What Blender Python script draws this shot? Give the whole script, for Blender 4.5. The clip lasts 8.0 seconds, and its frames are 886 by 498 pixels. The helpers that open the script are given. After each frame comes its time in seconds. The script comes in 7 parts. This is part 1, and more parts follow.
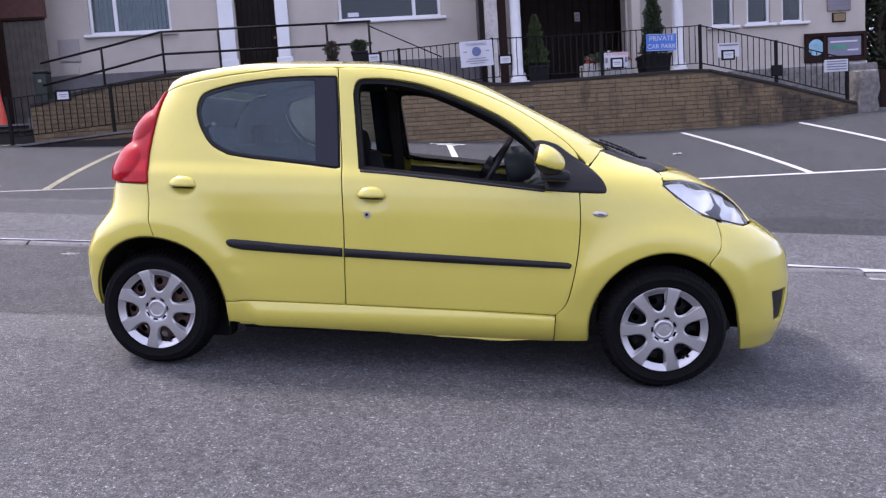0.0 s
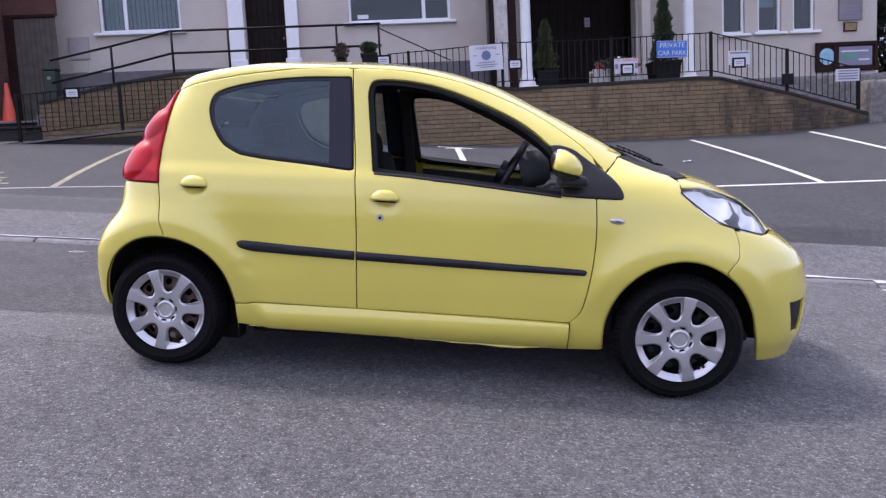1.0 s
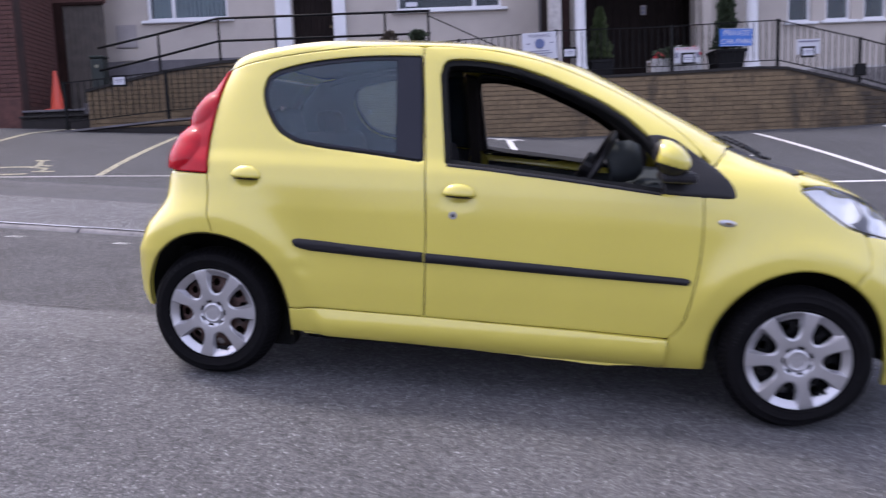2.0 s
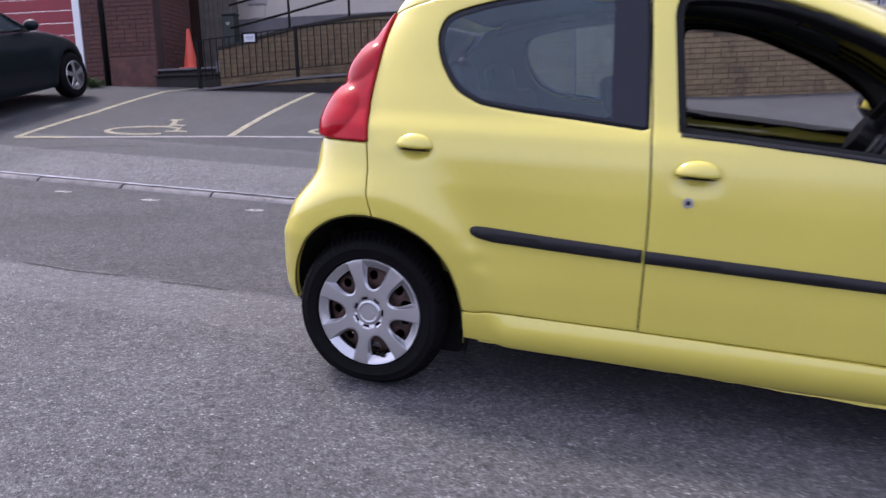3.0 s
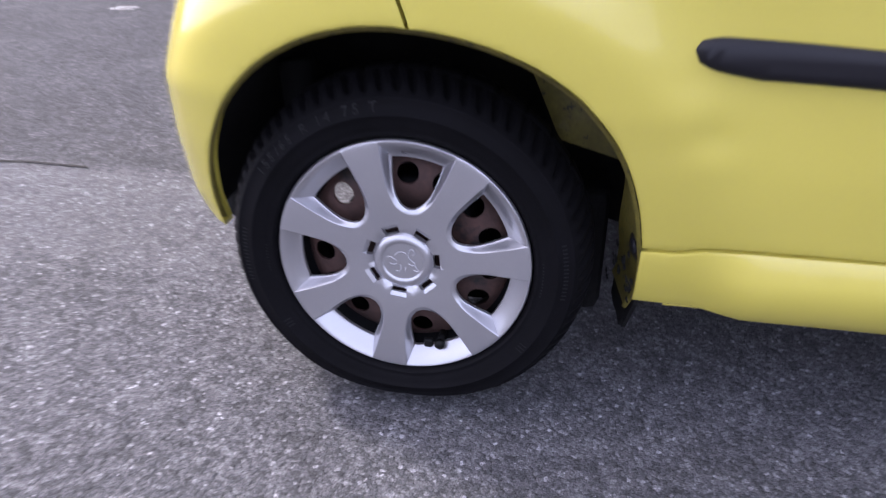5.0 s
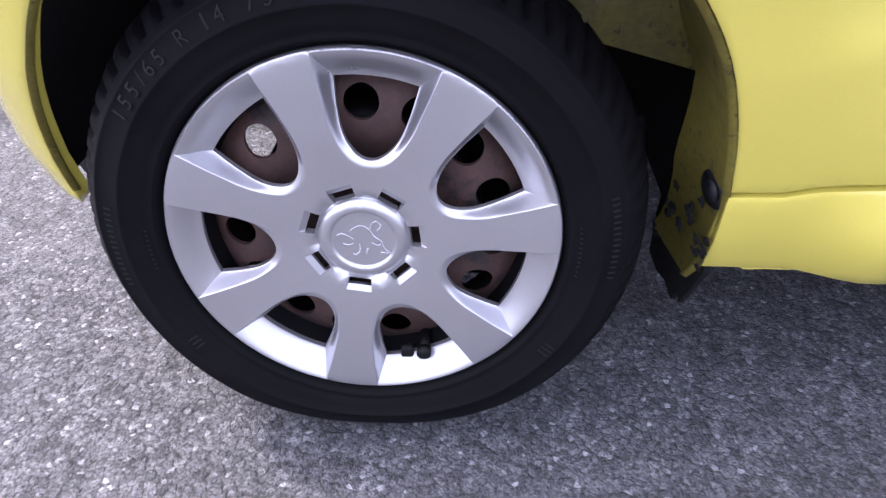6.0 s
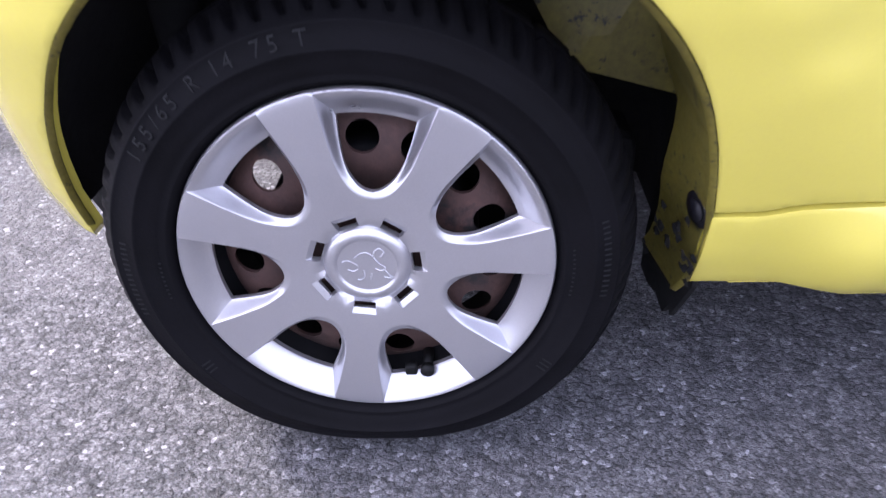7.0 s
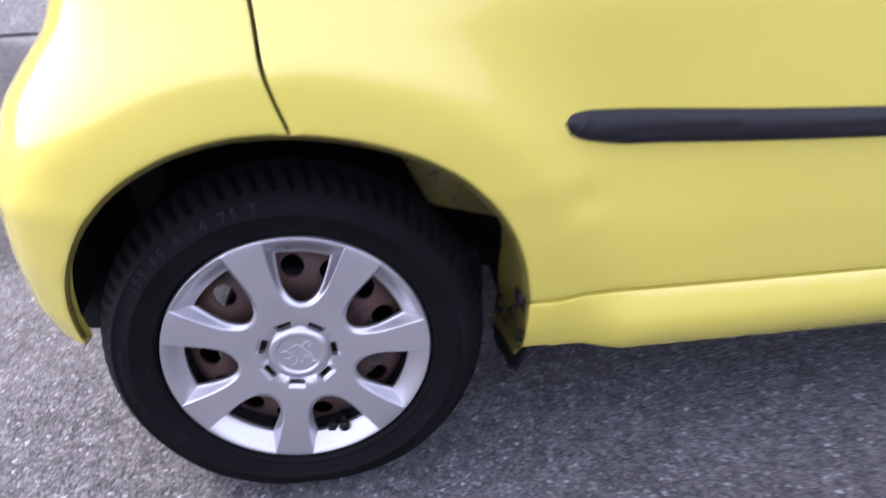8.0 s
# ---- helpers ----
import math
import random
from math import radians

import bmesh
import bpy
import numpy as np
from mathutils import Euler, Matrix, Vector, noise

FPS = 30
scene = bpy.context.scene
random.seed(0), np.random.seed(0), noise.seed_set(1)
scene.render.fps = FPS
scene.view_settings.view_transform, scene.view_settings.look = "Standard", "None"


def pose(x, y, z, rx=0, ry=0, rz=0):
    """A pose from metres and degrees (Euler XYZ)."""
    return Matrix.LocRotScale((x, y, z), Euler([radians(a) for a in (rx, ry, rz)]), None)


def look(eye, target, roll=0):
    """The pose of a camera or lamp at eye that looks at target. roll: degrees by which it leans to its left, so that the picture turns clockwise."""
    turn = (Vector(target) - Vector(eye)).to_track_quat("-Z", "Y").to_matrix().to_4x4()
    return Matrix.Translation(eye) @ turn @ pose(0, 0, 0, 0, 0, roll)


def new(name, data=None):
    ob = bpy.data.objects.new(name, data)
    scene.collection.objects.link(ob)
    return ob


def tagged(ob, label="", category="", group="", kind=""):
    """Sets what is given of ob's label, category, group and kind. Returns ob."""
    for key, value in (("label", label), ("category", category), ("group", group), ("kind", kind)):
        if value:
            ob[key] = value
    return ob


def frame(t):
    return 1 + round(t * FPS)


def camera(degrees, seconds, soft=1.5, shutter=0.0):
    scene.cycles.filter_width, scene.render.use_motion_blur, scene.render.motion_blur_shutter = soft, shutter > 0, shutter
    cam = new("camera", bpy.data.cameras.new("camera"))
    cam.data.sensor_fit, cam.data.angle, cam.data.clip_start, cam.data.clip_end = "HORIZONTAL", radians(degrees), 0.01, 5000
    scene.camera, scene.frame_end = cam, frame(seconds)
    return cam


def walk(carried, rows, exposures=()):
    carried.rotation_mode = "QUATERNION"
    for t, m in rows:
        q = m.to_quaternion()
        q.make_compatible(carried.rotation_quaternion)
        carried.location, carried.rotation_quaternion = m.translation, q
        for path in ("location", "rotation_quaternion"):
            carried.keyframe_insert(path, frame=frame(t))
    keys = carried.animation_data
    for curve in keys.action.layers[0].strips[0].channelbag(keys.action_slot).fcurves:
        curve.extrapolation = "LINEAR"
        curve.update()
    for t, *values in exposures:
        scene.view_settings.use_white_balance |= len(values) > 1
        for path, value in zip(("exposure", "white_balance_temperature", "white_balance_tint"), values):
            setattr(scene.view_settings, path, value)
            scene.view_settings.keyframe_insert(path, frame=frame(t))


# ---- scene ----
cam = camera(61.27, 8.0, soft=1.3, shutter=0.5)
PATH = [
    (0, (1.7361, -4.1139, 0.8260), (1.5339, -2.1368, 0.6017), -3.77),
    (0.5, (1.7200, -4.1074, 0.8309), (1.5222, -2.1296, 0.6087), -3.25),
    (1, (1.6894, -4.0706, 0.8287), (1.4773, -2.0934, 0.6142), -2.85),
    (1.5, (1.6088, -3.9871, 0.8258), (1.3965, -2.0097, 0.6142), -2.40),
    (2, (1.4888, -3.7089, 0.8333), (1.1740, -1.7472, 0.6030), -2.30),
    (2.2, (1.4134, -3.6034, 0.8435), (1.0112, -1.6586, 0.6066), -2.13),
    (3.3, (0.9223, -2.9148, 0.8751), (0.2909, -1.0572, 0.4869), -1.74),
    (3.5, (0.8379, -2.7724, 0.8753), (0.2025, -0.9275, 0.4365), -1.55),
    (4, (0.5891, -2.3930, 0.8735), (-0.0013, -0.5691, 0.3038), -3.36),
    (4.5, (0.4431, -2.0438, 0.8138), (-0.1091, -0.2645, 0.0865), -4.78),
    (5, (0.2955, -1.7294, 0.7394), (-0.0974, 0.0193, -0.1481), -5.50),
    (5.2, (0.2589, -1.6347, 0.6986), (-0.0703, 0.0968, -0.2467), -6.21),
    (6.3, (0.1553, -1.3664, 0.5960), (-0.0245, 0.3170, -0.4688), -7.28),
    (6.5, (0.1587, -1.3687, 0.5972), (-0.0296, 0.3168, -0.4627), -7.63),
    (7, (0.1666, -1.4110, 0.6385), (-0.0153, 0.2829, -0.4093), -8.66),
    (7.5, (0.1745, -1.5010, 0.7352), (0.0967, 0.1931, -0.3060), -8.40),
    (8, (0.1772, -1.6881, 0.8478), (0.3094, 0.0763, -0.0846), -7.17),
]
walk(cam, [(t, look(eye, target, roll)) for t, eye, target, roll in PATH],
     exposures=[(0.0, 1.79, 6250, 19), (1.0, 1.76, 6250, 19), (2.2, 1.76, 6250, 19), (3.5, 1.72, 6250, 19), (4.0, 1.74, 6250, 19), (4.5, 1.9, 6250, 19), (5.0, 2.22, 6250, 19), (6.3, 2.8, 6250, 19), (7.2, 2.82, 6250, 19), (7.5, 2.76, 6250, 19), (8.0, 2.51, 6250, 19)])

# ---- light: thin bright cloud, a soft sun from the rear of the car ----
world = bpy.data.worlds.new("sky")
scene.world = world
world.use_nodes = True
wn = world.node_tree
sky = wn.nodes.new("ShaderNodeTexSky")
sky.sky_type, sky.sun_disc = "NISHITA", False
SUN_FROM = Vector((-0.56, 0.20, 1.0))
sky.sun_elevation = math.atan2(SUN_FROM.z, math.hypot(SUN_FROM.x, SUN_FROM.y))
sky.sun_rotation = math.atan2(SUN_FROM.x, SUN_FROM.y)
sky.air_density, sky.dust_density, sky.ozone_density = 0.6, 4.0, 0.4
cloud = wn.nodes.new("ShaderNodeMix")              # a thin veil of cloud, alike all round
cloud.data_type = "RGBA"
cloud.inputs[0].default_value, cloud.inputs[7].default_value = 0.5, (4.0, 4.12, 5.15, 1)
wn.links.new(sky.outputs[0], cloud.inputs[6])
wn.links.new(cloud.outputs[2], wn.nodes["Background"].inputs[0])
wn.nodes["Background"].inputs[1].default_value = 0.134
sun = new("sun", bpy.data.lights.new("sun", "SUN"))
sun.data.energy, sun.data.angle, sun.data.color = 0.86, radians(7), (1.0, 0.95, 0.87)
sun.matrix_world = look(SUN_FROM * 30, (0, 0, 0))


# ---- helpers of this scene ----
import collections
from mathutils import geometry


def mesh_of(name, verts, faces, smooth=False):
    me = bpy.data.meshes.new(name)
    me.from_pydata([tuple(v) for v in verts], [], [tuple(f) for f in faces])
    me.update()
    if smooth:
        me.polygons.foreach_set("use_smooth", [True] * len(me.polygons))
    return me


def part(name, shape, material, parent, label="", smooth=False):
    """Links a bmesh, a mesh or (verts, faces) as one mesh object under a thing or a part."""
    if isinstance(shape, bmesh.types.BMesh):
        me = bpy.data.meshes.new(name)
        if smooth:
            for f in shape.faces:
                f.smooth = True
        shape.to_mesh(me)
        shape.free()
    elif isinstance(shape, tuple):
        me = mesh_of(name, *shape, smooth=smooth)
    else:
        me = shape
    ob = new(name, me)
    for m in material if isinstance(material, (list, tuple)) else [material]:
        if not me.materials or isinstance(material, (list, tuple)):
            me.materials.append(m)
    if parent is not None:
        ob.parent = parent
    if label:
        ob["label"] = label
    return ob


def thing(name, m, label, category, group="", kind=""):
    ob = new(name)
    ob.empty_display_size = 0.1
    ob.matrix_basis = m
    return tagged(ob, label, category, group, kind)


def box(bm, x0, y0, z0, x1, y1, z1, bevel=0.0, m=None):
    made = bmesh.ops.create_cube(bm, size=1.0)["verts"]
    bmesh.ops.scale(bm, vec=(x1 - x0, y1 - y0, z1 - z0), verts=made)
    bmesh.ops.translate(bm, vec=((x0 + x1) / 2, (y0 + y1) / 2, (z0 + z1) / 2), verts=made)
    if m is not None:
        bmesh.ops.transform(bm, matrix=m, verts=made)
    if bevel > 0:
        edges = list({e for v in made for e in v.link_edges})
        bmesh.ops.bevel(bm, geom=edges, offset=bevel, segments=2, affect="EDGES", profile=0.5)
    return bm


def boxed(*size, bevel=0.0):
    return box(bmesh.new(), *size, bevel=bevel)


def tube(bm, a, b, r, seg=10, r2=None):
    a, b = Vector(a), Vector(b)
    d = b - a
    m = Matrix.Translation((a + b) / 2) @ d.to_track_quat("Z", "Y").to_matrix().to_4x4()
    bmesh.ops.create_cone(bm, cap_ends=True, segments=seg, radius1=r, radius2=r if r2 is None else r2, depth=d.length, matrix=m)
    return bm


def lathe(profile, seg=48, axis="z", caps=False):
    """Turns a list of (radius, height) round an axis; returns verts and faces."""
    verts, faces, n = [], [], len(profile)
    for i in range(seg):
        a = 2 * math.pi * i / seg
        for r, h in profile:
            p = (r * math.cos(a), r * math.sin(a), h)
            verts.append(p if axis == "z" else (p[0], p[2], p[1]))
    for i in range(seg):
        j = (i + 1) % seg
        for k in range(n - 1):
            f = (i * n + k, j * n + k, j * n + k + 1, i * n + k + 1)
            faces.append(f if axis == "z" else f[::-1])
    return verts, faces


def rounded(points, closed=True, steps=6):
    """A Catmull-Rom curve through the points."""
    out, n = [], len(points)
    for i in range(n if closed else n - 1):
        if closed:
            p0, p1, p2, p3 = (np.array(points[(i + k) % n], float) for k in (-1, 0, 1, 2))
        else:
            p0, p1, p2, p3 = (np.array(points[min(max(i + k, 0), n - 1)], float) for k in (-1, 0, 1, 2))
        for s in range(steps):
            t = s / steps
            out.append(tuple(0.5 * (2 * p1 + (p2 - p0) * t + (2 * p0 - 5 * p1 + 4 * p2 - p3) * t**2 + (3 * p1 - p0 - 3 * p2 + p3) * t**3)))
    if not closed:
        out.append(tuple(map(float, points[-1])))
    return out


def inside(pts, poly):
    """Which of the points lie in the polygon."""
    pts, poly = np.asarray(pts, float), np.asarray(poly, float)
    x, y = pts[:, 0], pts[:, 1]
    res = np.zeros(len(pts), bool)
    for (x0, y0), (x1, y1) in zip(poly, np.roll(poly, -1, 0)):
        if y0 == y1:
            continue
        cut = (y0 > y) != (y1 > y)
        res ^= cut & (x < (x1 - x0) * (y - y0) / (y1 - y0) + x0)
    return res


def away(pts, poly):
    """The distance of the points from the polygon's outline."""
    pts, poly = np.asarray(pts, float), np.asarray(poly, float)
    best = np.full(len(pts), 1e9)
    for a, b in zip(poly, np.roll(poly, -1, 0)):
        d = b - a
        t = np.clip(((pts - a) @ d) / max(d @ d, 1e-12), 0, 1)
        best = np.minimum(best, np.hypot(*(pts - a - t[:, None] * d).T))
    return best


def dense(poly, step):
    out = []
    for a, b in zip(poly, poly[1:] + poly[:1]):
        n = max(1, int(math.ceil(math.dist(a, b) / step)))
        out += [(a[0] + (b[0] - a[0]) * k / n, a[1] + (b[1] - a[1]) * k / n) for k in range(n)]
    clean = []
    for p in out:
        if not clean or math.dist(p, clean[-1]) > 1e-4:
            clean.append(p)
    return clean


def offset(poly, by):
    """The closed outline moved inwards (by > 0) along its normals."""
    p = np.asarray(poly, float)
    t = np.roll(p, -1, 0) - np.roll(p, 1, 0)
    t /= np.maximum(np.hypot(t[:, 0], t[:, 1]), 1e-9)[:, None]
    area = 0.5 * np.sum(p[:, 0] * np.roll(p[:, 1], -1) - np.roll(p[:, 0], -1) * p[:, 1])
    n = np.stack([-t[:, 1], t[:, 0]], 1) * (1 if area > 0 else -1)
    return [tuple(q) for q in p + n * by]


def sheet(outer, holes=(), step=0.03, ring=0.004, rings=(), extra=()):
    """Meshes a flat outline with holes: points, triangles, and the loops of the outline and of the holes."""
    loops = [dense(list(l), step) for l in (outer, *holes)]
    area = lambda l: sum(a[0] * b[1] - b[0] * a[1] for a, b in zip(l, l[1:] + l[:1]))
    loops = [l if (area(l) > 0) == (k == 0) else l[::-1] for k, l in enumerate(loops)]
    pts, edges, spans = [], [], []
    for l in loops:
        k = len(pts)
        pts += l
        edges += [(k + i, k + (i + 1) % len(l)) for i in range(len(l))]
        spans.append(range(k, k + len(l)))
    lo, hi = np.min(loops[0], 0), np.max(loops[0], 0)
    gx, gy = np.meshgrid(np.arange(lo[0], hi[0], step), np.arange(lo[1], hi[1], step * 0.87))
    gx[1::2] += step / 2
    grid = np.stack([gx.ravel(), gy.ravel()], 1)
    grid = grid[inside(grid, loops[0])]
    for k, l in enumerate(loops):
        if len(grid):
            far = away(grid, l) > max(ring * 1.9, step * 0.45)
            grid = grid[far & (~inside(grid, l) if k else True)]
    near = []
    if ring:
        for k, l in enumerate(loops):
            near += offset(l, ring if k == 0 else -ring)
        near = np.array(near)
        near = np.concatenate([near, np.array(extra)]) if len(extra) else near
        ok = inside(near, loops[0])
        for k, l in enumerate(loops):
            ok &= away(near, l) > ring * 0.7
            if k:
                ok &= ~inside(near, l)
        near = near[ok]
        for by in rings:
            more = np.array([p for l in loops[1:] for p in offset(l, -by)])
            ok = inside(more, loops[0]) & (away(more, loops[0]) > ring)
            for l in loops[1:]:
                ok &= (away(more, l) > by * 0.93) & ~inside(more, l)
            near = np.concatenate([near, more[ok]])
        if len(near) and len(grid) and (rings or len(extra)):
            gap = np.array([np.min(np.hypot(*(near - g).T)) for g in grid])
            grid = grid[gap > step * 0.6]
    allp = [Vector(p) for p in pts] + [Vector(p) for p in grid] + [Vector(p) for p in near]
    v, e, f, ov, *_ = geometry.delaunay_2d_cdt(allp, edges, [], 0, 1e-6, True)
    v = np.array([tuple(p) for p in v])
    tri = [t for t in f if len(t) == 3]
    mid = np.array([v[list(t)].mean(0) for t in tri])
    keep = inside(mid, loops[0])
    for l in loops[1:]:
        keep &= ~inside(mid, l)
    tri = [t for t, k in zip(tri, keep) if k]
    where = {}
    for i, src in enumerate(ov):
        for s in src:
            where[s] = i
    return v, tri, [[where[i] for i in sp] for sp in spans]


def solid(top, tri, loops, into, edge_in=0.0):
    """Gives a sheet of 3D points a thickness: into is the shift of its edge; the face's own edge sinks by edge_in of it."""
    top = np.array(top, float)
    into = np.array(into, float)
    verts, faces = top.copy(), [tuple(t) for t in tri]
    for l in loops:
        for i in l:
            verts[i] = top[i] + into[i] * edge_in
    verts = list(verts)
    for l in loops:
        a = len(verts)
        verts += [verts[i] for i in l]
        b = len(verts)
        verts += [top[i] + into[i] for i in l]
        n = len(l)
        for i in range(n):
            j = (i + 1) % n
            faces.append((a + j, a + i, b + i, b + j))
    return [tuple(map(float, p)) for p in verts], faces


def lettering(text, size, depth=0.0):
    """The built-in font's letters as verts and faces in the xy plane, centred."""
    cu = bpy.data.curves.new("letters", "FONT")
    cu.body, cu.size, cu.extrude, cu.align_x, cu.align_y = text, size, depth, "CENTER", "CENTER"
    ob = bpy.data.objects.new("letters", cu)
    scene.collection.objects.link(ob)
    me = ob.evaluated_get(bpy.context.evaluated_depsgraph_get()).to_mesh()
    out = [tuple(v.co) for v in me.vertices], [tuple(p.vertices) for p in me.polygons]
    bpy.data.objects.remove(ob)
    bpy.data.curves.remove(cu)
    return out


def letters_of(text, size, depth=0.0):
    """The letters of a line of writing, each as verts and faces of its own."""
    verts, faces = lettering(text, size, depth)
    home = list(range(len(verts)))

    def root(i):
        while home[i] != i:
            i = home[i]
        return i

    for f in faces:
        for i in f[1:]:
            home[root(i)] = root(f[0])
    sets = collections.OrderedDict()
    for f in faces:
        sets.setdefault(root(f[0]), []).append(f)
    out = []
    for fs in sets.values():
        ids = sorted({i for f in fs for i in f})
        to = {i: k for k, i in enumerate(ids)}
        out.append(([verts[i] for i in ids], [tuple(to[i] for i in f) for f in fs]))
    return out


# ---- materials ----
def nodes_of(name):
    m = bpy.data.materials.new(name)
    m.use_nodes = True
    n = m.node_tree
    return m, n, n.nodes["Principled BSDF"]


def tex(n, kind, scale, detail=4.0, rough=0.6, vec=None):
    t = n.nodes.new("ShaderNodeTex" + kind)
    t.inputs["Scale"].default_value = scale
    if kind == "Noise":
        t.inputs["Detail"].default_value, t.inputs["Roughness"].default_value = detail, rough
    if vec is not None:
        n.links.new(vec, t.inputs["Vector"])
    return t


def ramp(n, fac, stops):
    r = n.nodes.new("ShaderNodeValToRGB")
    while len(r.color_ramp.elements) < len(stops):
        r.color_ramp.elements.new(0.5)
    for e, (p, c) in zip(r.color_ramp.elements, stops):
        e.position = p
        e.color = (*c, 1) if len(c) == 3 else (c[0], c[0], c[0], 1)
    n.links.new(fac, r.inputs[0])
    return r.outputs[0]


def mix(n, fac, a, b, how="MIX"):
    m = n.nodes.new("ShaderNodeMix")
    m.data_type, m.blend_type = "RGBA", how
    for sock, val in ((m.inputs[0], fac), (m.inputs[6], a), (m.inputs[7], b)):
        if isinstance(val, (int, float)):
            sock.default_value = val
        elif isinstance(val, tuple):
            sock.default_value = (*val, 1)
        else:
            n.links.new(val, sock)
    return m.outputs[2]


def scaled(n, a, k, plus=0.0):
    m = n.nodes.new("ShaderNodeMath")
    m.operation = "MULTIPLY_ADD"
    n.links.new(a, m.inputs[0])
    m.inputs[1].default_value, m.inputs[2].default_value = k, plus
    return m.outputs[0]


def bumped(n, bsdf, height, strength, dist):
    b = n.nodes.new("ShaderNodeBump")
    b.inputs["Strength"].default_value, b.inputs["Distance"].default_value = strength, dist
    n.links.new(height, b.inputs["Height"])
    n.links.new(b.outputs[0], bsdf.inputs["Normal"])
    return b


def coords(n):
    return n.nodes.new("ShaderNodeTexCoord").outputs["Object"]


def plain(name, color, rough=0.6, metal=0.0, vary=0.18, scale=3.0, fine=90.0, bump=0.15, dist=0.002, coat=0.0, per_piece=0.0, dirt=None, spec=0.5):
    """A painted, moulded, cast or laid surface: colour that drifts and is grainy, uneven gloss, fine relief."""
    m, n, b = nodes_of(name)
    v = coords(n)
    if per_piece:
        info = n.nodes.new("ShaderNodeObjectInfo")
        add = n.nodes.new("ShaderNodeVectorMath")
        add.operation = "MULTIPLY_ADD"
        n.links.new(info.outputs["Random"], add.inputs[0])
        add.inputs[1].default_value = (17, 31, 47)
        n.links.new(v, add.inputs[2])
        v = add.outputs[0]
    big = tex(n, "Noise", scale, 5, 0.6, v).outputs[0]
    small = tex(n, "Noise", fine, 3, 0.6, v).outputs[0]
    dark = tuple(c * (1 - vary) for c in color)
    light = tuple(min(1, c * (1 + vary)) for c in color)
    col = ramp(n, big, [(0.3, dark), (0.7, light)])
    col = mix(n, 0.35 * min(1, vary * 3), col, ramp(n, small, [(0.3, (0.25,)), (0.7, (0.75,))]), "OVERLAY")
    if per_piece:
        col = mix(n, per_piece, col, ramp(n, info.outputs["Random"], [(0.0, tuple(c * 0.45 for c in color)), (0.5, color), (1.0, tuple(min(1, c * 1.5) for c in color))]))
    if dirt:
        spots = tex(n, "Noise", dirt[1], 6, 0.7, v).outputs[0]
        col = mix(n, ramp(n, spots, [(dirt[2], (0,)), (dirt[2] + 0.08, (1,))]), col, dirt[0])
    n.links.new(col, b.inputs["Base Color"])
    n.links.new(scaled(n, big, 0.25 * rough, rough * 0.87), b.inputs["Roughness"])
    b.inputs["Metallic"].default_value = metal
    b.inputs["Coat Weight"].default_value = coat
    b.inputs["Specular IOR Level"].default_value = spec
    b.inputs["Coat Roughness"].default_value = 0.06
    if bump:
        bumped(n, b, small, bump, dist)
    return m


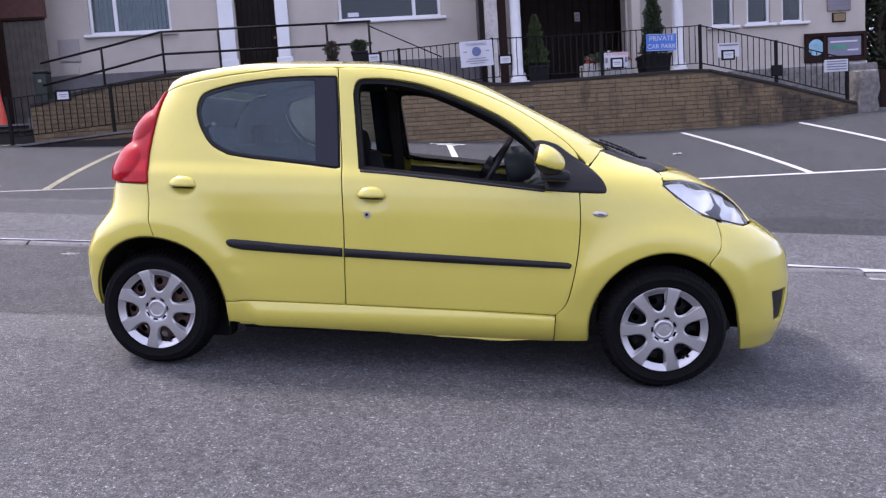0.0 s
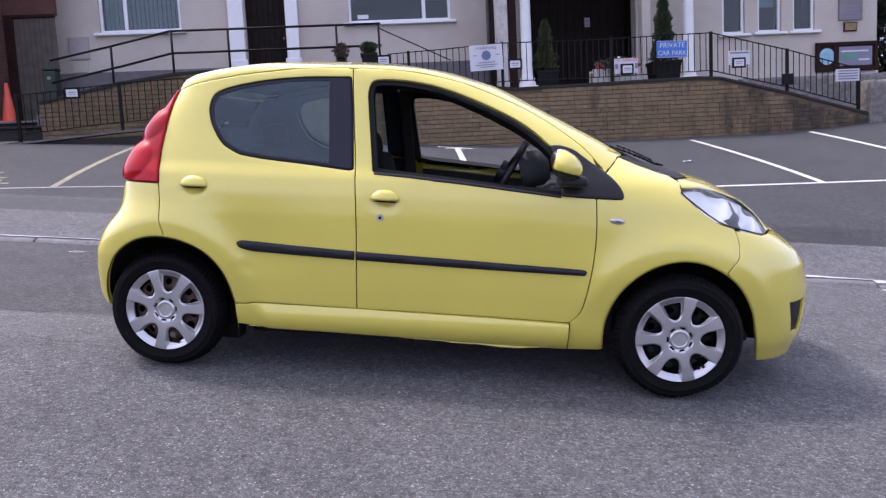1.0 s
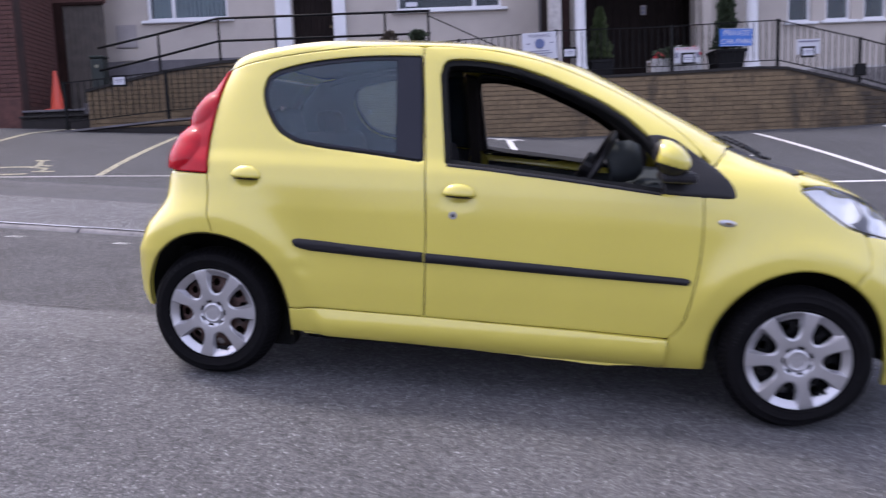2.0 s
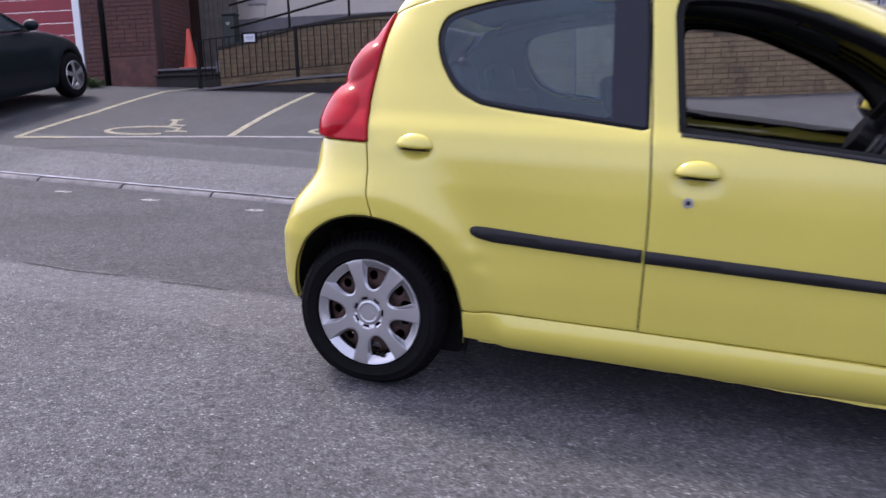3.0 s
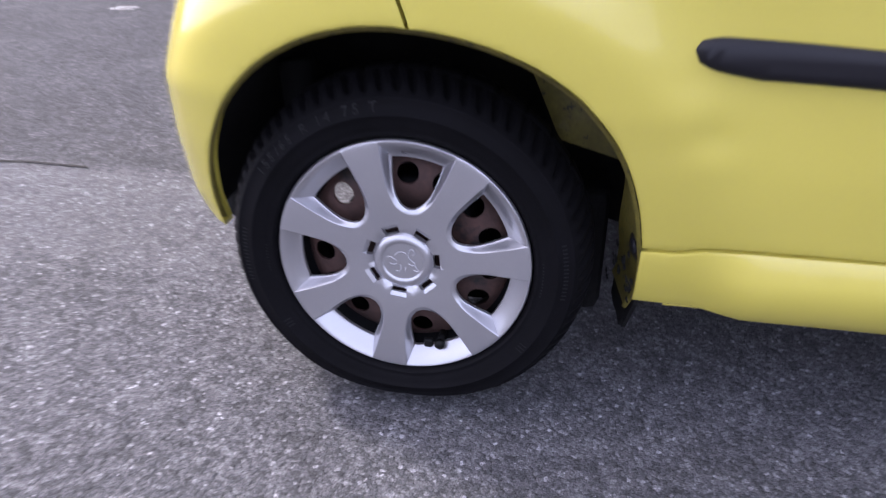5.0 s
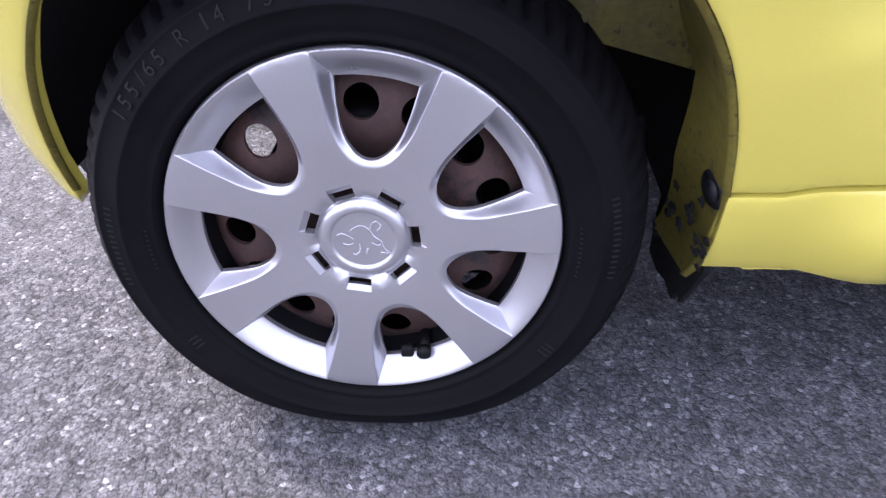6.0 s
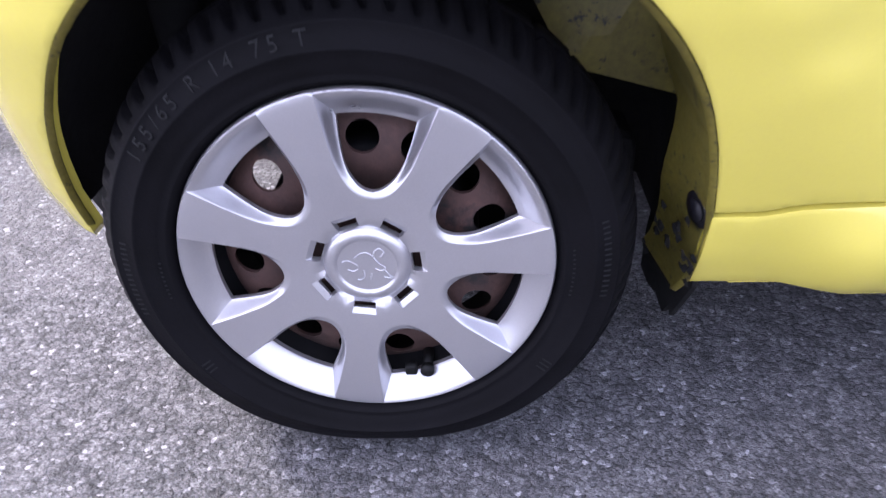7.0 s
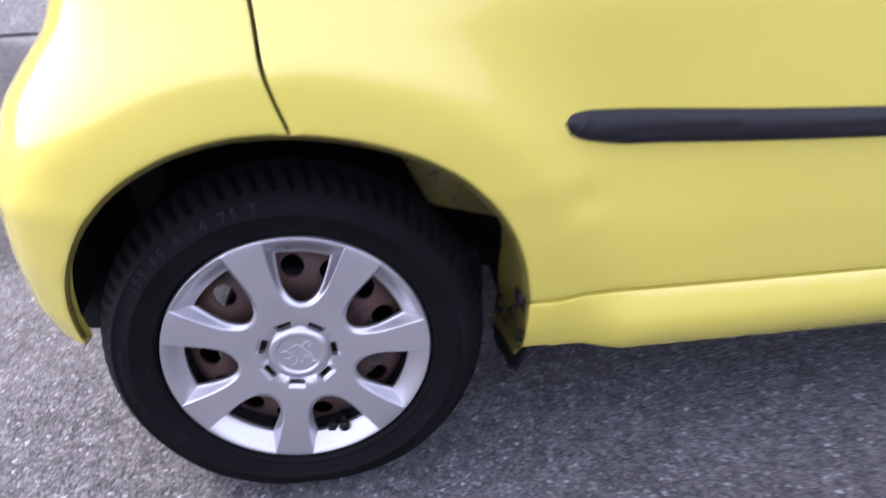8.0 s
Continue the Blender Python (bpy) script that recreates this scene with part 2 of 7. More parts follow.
def asphalt(name, tone, stone=110.0, bands=(), relief=1.0, tint=(0.985, 0.985, 1.045)):
    """Worn tarmac: dark binder with pale and dark chippings, stains, and lengthwise bands where it was laid anew."""
    m, n, b = nodes_of(name)
    v = coords(n)
    wob = tex(n, "Noise", 95, 3, 0.6, v)
    vec = n.nodes.new("ShaderNodeVectorMath")
    vec.operation = "MULTIPLY_ADD"
    n.links.new(wob.outputs["Color"], vec.inputs[0])
    vec.inputs[1].default_value = (0.010, 0.010, 0.010)
    n.links.new(v, vec.inputs[2])
    cell = tex(n, "Voronoi", stone, vec=vec.outputs[0])
    kind = n.nodes.new("ShaderNodeSeparateColor")
    n.links.new(cell.outputs["Color"], kind.inputs[0])
    grey = lambda k: tuple(tone * k * c for c in tint)
    stones = ramp(n, kind.outputs[0], [(0.0, grey(0.62)), (0.5, grey(1.0)), (0.88, grey(1.4)), (0.97, grey(1.75)), (0.988, grey(2.9))])
    grit = tex(n, "Noise", stone * 2.1, 4, 0.75, v).outputs[0]
    gaps = ramp(n, cell.outputs["Distance"], [(0.50, (1,)), (0.95, (0,))])
    col = mix(n, gaps, grey(0.58), stones)
    col = mix(n, 0.65, col, ramp(n, grit, [(0.36, (0.04,)), (0.64, (0.96,))]), "OVERLAY")
    wide = tex(n, "Noise", 0.9, 6, 0.65, v).outputs[0]
    col = mix(n, 0.5, col, ramp(n, wide, [(0.3, (0.32,)), (0.7, (0.68,))]), "OVERLAY")
    lump = tex(n, "Noise", 42, 3, 0.6, v).outputs[0]
    col = mix(n, 0.45, col, ramp(n, lump, [(0.35, (0.2,)), (0.65, (0.8,))]), "OVERLAY")
    mid = tex(n, "Noise", 14, 4, 0.7, v).outputs[0]
    col = mix(n, 0.5, col, ramp(n, mid, [(0.3, (0.3,)), (0.7, (0.7,))]), "OVERLAY")
    sep = n.nodes.new("ShaderNodeSeparateXYZ")
    n.links.new(v, sep.inputs[0])
    edge = n.nodes.new("ShaderNodeMath")
    edge.operation = "ADD"
    n.links.new(sep.outputs[1], edge.inputs[0])
    n.links.new(scaled(n, tex(n, "Noise", 3.5, 5, 0.75, v).outputs[0], 0.16, -0.08), edge.inputs[1])
    for lo, hi, gain, *upto in bands:
        mr = n.nodes.new("ShaderNodeMapRange")
        mr.inputs[1].default_value, mr.inputs[2].default_value = lo - 0.5, hi + 0.5
        n.links.new(edge.outputs[0], mr.inputs[0])
        w = hi - lo + 1.0
        sel = ramp(n, mr.outputs[0], [(0.47 / w, (0,)), (0.53 / w, (1,)), (1 - 0.53 / w, (1,)), (1 - 0.47 / w, (0,))])
        if upto:
            mx = n.nodes.new("ShaderNodeMapRange")
            mx.interpolation_type = "SMOOTHSTEP"
            mx.inputs[1].default_value, mx.inputs[2].default_value = upto[0] - 0.7, upto[0] + 0.7
            mx.inputs[3].default_value, mx.inputs[4].default_value = 1.0, 0.0
            n.links.new(sep.outputs[0], mx.inputs[0])
            both = n.nodes.new("ShaderNodeMath")
            both.operation = "MULTIPLY"
            n.links.new(sel, both.inputs[0])
            n.links.new(mx.outputs[0], both.inputs[1])
            sel = both.outputs[0]
        g = gain
        col = mix(n, sel, col, mix(n, 1.0, col, (g, g, g), "MULTIPLY") if gain < 1 else mix(n, gain - 1, col, (0.36, 0.355, 0.37)))
    n.links.new(col, b.inputs["Base Color"])
    b.inputs["Roughness"].default_value = 0.88
    b.inputs["Specular IOR Level"].default_value = 0.35
    height = mix(n, 0.45, gaps, grit)
    bumped(n, b, height, relief, 0.006)
    return m


def glass(name, tint, gloss_rough=0.02, painted_haze=0.0):
    m, n, b = nodes_of(name)
    n.nodes.remove(b)
    tr = n.nodes.new("ShaderNodeBsdfTransparent")
    tr.inputs[0].default_value = (*tint, 1)
    gl = n.nodes.new("ShaderNodeBsdfGlossy")
    gl.inputs["Roughness"].default_value = gloss_rough
    fr = n.nodes.new("ShaderNodeFresnel")
    fr.inputs[0].default_value = 1.5
    mx = n.nodes.new("ShaderNodeMixShader")
    n.links.new(fr.outputs[0], mx.inputs[0])
    n.links.new(tr.outputs[0], mx.inputs[1])
    n.links.new(gl.outputs[0], mx.inputs[2])
    last = mx.outputs[0]
    # bluish diffuse veil: the sky's reflection painted over the pane
    if painted_haze:
        df = n.nodes.new("ShaderNodeBsdfDiffuse")
        df.inputs[0].default_value = (0.29, 0.50, 0.64, 1)
        haze = tex(n, "Noise", 7, 4, 0.6, coords(n)).outputs[0]
        m2 = n.nodes.new("ShaderNodeMixShader")
        n.links.new(scaled(n, haze, painted_haze * 1.4, painted_haze * 0.3), m2.inputs[0])
        n.links.new(last, m2.inputs[1])
        n.links.new(df.outputs[0], m2.inputs[2])
        last = m2.outputs[0]
    n.links.new(last, n.nodes["Material Output"].inputs[0])
    return m


M_ROAD = asphalt("road asphalt", 0.095, 150, bands=((-0.43, 0.02, 1.07), (0.06, 2.4, 0.62, 2.7)))
M_PATH = asphalt("pavement asphalt", 0.10, 190, relief=0.5)
M_PARK = asphalt("car park asphalt", 0.045, 170, bands=((3.0, 3.42, 0.72), (2.6, 3.50, 1.085, 0.2)), relief=0.5, tint=(0.94, 0.98, 1.08))
M_KERB = plain("kerb concrete", (0.165, 0.159, 0.162), 0.92, vary=0.38, scale=9, fine=70, bump=0.7, dist=0.004, per_piece=0.3, spec=0.15, dirt=((0.09, 0.088, 0.088), 14, 0.60))
M_YLINE = plain("faded yellow road paint", (0.235, 0.222, 0.150), 0.8, vary=0.35, scale=9, fine=60, bump=0.4, dirt=((0.085, 0.085, 0.088), 35, 0.52))
M_WLINE = plain("white road paint", (0.50, 0.50, 0.50), 0.7, vary=0.15, scale=9, fine=60, bump=0.4, dirt=((0.15, 0.15, 0.15), 30, 0.62))
M_WORNLINE = plain("worn white road paint", (0.23, 0.23, 0.24), 0.75, vary=0.25, scale=9, fine=60, bump=0.4, dirt=((0.10, 0.10, 0.10), 30, 0.55))
M_PAINT = plain("yellow car paint", (0.585, 0.50, 0.086), 0.25, vary=0.03, scale=2, fine=400, bump=0.02, coat=1.0)
# grime specks over yellow; the base is darkened too, holding the arch's shade
M_LIP = plain("dirty yellow arch paint with shade", (0.135, 0.112, 0.0185), 0.55, vary=0.3, scale=12, fine=150, bump=0.4, dirt=((0.02, 0.019, 0.012), 60, 0.57))
M_TRIM = plain("black moulded plastic", (0.010, 0.0095, 0.012), 0.5, vary=0.1, scale=5, fine=500, bump=0.15, dist=0.0006, spec=0.3)
M_SATIN = plain("satin black trim", (0.0095, 0.0088, 0.0098), 0.42, vary=0.08, bump=0.02, spec=0.3)
M_RUBBER = plain("tyre rubber", (0.0034, 0.0032, 0.0040), 0.74, vary=0.35, scale=14, fine=260, bump=0.4, dist=0.0008, spec=0.10)
M_PILLAR = plain("charcoal cabin trim", (0.085, 0.074, 0.070), 0.75, vary=0.12, fine=300, bump=0.2, dist=0.0006, spec=0.3)
M_DARK = plain("dark underbody", (0.011, 0.011, 0.011), 0.9, vary=0.3, scale=9, fine=80, bump=0.4, spec=0.1)
M_SEAL = plain("door seal rubber", (0.005, 0.005, 0.005), 0.6, vary=0.1, bump=0.0, spec=0.2)
M_CLOTH = plain("dark grey seat cloth", (0.022, 0.022, 0.025), 0.95, vary=0.2, scale=10, fine=400, bump=0.5, dist=0.001, spec=0.1)
M_DASH = plain("grey dashboard plastic", (0.050, 0.058, 0.062), 0.6, vary=0.1, fine=400, bump=0.3, dist=0.0006, spec=0.3)
M_SILVER = plain("silver wheel cover paint", (0.47, 0.465, 0.482), 0.29, metal=0.78, vary=0.05, scale=8, fine=500, bump=0.006, coat=0.1)
M_RUST = plain("rusty steel rim", (0.045, 0.021, 0.016), 0.75, vary=0.5, scale=16, fine=120, bump=0.5, dirt=((0.006, 0.0055, 0.0055), 11, 0.56))
# blacker than the steel itself: shade behind the spokes is in the colour
M_BLACKSTEEL = plain("black steel with shade", (0.0025, 0.0025, 0.003), 0.6, vary=0.3, scale=20, bump=0.3, spec=0.12)
M_RED = plain("red lamp plastic", (0.33, 0.003, 0.010), 0.09, vary=0.22, scale=11, fine=240, bump=0.0, spec=0.26)
M_CHROME = plain("silvered reflector", (0.92, 0.94, 0.97), 0.20, metal=0.1, vary=0.10, scale=22, bump=0.0)
M_LAMPGREY = plain("grey lamp moulding", (0.10, 0.10, 0.115), 0.35, metal=0.3, vary=0.1, bump=0.0)
M_CLEAR = glass("headlamp lens", (0.96, 0.97, 0.98))
M_TINT = glass("privacy glass", (0.72, 0.87, 0.92), painted_haze=0.062)
M_SCREEN = glass("windscreen glass", (0.85, 0.89, 0.88))
M_FRIT = plain("black window border", (0.010, 0.011, 0.018), 0.15, vary=0.05, bump=0.0, spec=0.25)
M_BRICK = plain("buff brick", (0.142, 0.101, 0.057), 0.92, vary=0.34, scale=9, fine=60, bump=0.6, dist=0.006, per_piece=0.28)


def weathered(m, low, high, amount):
    """Adds tall dark damp stains to a wall, most of them between two places along it."""
    n = m.node_tree
    b = n.nodes["Principled BSDF"]
    old = b.inputs["Base Color"].links[0].from_socket
    geo = n.nodes.new("ShaderNodeNewGeometry").outputs["Position"]
    sep = n.nodes.new("ShaderNodeSeparateXYZ")
    n.links.new(geo, sep.inputs[0])
    stretch = n.nodes.new("ShaderNodeVectorMath")
    stretch.operation = "MULTIPLY"
    stretch.inputs[1].default_value = (1.0, 1.0, 0.35)
    n.links.new(geo, stretch.inputs[0])
    spots = tex(n, "Noise", 2.2, 6, 0.65, stretch.outputs[0]).outputs[0]
    mr = n.nodes.new("ShaderNodeMapRange")
    mr.inputs[1].default_value, mr.inputs[2].default_value = low, high
    mr.inputs[3].default_value, mr.inputs[4].default_value = -0.06, 0.16
    n.links.new(sep.outputs[0], mr.inputs[0])
    add = n.nodes.new("ShaderNodeMath")
    n.links.new(spots, add.inputs[0])
    n.links.new(mr.outputs[0], add.inputs[1])
    mask = scaled(n, ramp(n, add.outputs[0], [(0.50, (0,)), (0.66, (1,))]), amount)
    n.links.new(mix(n, mask, old, (0.022, 0.019, 0.017)), b.inputs["Base Color"])


weathered(M_BRICK, 4.5, 6.8, 0.85)
M_MORTAR = plain("grey mortar", (0.090, 0.067, 0.043), 0.95, vary=0.35, scale=3, bump=0.5)
M_REDMORTAR = plain("dark sooty mortar", (0.040, 0.024, 0.021), 0.95, vary=0.35, scale=3, bump=0.5)
M_STEP = plain("dark damp stone", (0.018, 0.015, 0.014), 0.9, vary=0.35, scale=5, bump=0.5)
M_COPING = plain("dark weathered coping", (0.020, 0.0175, 0.016), 0.95, vary=0.35, scale=5, bump=0.5, per_piece=0.2)
M_REDBRICK = plain("dark red brick", (0.078, 0.033, 0.027), 0.9, vary=0.3, scale=10, fine=110, bump=0.5, dist=0.003, per_piece=0.3)
M_RENDER = plain("cream painted render", (0.410, 0.370, 0.328), 0.9, vary=0.10, scale=1.2, fine=160, bump=0.4, dist=0.002)
M_PLINTH = plain("grey plinth", (0.115, 0.108, 0.115), 0.9, vary=0.25, scale=3, bump=0.4)
M_WHITE = plain("white window frame", (0.640, 0.640, 0.656), 0.4, vary=0.05, bump=0.05)
M_STONEWHITE = plain("whitewashed stone", (0.41, 0.39, 0.375), 0.9, vary=0.25, scale=7, fine=70, bump=0.7, dist=0.01)
M_RUBBLE = plain("grey rubble stone", (0.147, 0.136, 0.130), 0.95, vary=0.4, scale=11, fine=60, bump=0.9, dist=0.015)
M_IRON = plain("black iron paint", (0.006, 0.006, 0.006), 0.6, vary=0.2, bump=0.1, spec=0.15)
M_DOORDARK = plain("dark brown door wood and porch shade", (0.012, 0.0082, 0.0072), 0.75, vary=0.3, scale=5, bump=0.3, spec=0.1)
M_INTERIOR = plain("dim room", (0.05, 0.055, 0.06), 0.9)
M_BLIND = plain("pale window blind", (0.50, 0.57, 0.60), 0.8, vary=0.1, bump=0.1)
M_PANE = glass("window pane", (0.62, 0.68, 0.70))
M_SIGNWHITE = plain("white sign board", (0.508, 0.508, 0.550), 0.45, vary=0.05, bump=0.02)
M_SIGNBLUE = plain("blue sign board", (0.03, 0.13, 0.46), 0.4, vary=0.08, bump=0.02)
M_INKGREY = plain("grey sign print", (0.16, 0.16, 0.22), 0.6, vary=0.1, bump=0.0)
M_BLUEGREY = plain("slate blue emblem print", (0.10, 0.13, 0.26), 0.6, vary=0.1, bump=0.0)
M_SIGNRED = plain("red sign print", (0.42, 0.05, 0.05), 0.6, vary=0.1, bump=0.0)
M_GREEN = plain("green poster print", (0.05, 0.25, 0.16), 0.6, vary=0.2, bump=0.0)
M_SKYPRINT = plain("pale blue poster print", (0.22, 0.40, 0.50), 0.6, vary=0.3, scale=6, bump=0.0)
M_BOARD = plain("brown notice board", (0.022, 0.011, 0.009), 0.7, vary=0.2, bump=0.1, spec=0.1)
M_BRONZE = plain("bronze plaque", (0.17, 0.12, 0.06), 0.45, metal=0.4, vary=0.2, bump=0.2)
M_METER = plain("faded meter box plastic", (0.30, 0.275, 0.27), 0.7, vary=0.12, bump=0.1)
M_GREYPLAQUE = plain("grey stone plaque", (0.17, 0.15, 0.16), 0.7, vary=0.2, bump=0.3)
M_POT = plain("black planter", (0.005, 0.005, 0.006), 0.6, vary=0.2, bump=0.2, spec=0.2)
M_LEAF = plain("conifer green", (0.034, 0.050, 0.024), 0.7, vary=0.4, scale=9, bump=0.1)
M_TWIG = plain("brown heather", (0.075, 0.058, 0.042), 0.8, vary=0.4, bump=0.1)
M_BARK = plain("dark bark", (0.05, 0.035, 0.025), 0.9, vary=0.3, bump=0.5)
M_PETALRED = plain("red petals", (0.40, 0.02, 0.03), 0.6, vary=0.3, bump=0.0)
M_PETALWHITE = plain("white petals", (0.75, 0.73, 0.70), 0.6, vary=0.1, bump=0.0)
M_TROUGH = plain("pale trough slats", (0.42, 0.41, 0.40), 0.8, vary=0.2, bump=0.3)
M_CONE = plain("orange cone plastic", (0.42, 0.045, 0.022), 0.5, vary=0.15, bump=0.1)
M_TEAL = plain("dark teal car paint", (0.003, 0.007, 0.009), 0.35, vary=0.05, bump=0.0, coat=0.15, spec=0.2)
M_GARAGE = plain("dark red garage door", (0.20, 0.012, 0.022), 0.5, vary=0.1, bump=0.1)
M_BROWNWALL = plain("weathered timber gate", (0.074, 0.063, 0.054), 0.85, vary=0.3, scale=5, bump=0.4)
M_GRASS = plain("weeds", (0.06, 0.085, 0.03), 0.9, vary=0.4, bump=0.1)
M_ROOF = plain("grey roof", (0.10, 0.10, 0.11), 0.9, vary=0.2, bump=0.3)

# ---- the ground: a road on a slope, a dropped kerb, a pavement, a car park that rises to the wall ----
CAR = pose(0, 0, 0, 2.8, 4.8, 0)                 # the road's plane, on which the car stands
UPN = CAR.to_3x3() @ Vector((0, 0, 1))
FAC = pose(0, 0, 0, 0, 0, 10)                     # the frame of the building: s along it, d into it
E1, E2 = (FAC.to_3x3() @ Vector(a) for a in ((1, 0, 0), (0, 1, 0)))
KERB_Y, WALL_D = 2.30, 8.5


def road_z(x, y):
    return -(UPN.x * x + UPN.y * y) / UPN.z - dip(x)


def dip(x):
    """The road falls away a little past the car's nose."""
    return 0.020 * min(max(0.0, x - 2.7), 6.0) ** 1.3


def wall_foot(s):
    return 1.16 + max(0.0, 3.0 - max(s, -14.0)) * 0.056 + min(max(0.0, s - 7.9), 3.0) * 0.06


def park_z(x, y):
    s, d = x * E1.x + y * E1.y, x * E2.x + y * E2.y
    dk = x * E2.x + KERB_Y * E2.y
    f = (d - dk) / (WALL_D - dk)
    zk = road_z(x, KERB_Y) + dip(x) + 0.03
    if f <= 0:
        return zk - dip(x)
    if f >= 1:
        return wall_foot(s) + 0.03 * min(d - WALL_D, 20)
    return zk - dip(x) * max(0.0, 1 - 3 * f) ** 2 + (wall_foot(s) - zk) * ((f + 0.06) ** 0.65 - 0.06**0.65) / (1.06**0.65 - 0.06**0.65)


def fd(s, d, z=0.0):
    return FAC @ Vector((s, d, z))


def park_at(s, d):
    p = fd(s, d)
    return park_z(p.x, p.y)


def spread(lo, hi, fine_lo, fine_hi, step, grow=1.35):
    out = [fine_lo + step * k for k in range(int((fine_hi - fine_lo) / step) + 1)]
    s = step
    while out[-1] < hi:
        s *= grow
        out.append(min(out[-1] + s, hi))
    s = step
    while out[0] > lo:
        s *= grow
        out.insert(0, max(out[0] - s, lo))
    return out


def field(xs, ys, z):
    verts = [(x, y, z(x, y)) for y in ys for x in xs]
    n = len(xs)
    faces = [(j * n + i, j * n + i + 1, (j + 1) * n + i + 1, (j + 1) * n + i) for j in range(len(ys) - 1) for i in range(n - 1)]
    return verts, faces


XS = spread(-220, 220, -12, 12, 0.5)
tagged(part("road", field(XS, spread(-220, KERB_Y, -6, KERB_Y, 0.5), road_z), M_ROAD, None), "worn grey asphalt road on a slope", "road", kind="structure")
tagged(part("pavement", field(XS, [KERB_Y + 0.06 + 0.08 * k for k in range(9)], lambda x, y: park_z(x, y)), M_PATH, None), "light grey asphalt pavement behind the dropped kerb", "pavement", kind="structure")
tagged(part("car_park", field(XS, spread(KERB_Y + 0.70, 220, KERB_Y + 0.70, 12, 0.25), lambda x, y: park_z(x, y)), M_PARK, None, smooth=True), "dark asphalt car park rising to a brick wall", "car park", kind="structure")

kerb = tagged(new("kerb"), "row of worn concrete dropped kerb stones", "kerb", kind="structure")
stone = bpy.data.meshes.new("kerb_stone")
bm = bmesh.new()
side_on = [(0.0, -.12), (0.0, -.052), (.005, -.037), (.014, -.023), (.028, -.011), (.046, -.004), (.068, 0.0), (.124, .001), (.124, -.12)]
ends = [-.450, -.446, *np.linspace(-.42, .42, 15), .446, .450]
rings = [[bm.verts.new((x, y + (.005 if k in (0, len(ends) - 1) and y < .05 else 0), z - (.004 if k in (0, len(ends) - 1) else 0))) for y, z in side_on] for k, x in enumerate(ends)]
for a, b in zip(rings, rings[1:]):
    for k in range(len(side_on) - 1):
        bm.faces.new((a[k], b[k], b[k + 1], a[k + 1])).smooth = True
bm.faces.new(rings[0])
bm.faces.new(rings[-1][::-1])
bmesh.ops.recalc_face_normals(bm, faces=bm.faces)
for v in bm.verts:
    v.co += noise.noise_vector(v.co * 11) * .0035
bm.to_mesh(stone)
bm.free()
stone.materials.append(M_KERB)
for k in range(-22, 24):
    x = 0.46 + 0.915 * k
    ob = new("kerb_stone", stone)
    ob.parent = kerb
    z = road_z(x, KERB_Y) + 0.034 + random.uniform(-0.004, 0.004)
    ob.matrix_basis = Matrix.Translation((x, KERB_Y + random.uniform(-0.006, 0.006), z)) @ pose(0, 0, 0, 0, 4.8 + random.uniform(-0.3, 0.3), random.uniform(-0.3, 0.3))


def painted(name, material, label, lines, width=0.09, lift=0.006, kind="structure", height=None):
    """Painted strokes that follow the car park's surface; lines of (s, d) points in the building's frame."""
    verts, faces = [], []
    for line in lines:
        pts = []
        for (a, b) in zip(line, line[1:]):
            n = max(1, int(math.dist(a, b) / 0.15))
            pts += [(a[0] + (b[0] - a[0]) * k / n, a[1] + (b[1] - a[1]) * k / n) for k in range(n)]
        pts.append(line[-1])
        base = len(verts)
        for i, p in enumerate(pts):
            q0, q1 = pts[max(i - 1, 0)], pts[min(i + 1, len(pts) - 1)]
            t = Vector((q1[0] - q0[0], q1[1] - q0[1]))
            t.normalize()
            for side in (-1, 1):
                s, d = p[0] - t.y * side * width / 2, p[1] + t.x * side * width / 2
                w = fd(s, d)
                verts.append((w.x, w.y, (height or park_z)(w.x, w.y) + lift))
        for i in range(len(pts) - 1):
            faces.append((base + 2 * i, base + 2 * i + 1, base + 2 * i + 3, base + 2 * i + 2)[::-1])
    return tagged(part(name, (verts, faces), material, None), label, "road marking", kind=kind)


def sd(x, y):
    p = Vector((x, y, 0))
    return (p.dot(E1), p.dot(E2))


YA, YC, YE = sd(-3.52, 3.85), sd(-5.80, 3.28), sd(-4.30, 7.40)
WB, WA = sd(5.24, 5.18), sd(4.56, 8.94)
painted("bay_line", M_YLINE, "faded yellow parking bay line with a worn edge", [[YC, (YC[0] + .62, YC[1] + .03)]], 0.075)
painted("bay_line", M_YLINE, "faded yellow parking bay line with a worn edge", [[YA, YE]], 0.08)
painted("bay_line", M_YLINE, "pale yellow parking bay line bending to the railings", [[YC, sd(-5.95, 4.6), sd(-6.5, 6.75), sd(-6.35, 7.4), sd(-5.9, 7.75)]], 0.085)
painted("bay_line", M_WORNLINE, "thin worn white parking bay front line", [[(YC[0] + .62, YC[1] + .03), YA, (YA[0] + 2.6, YA[1] + 0.12), (YA[0] + 5.2, YA[1] + 0.1)]], 0.05)
painted("bay_line", M_WLINE, "white parking bay line on dark asphalt", [[WA, WB]], 0.085)
painted("bay_line", M_WLINE, "white parking bay line on dark asphalt", [[sd(3.4, 4.86), sd(3.93, 4.93), WB, sd(6.11, 5.35), sd(9.0, 5.9)]], 0.06)
painted("bay_line", M_WLINE, "white parking bay line on dark asphalt", [[sd(6.68, 9.53), sd(7.05, 7.29), sd(7.4, 5.6)]], 0.085)


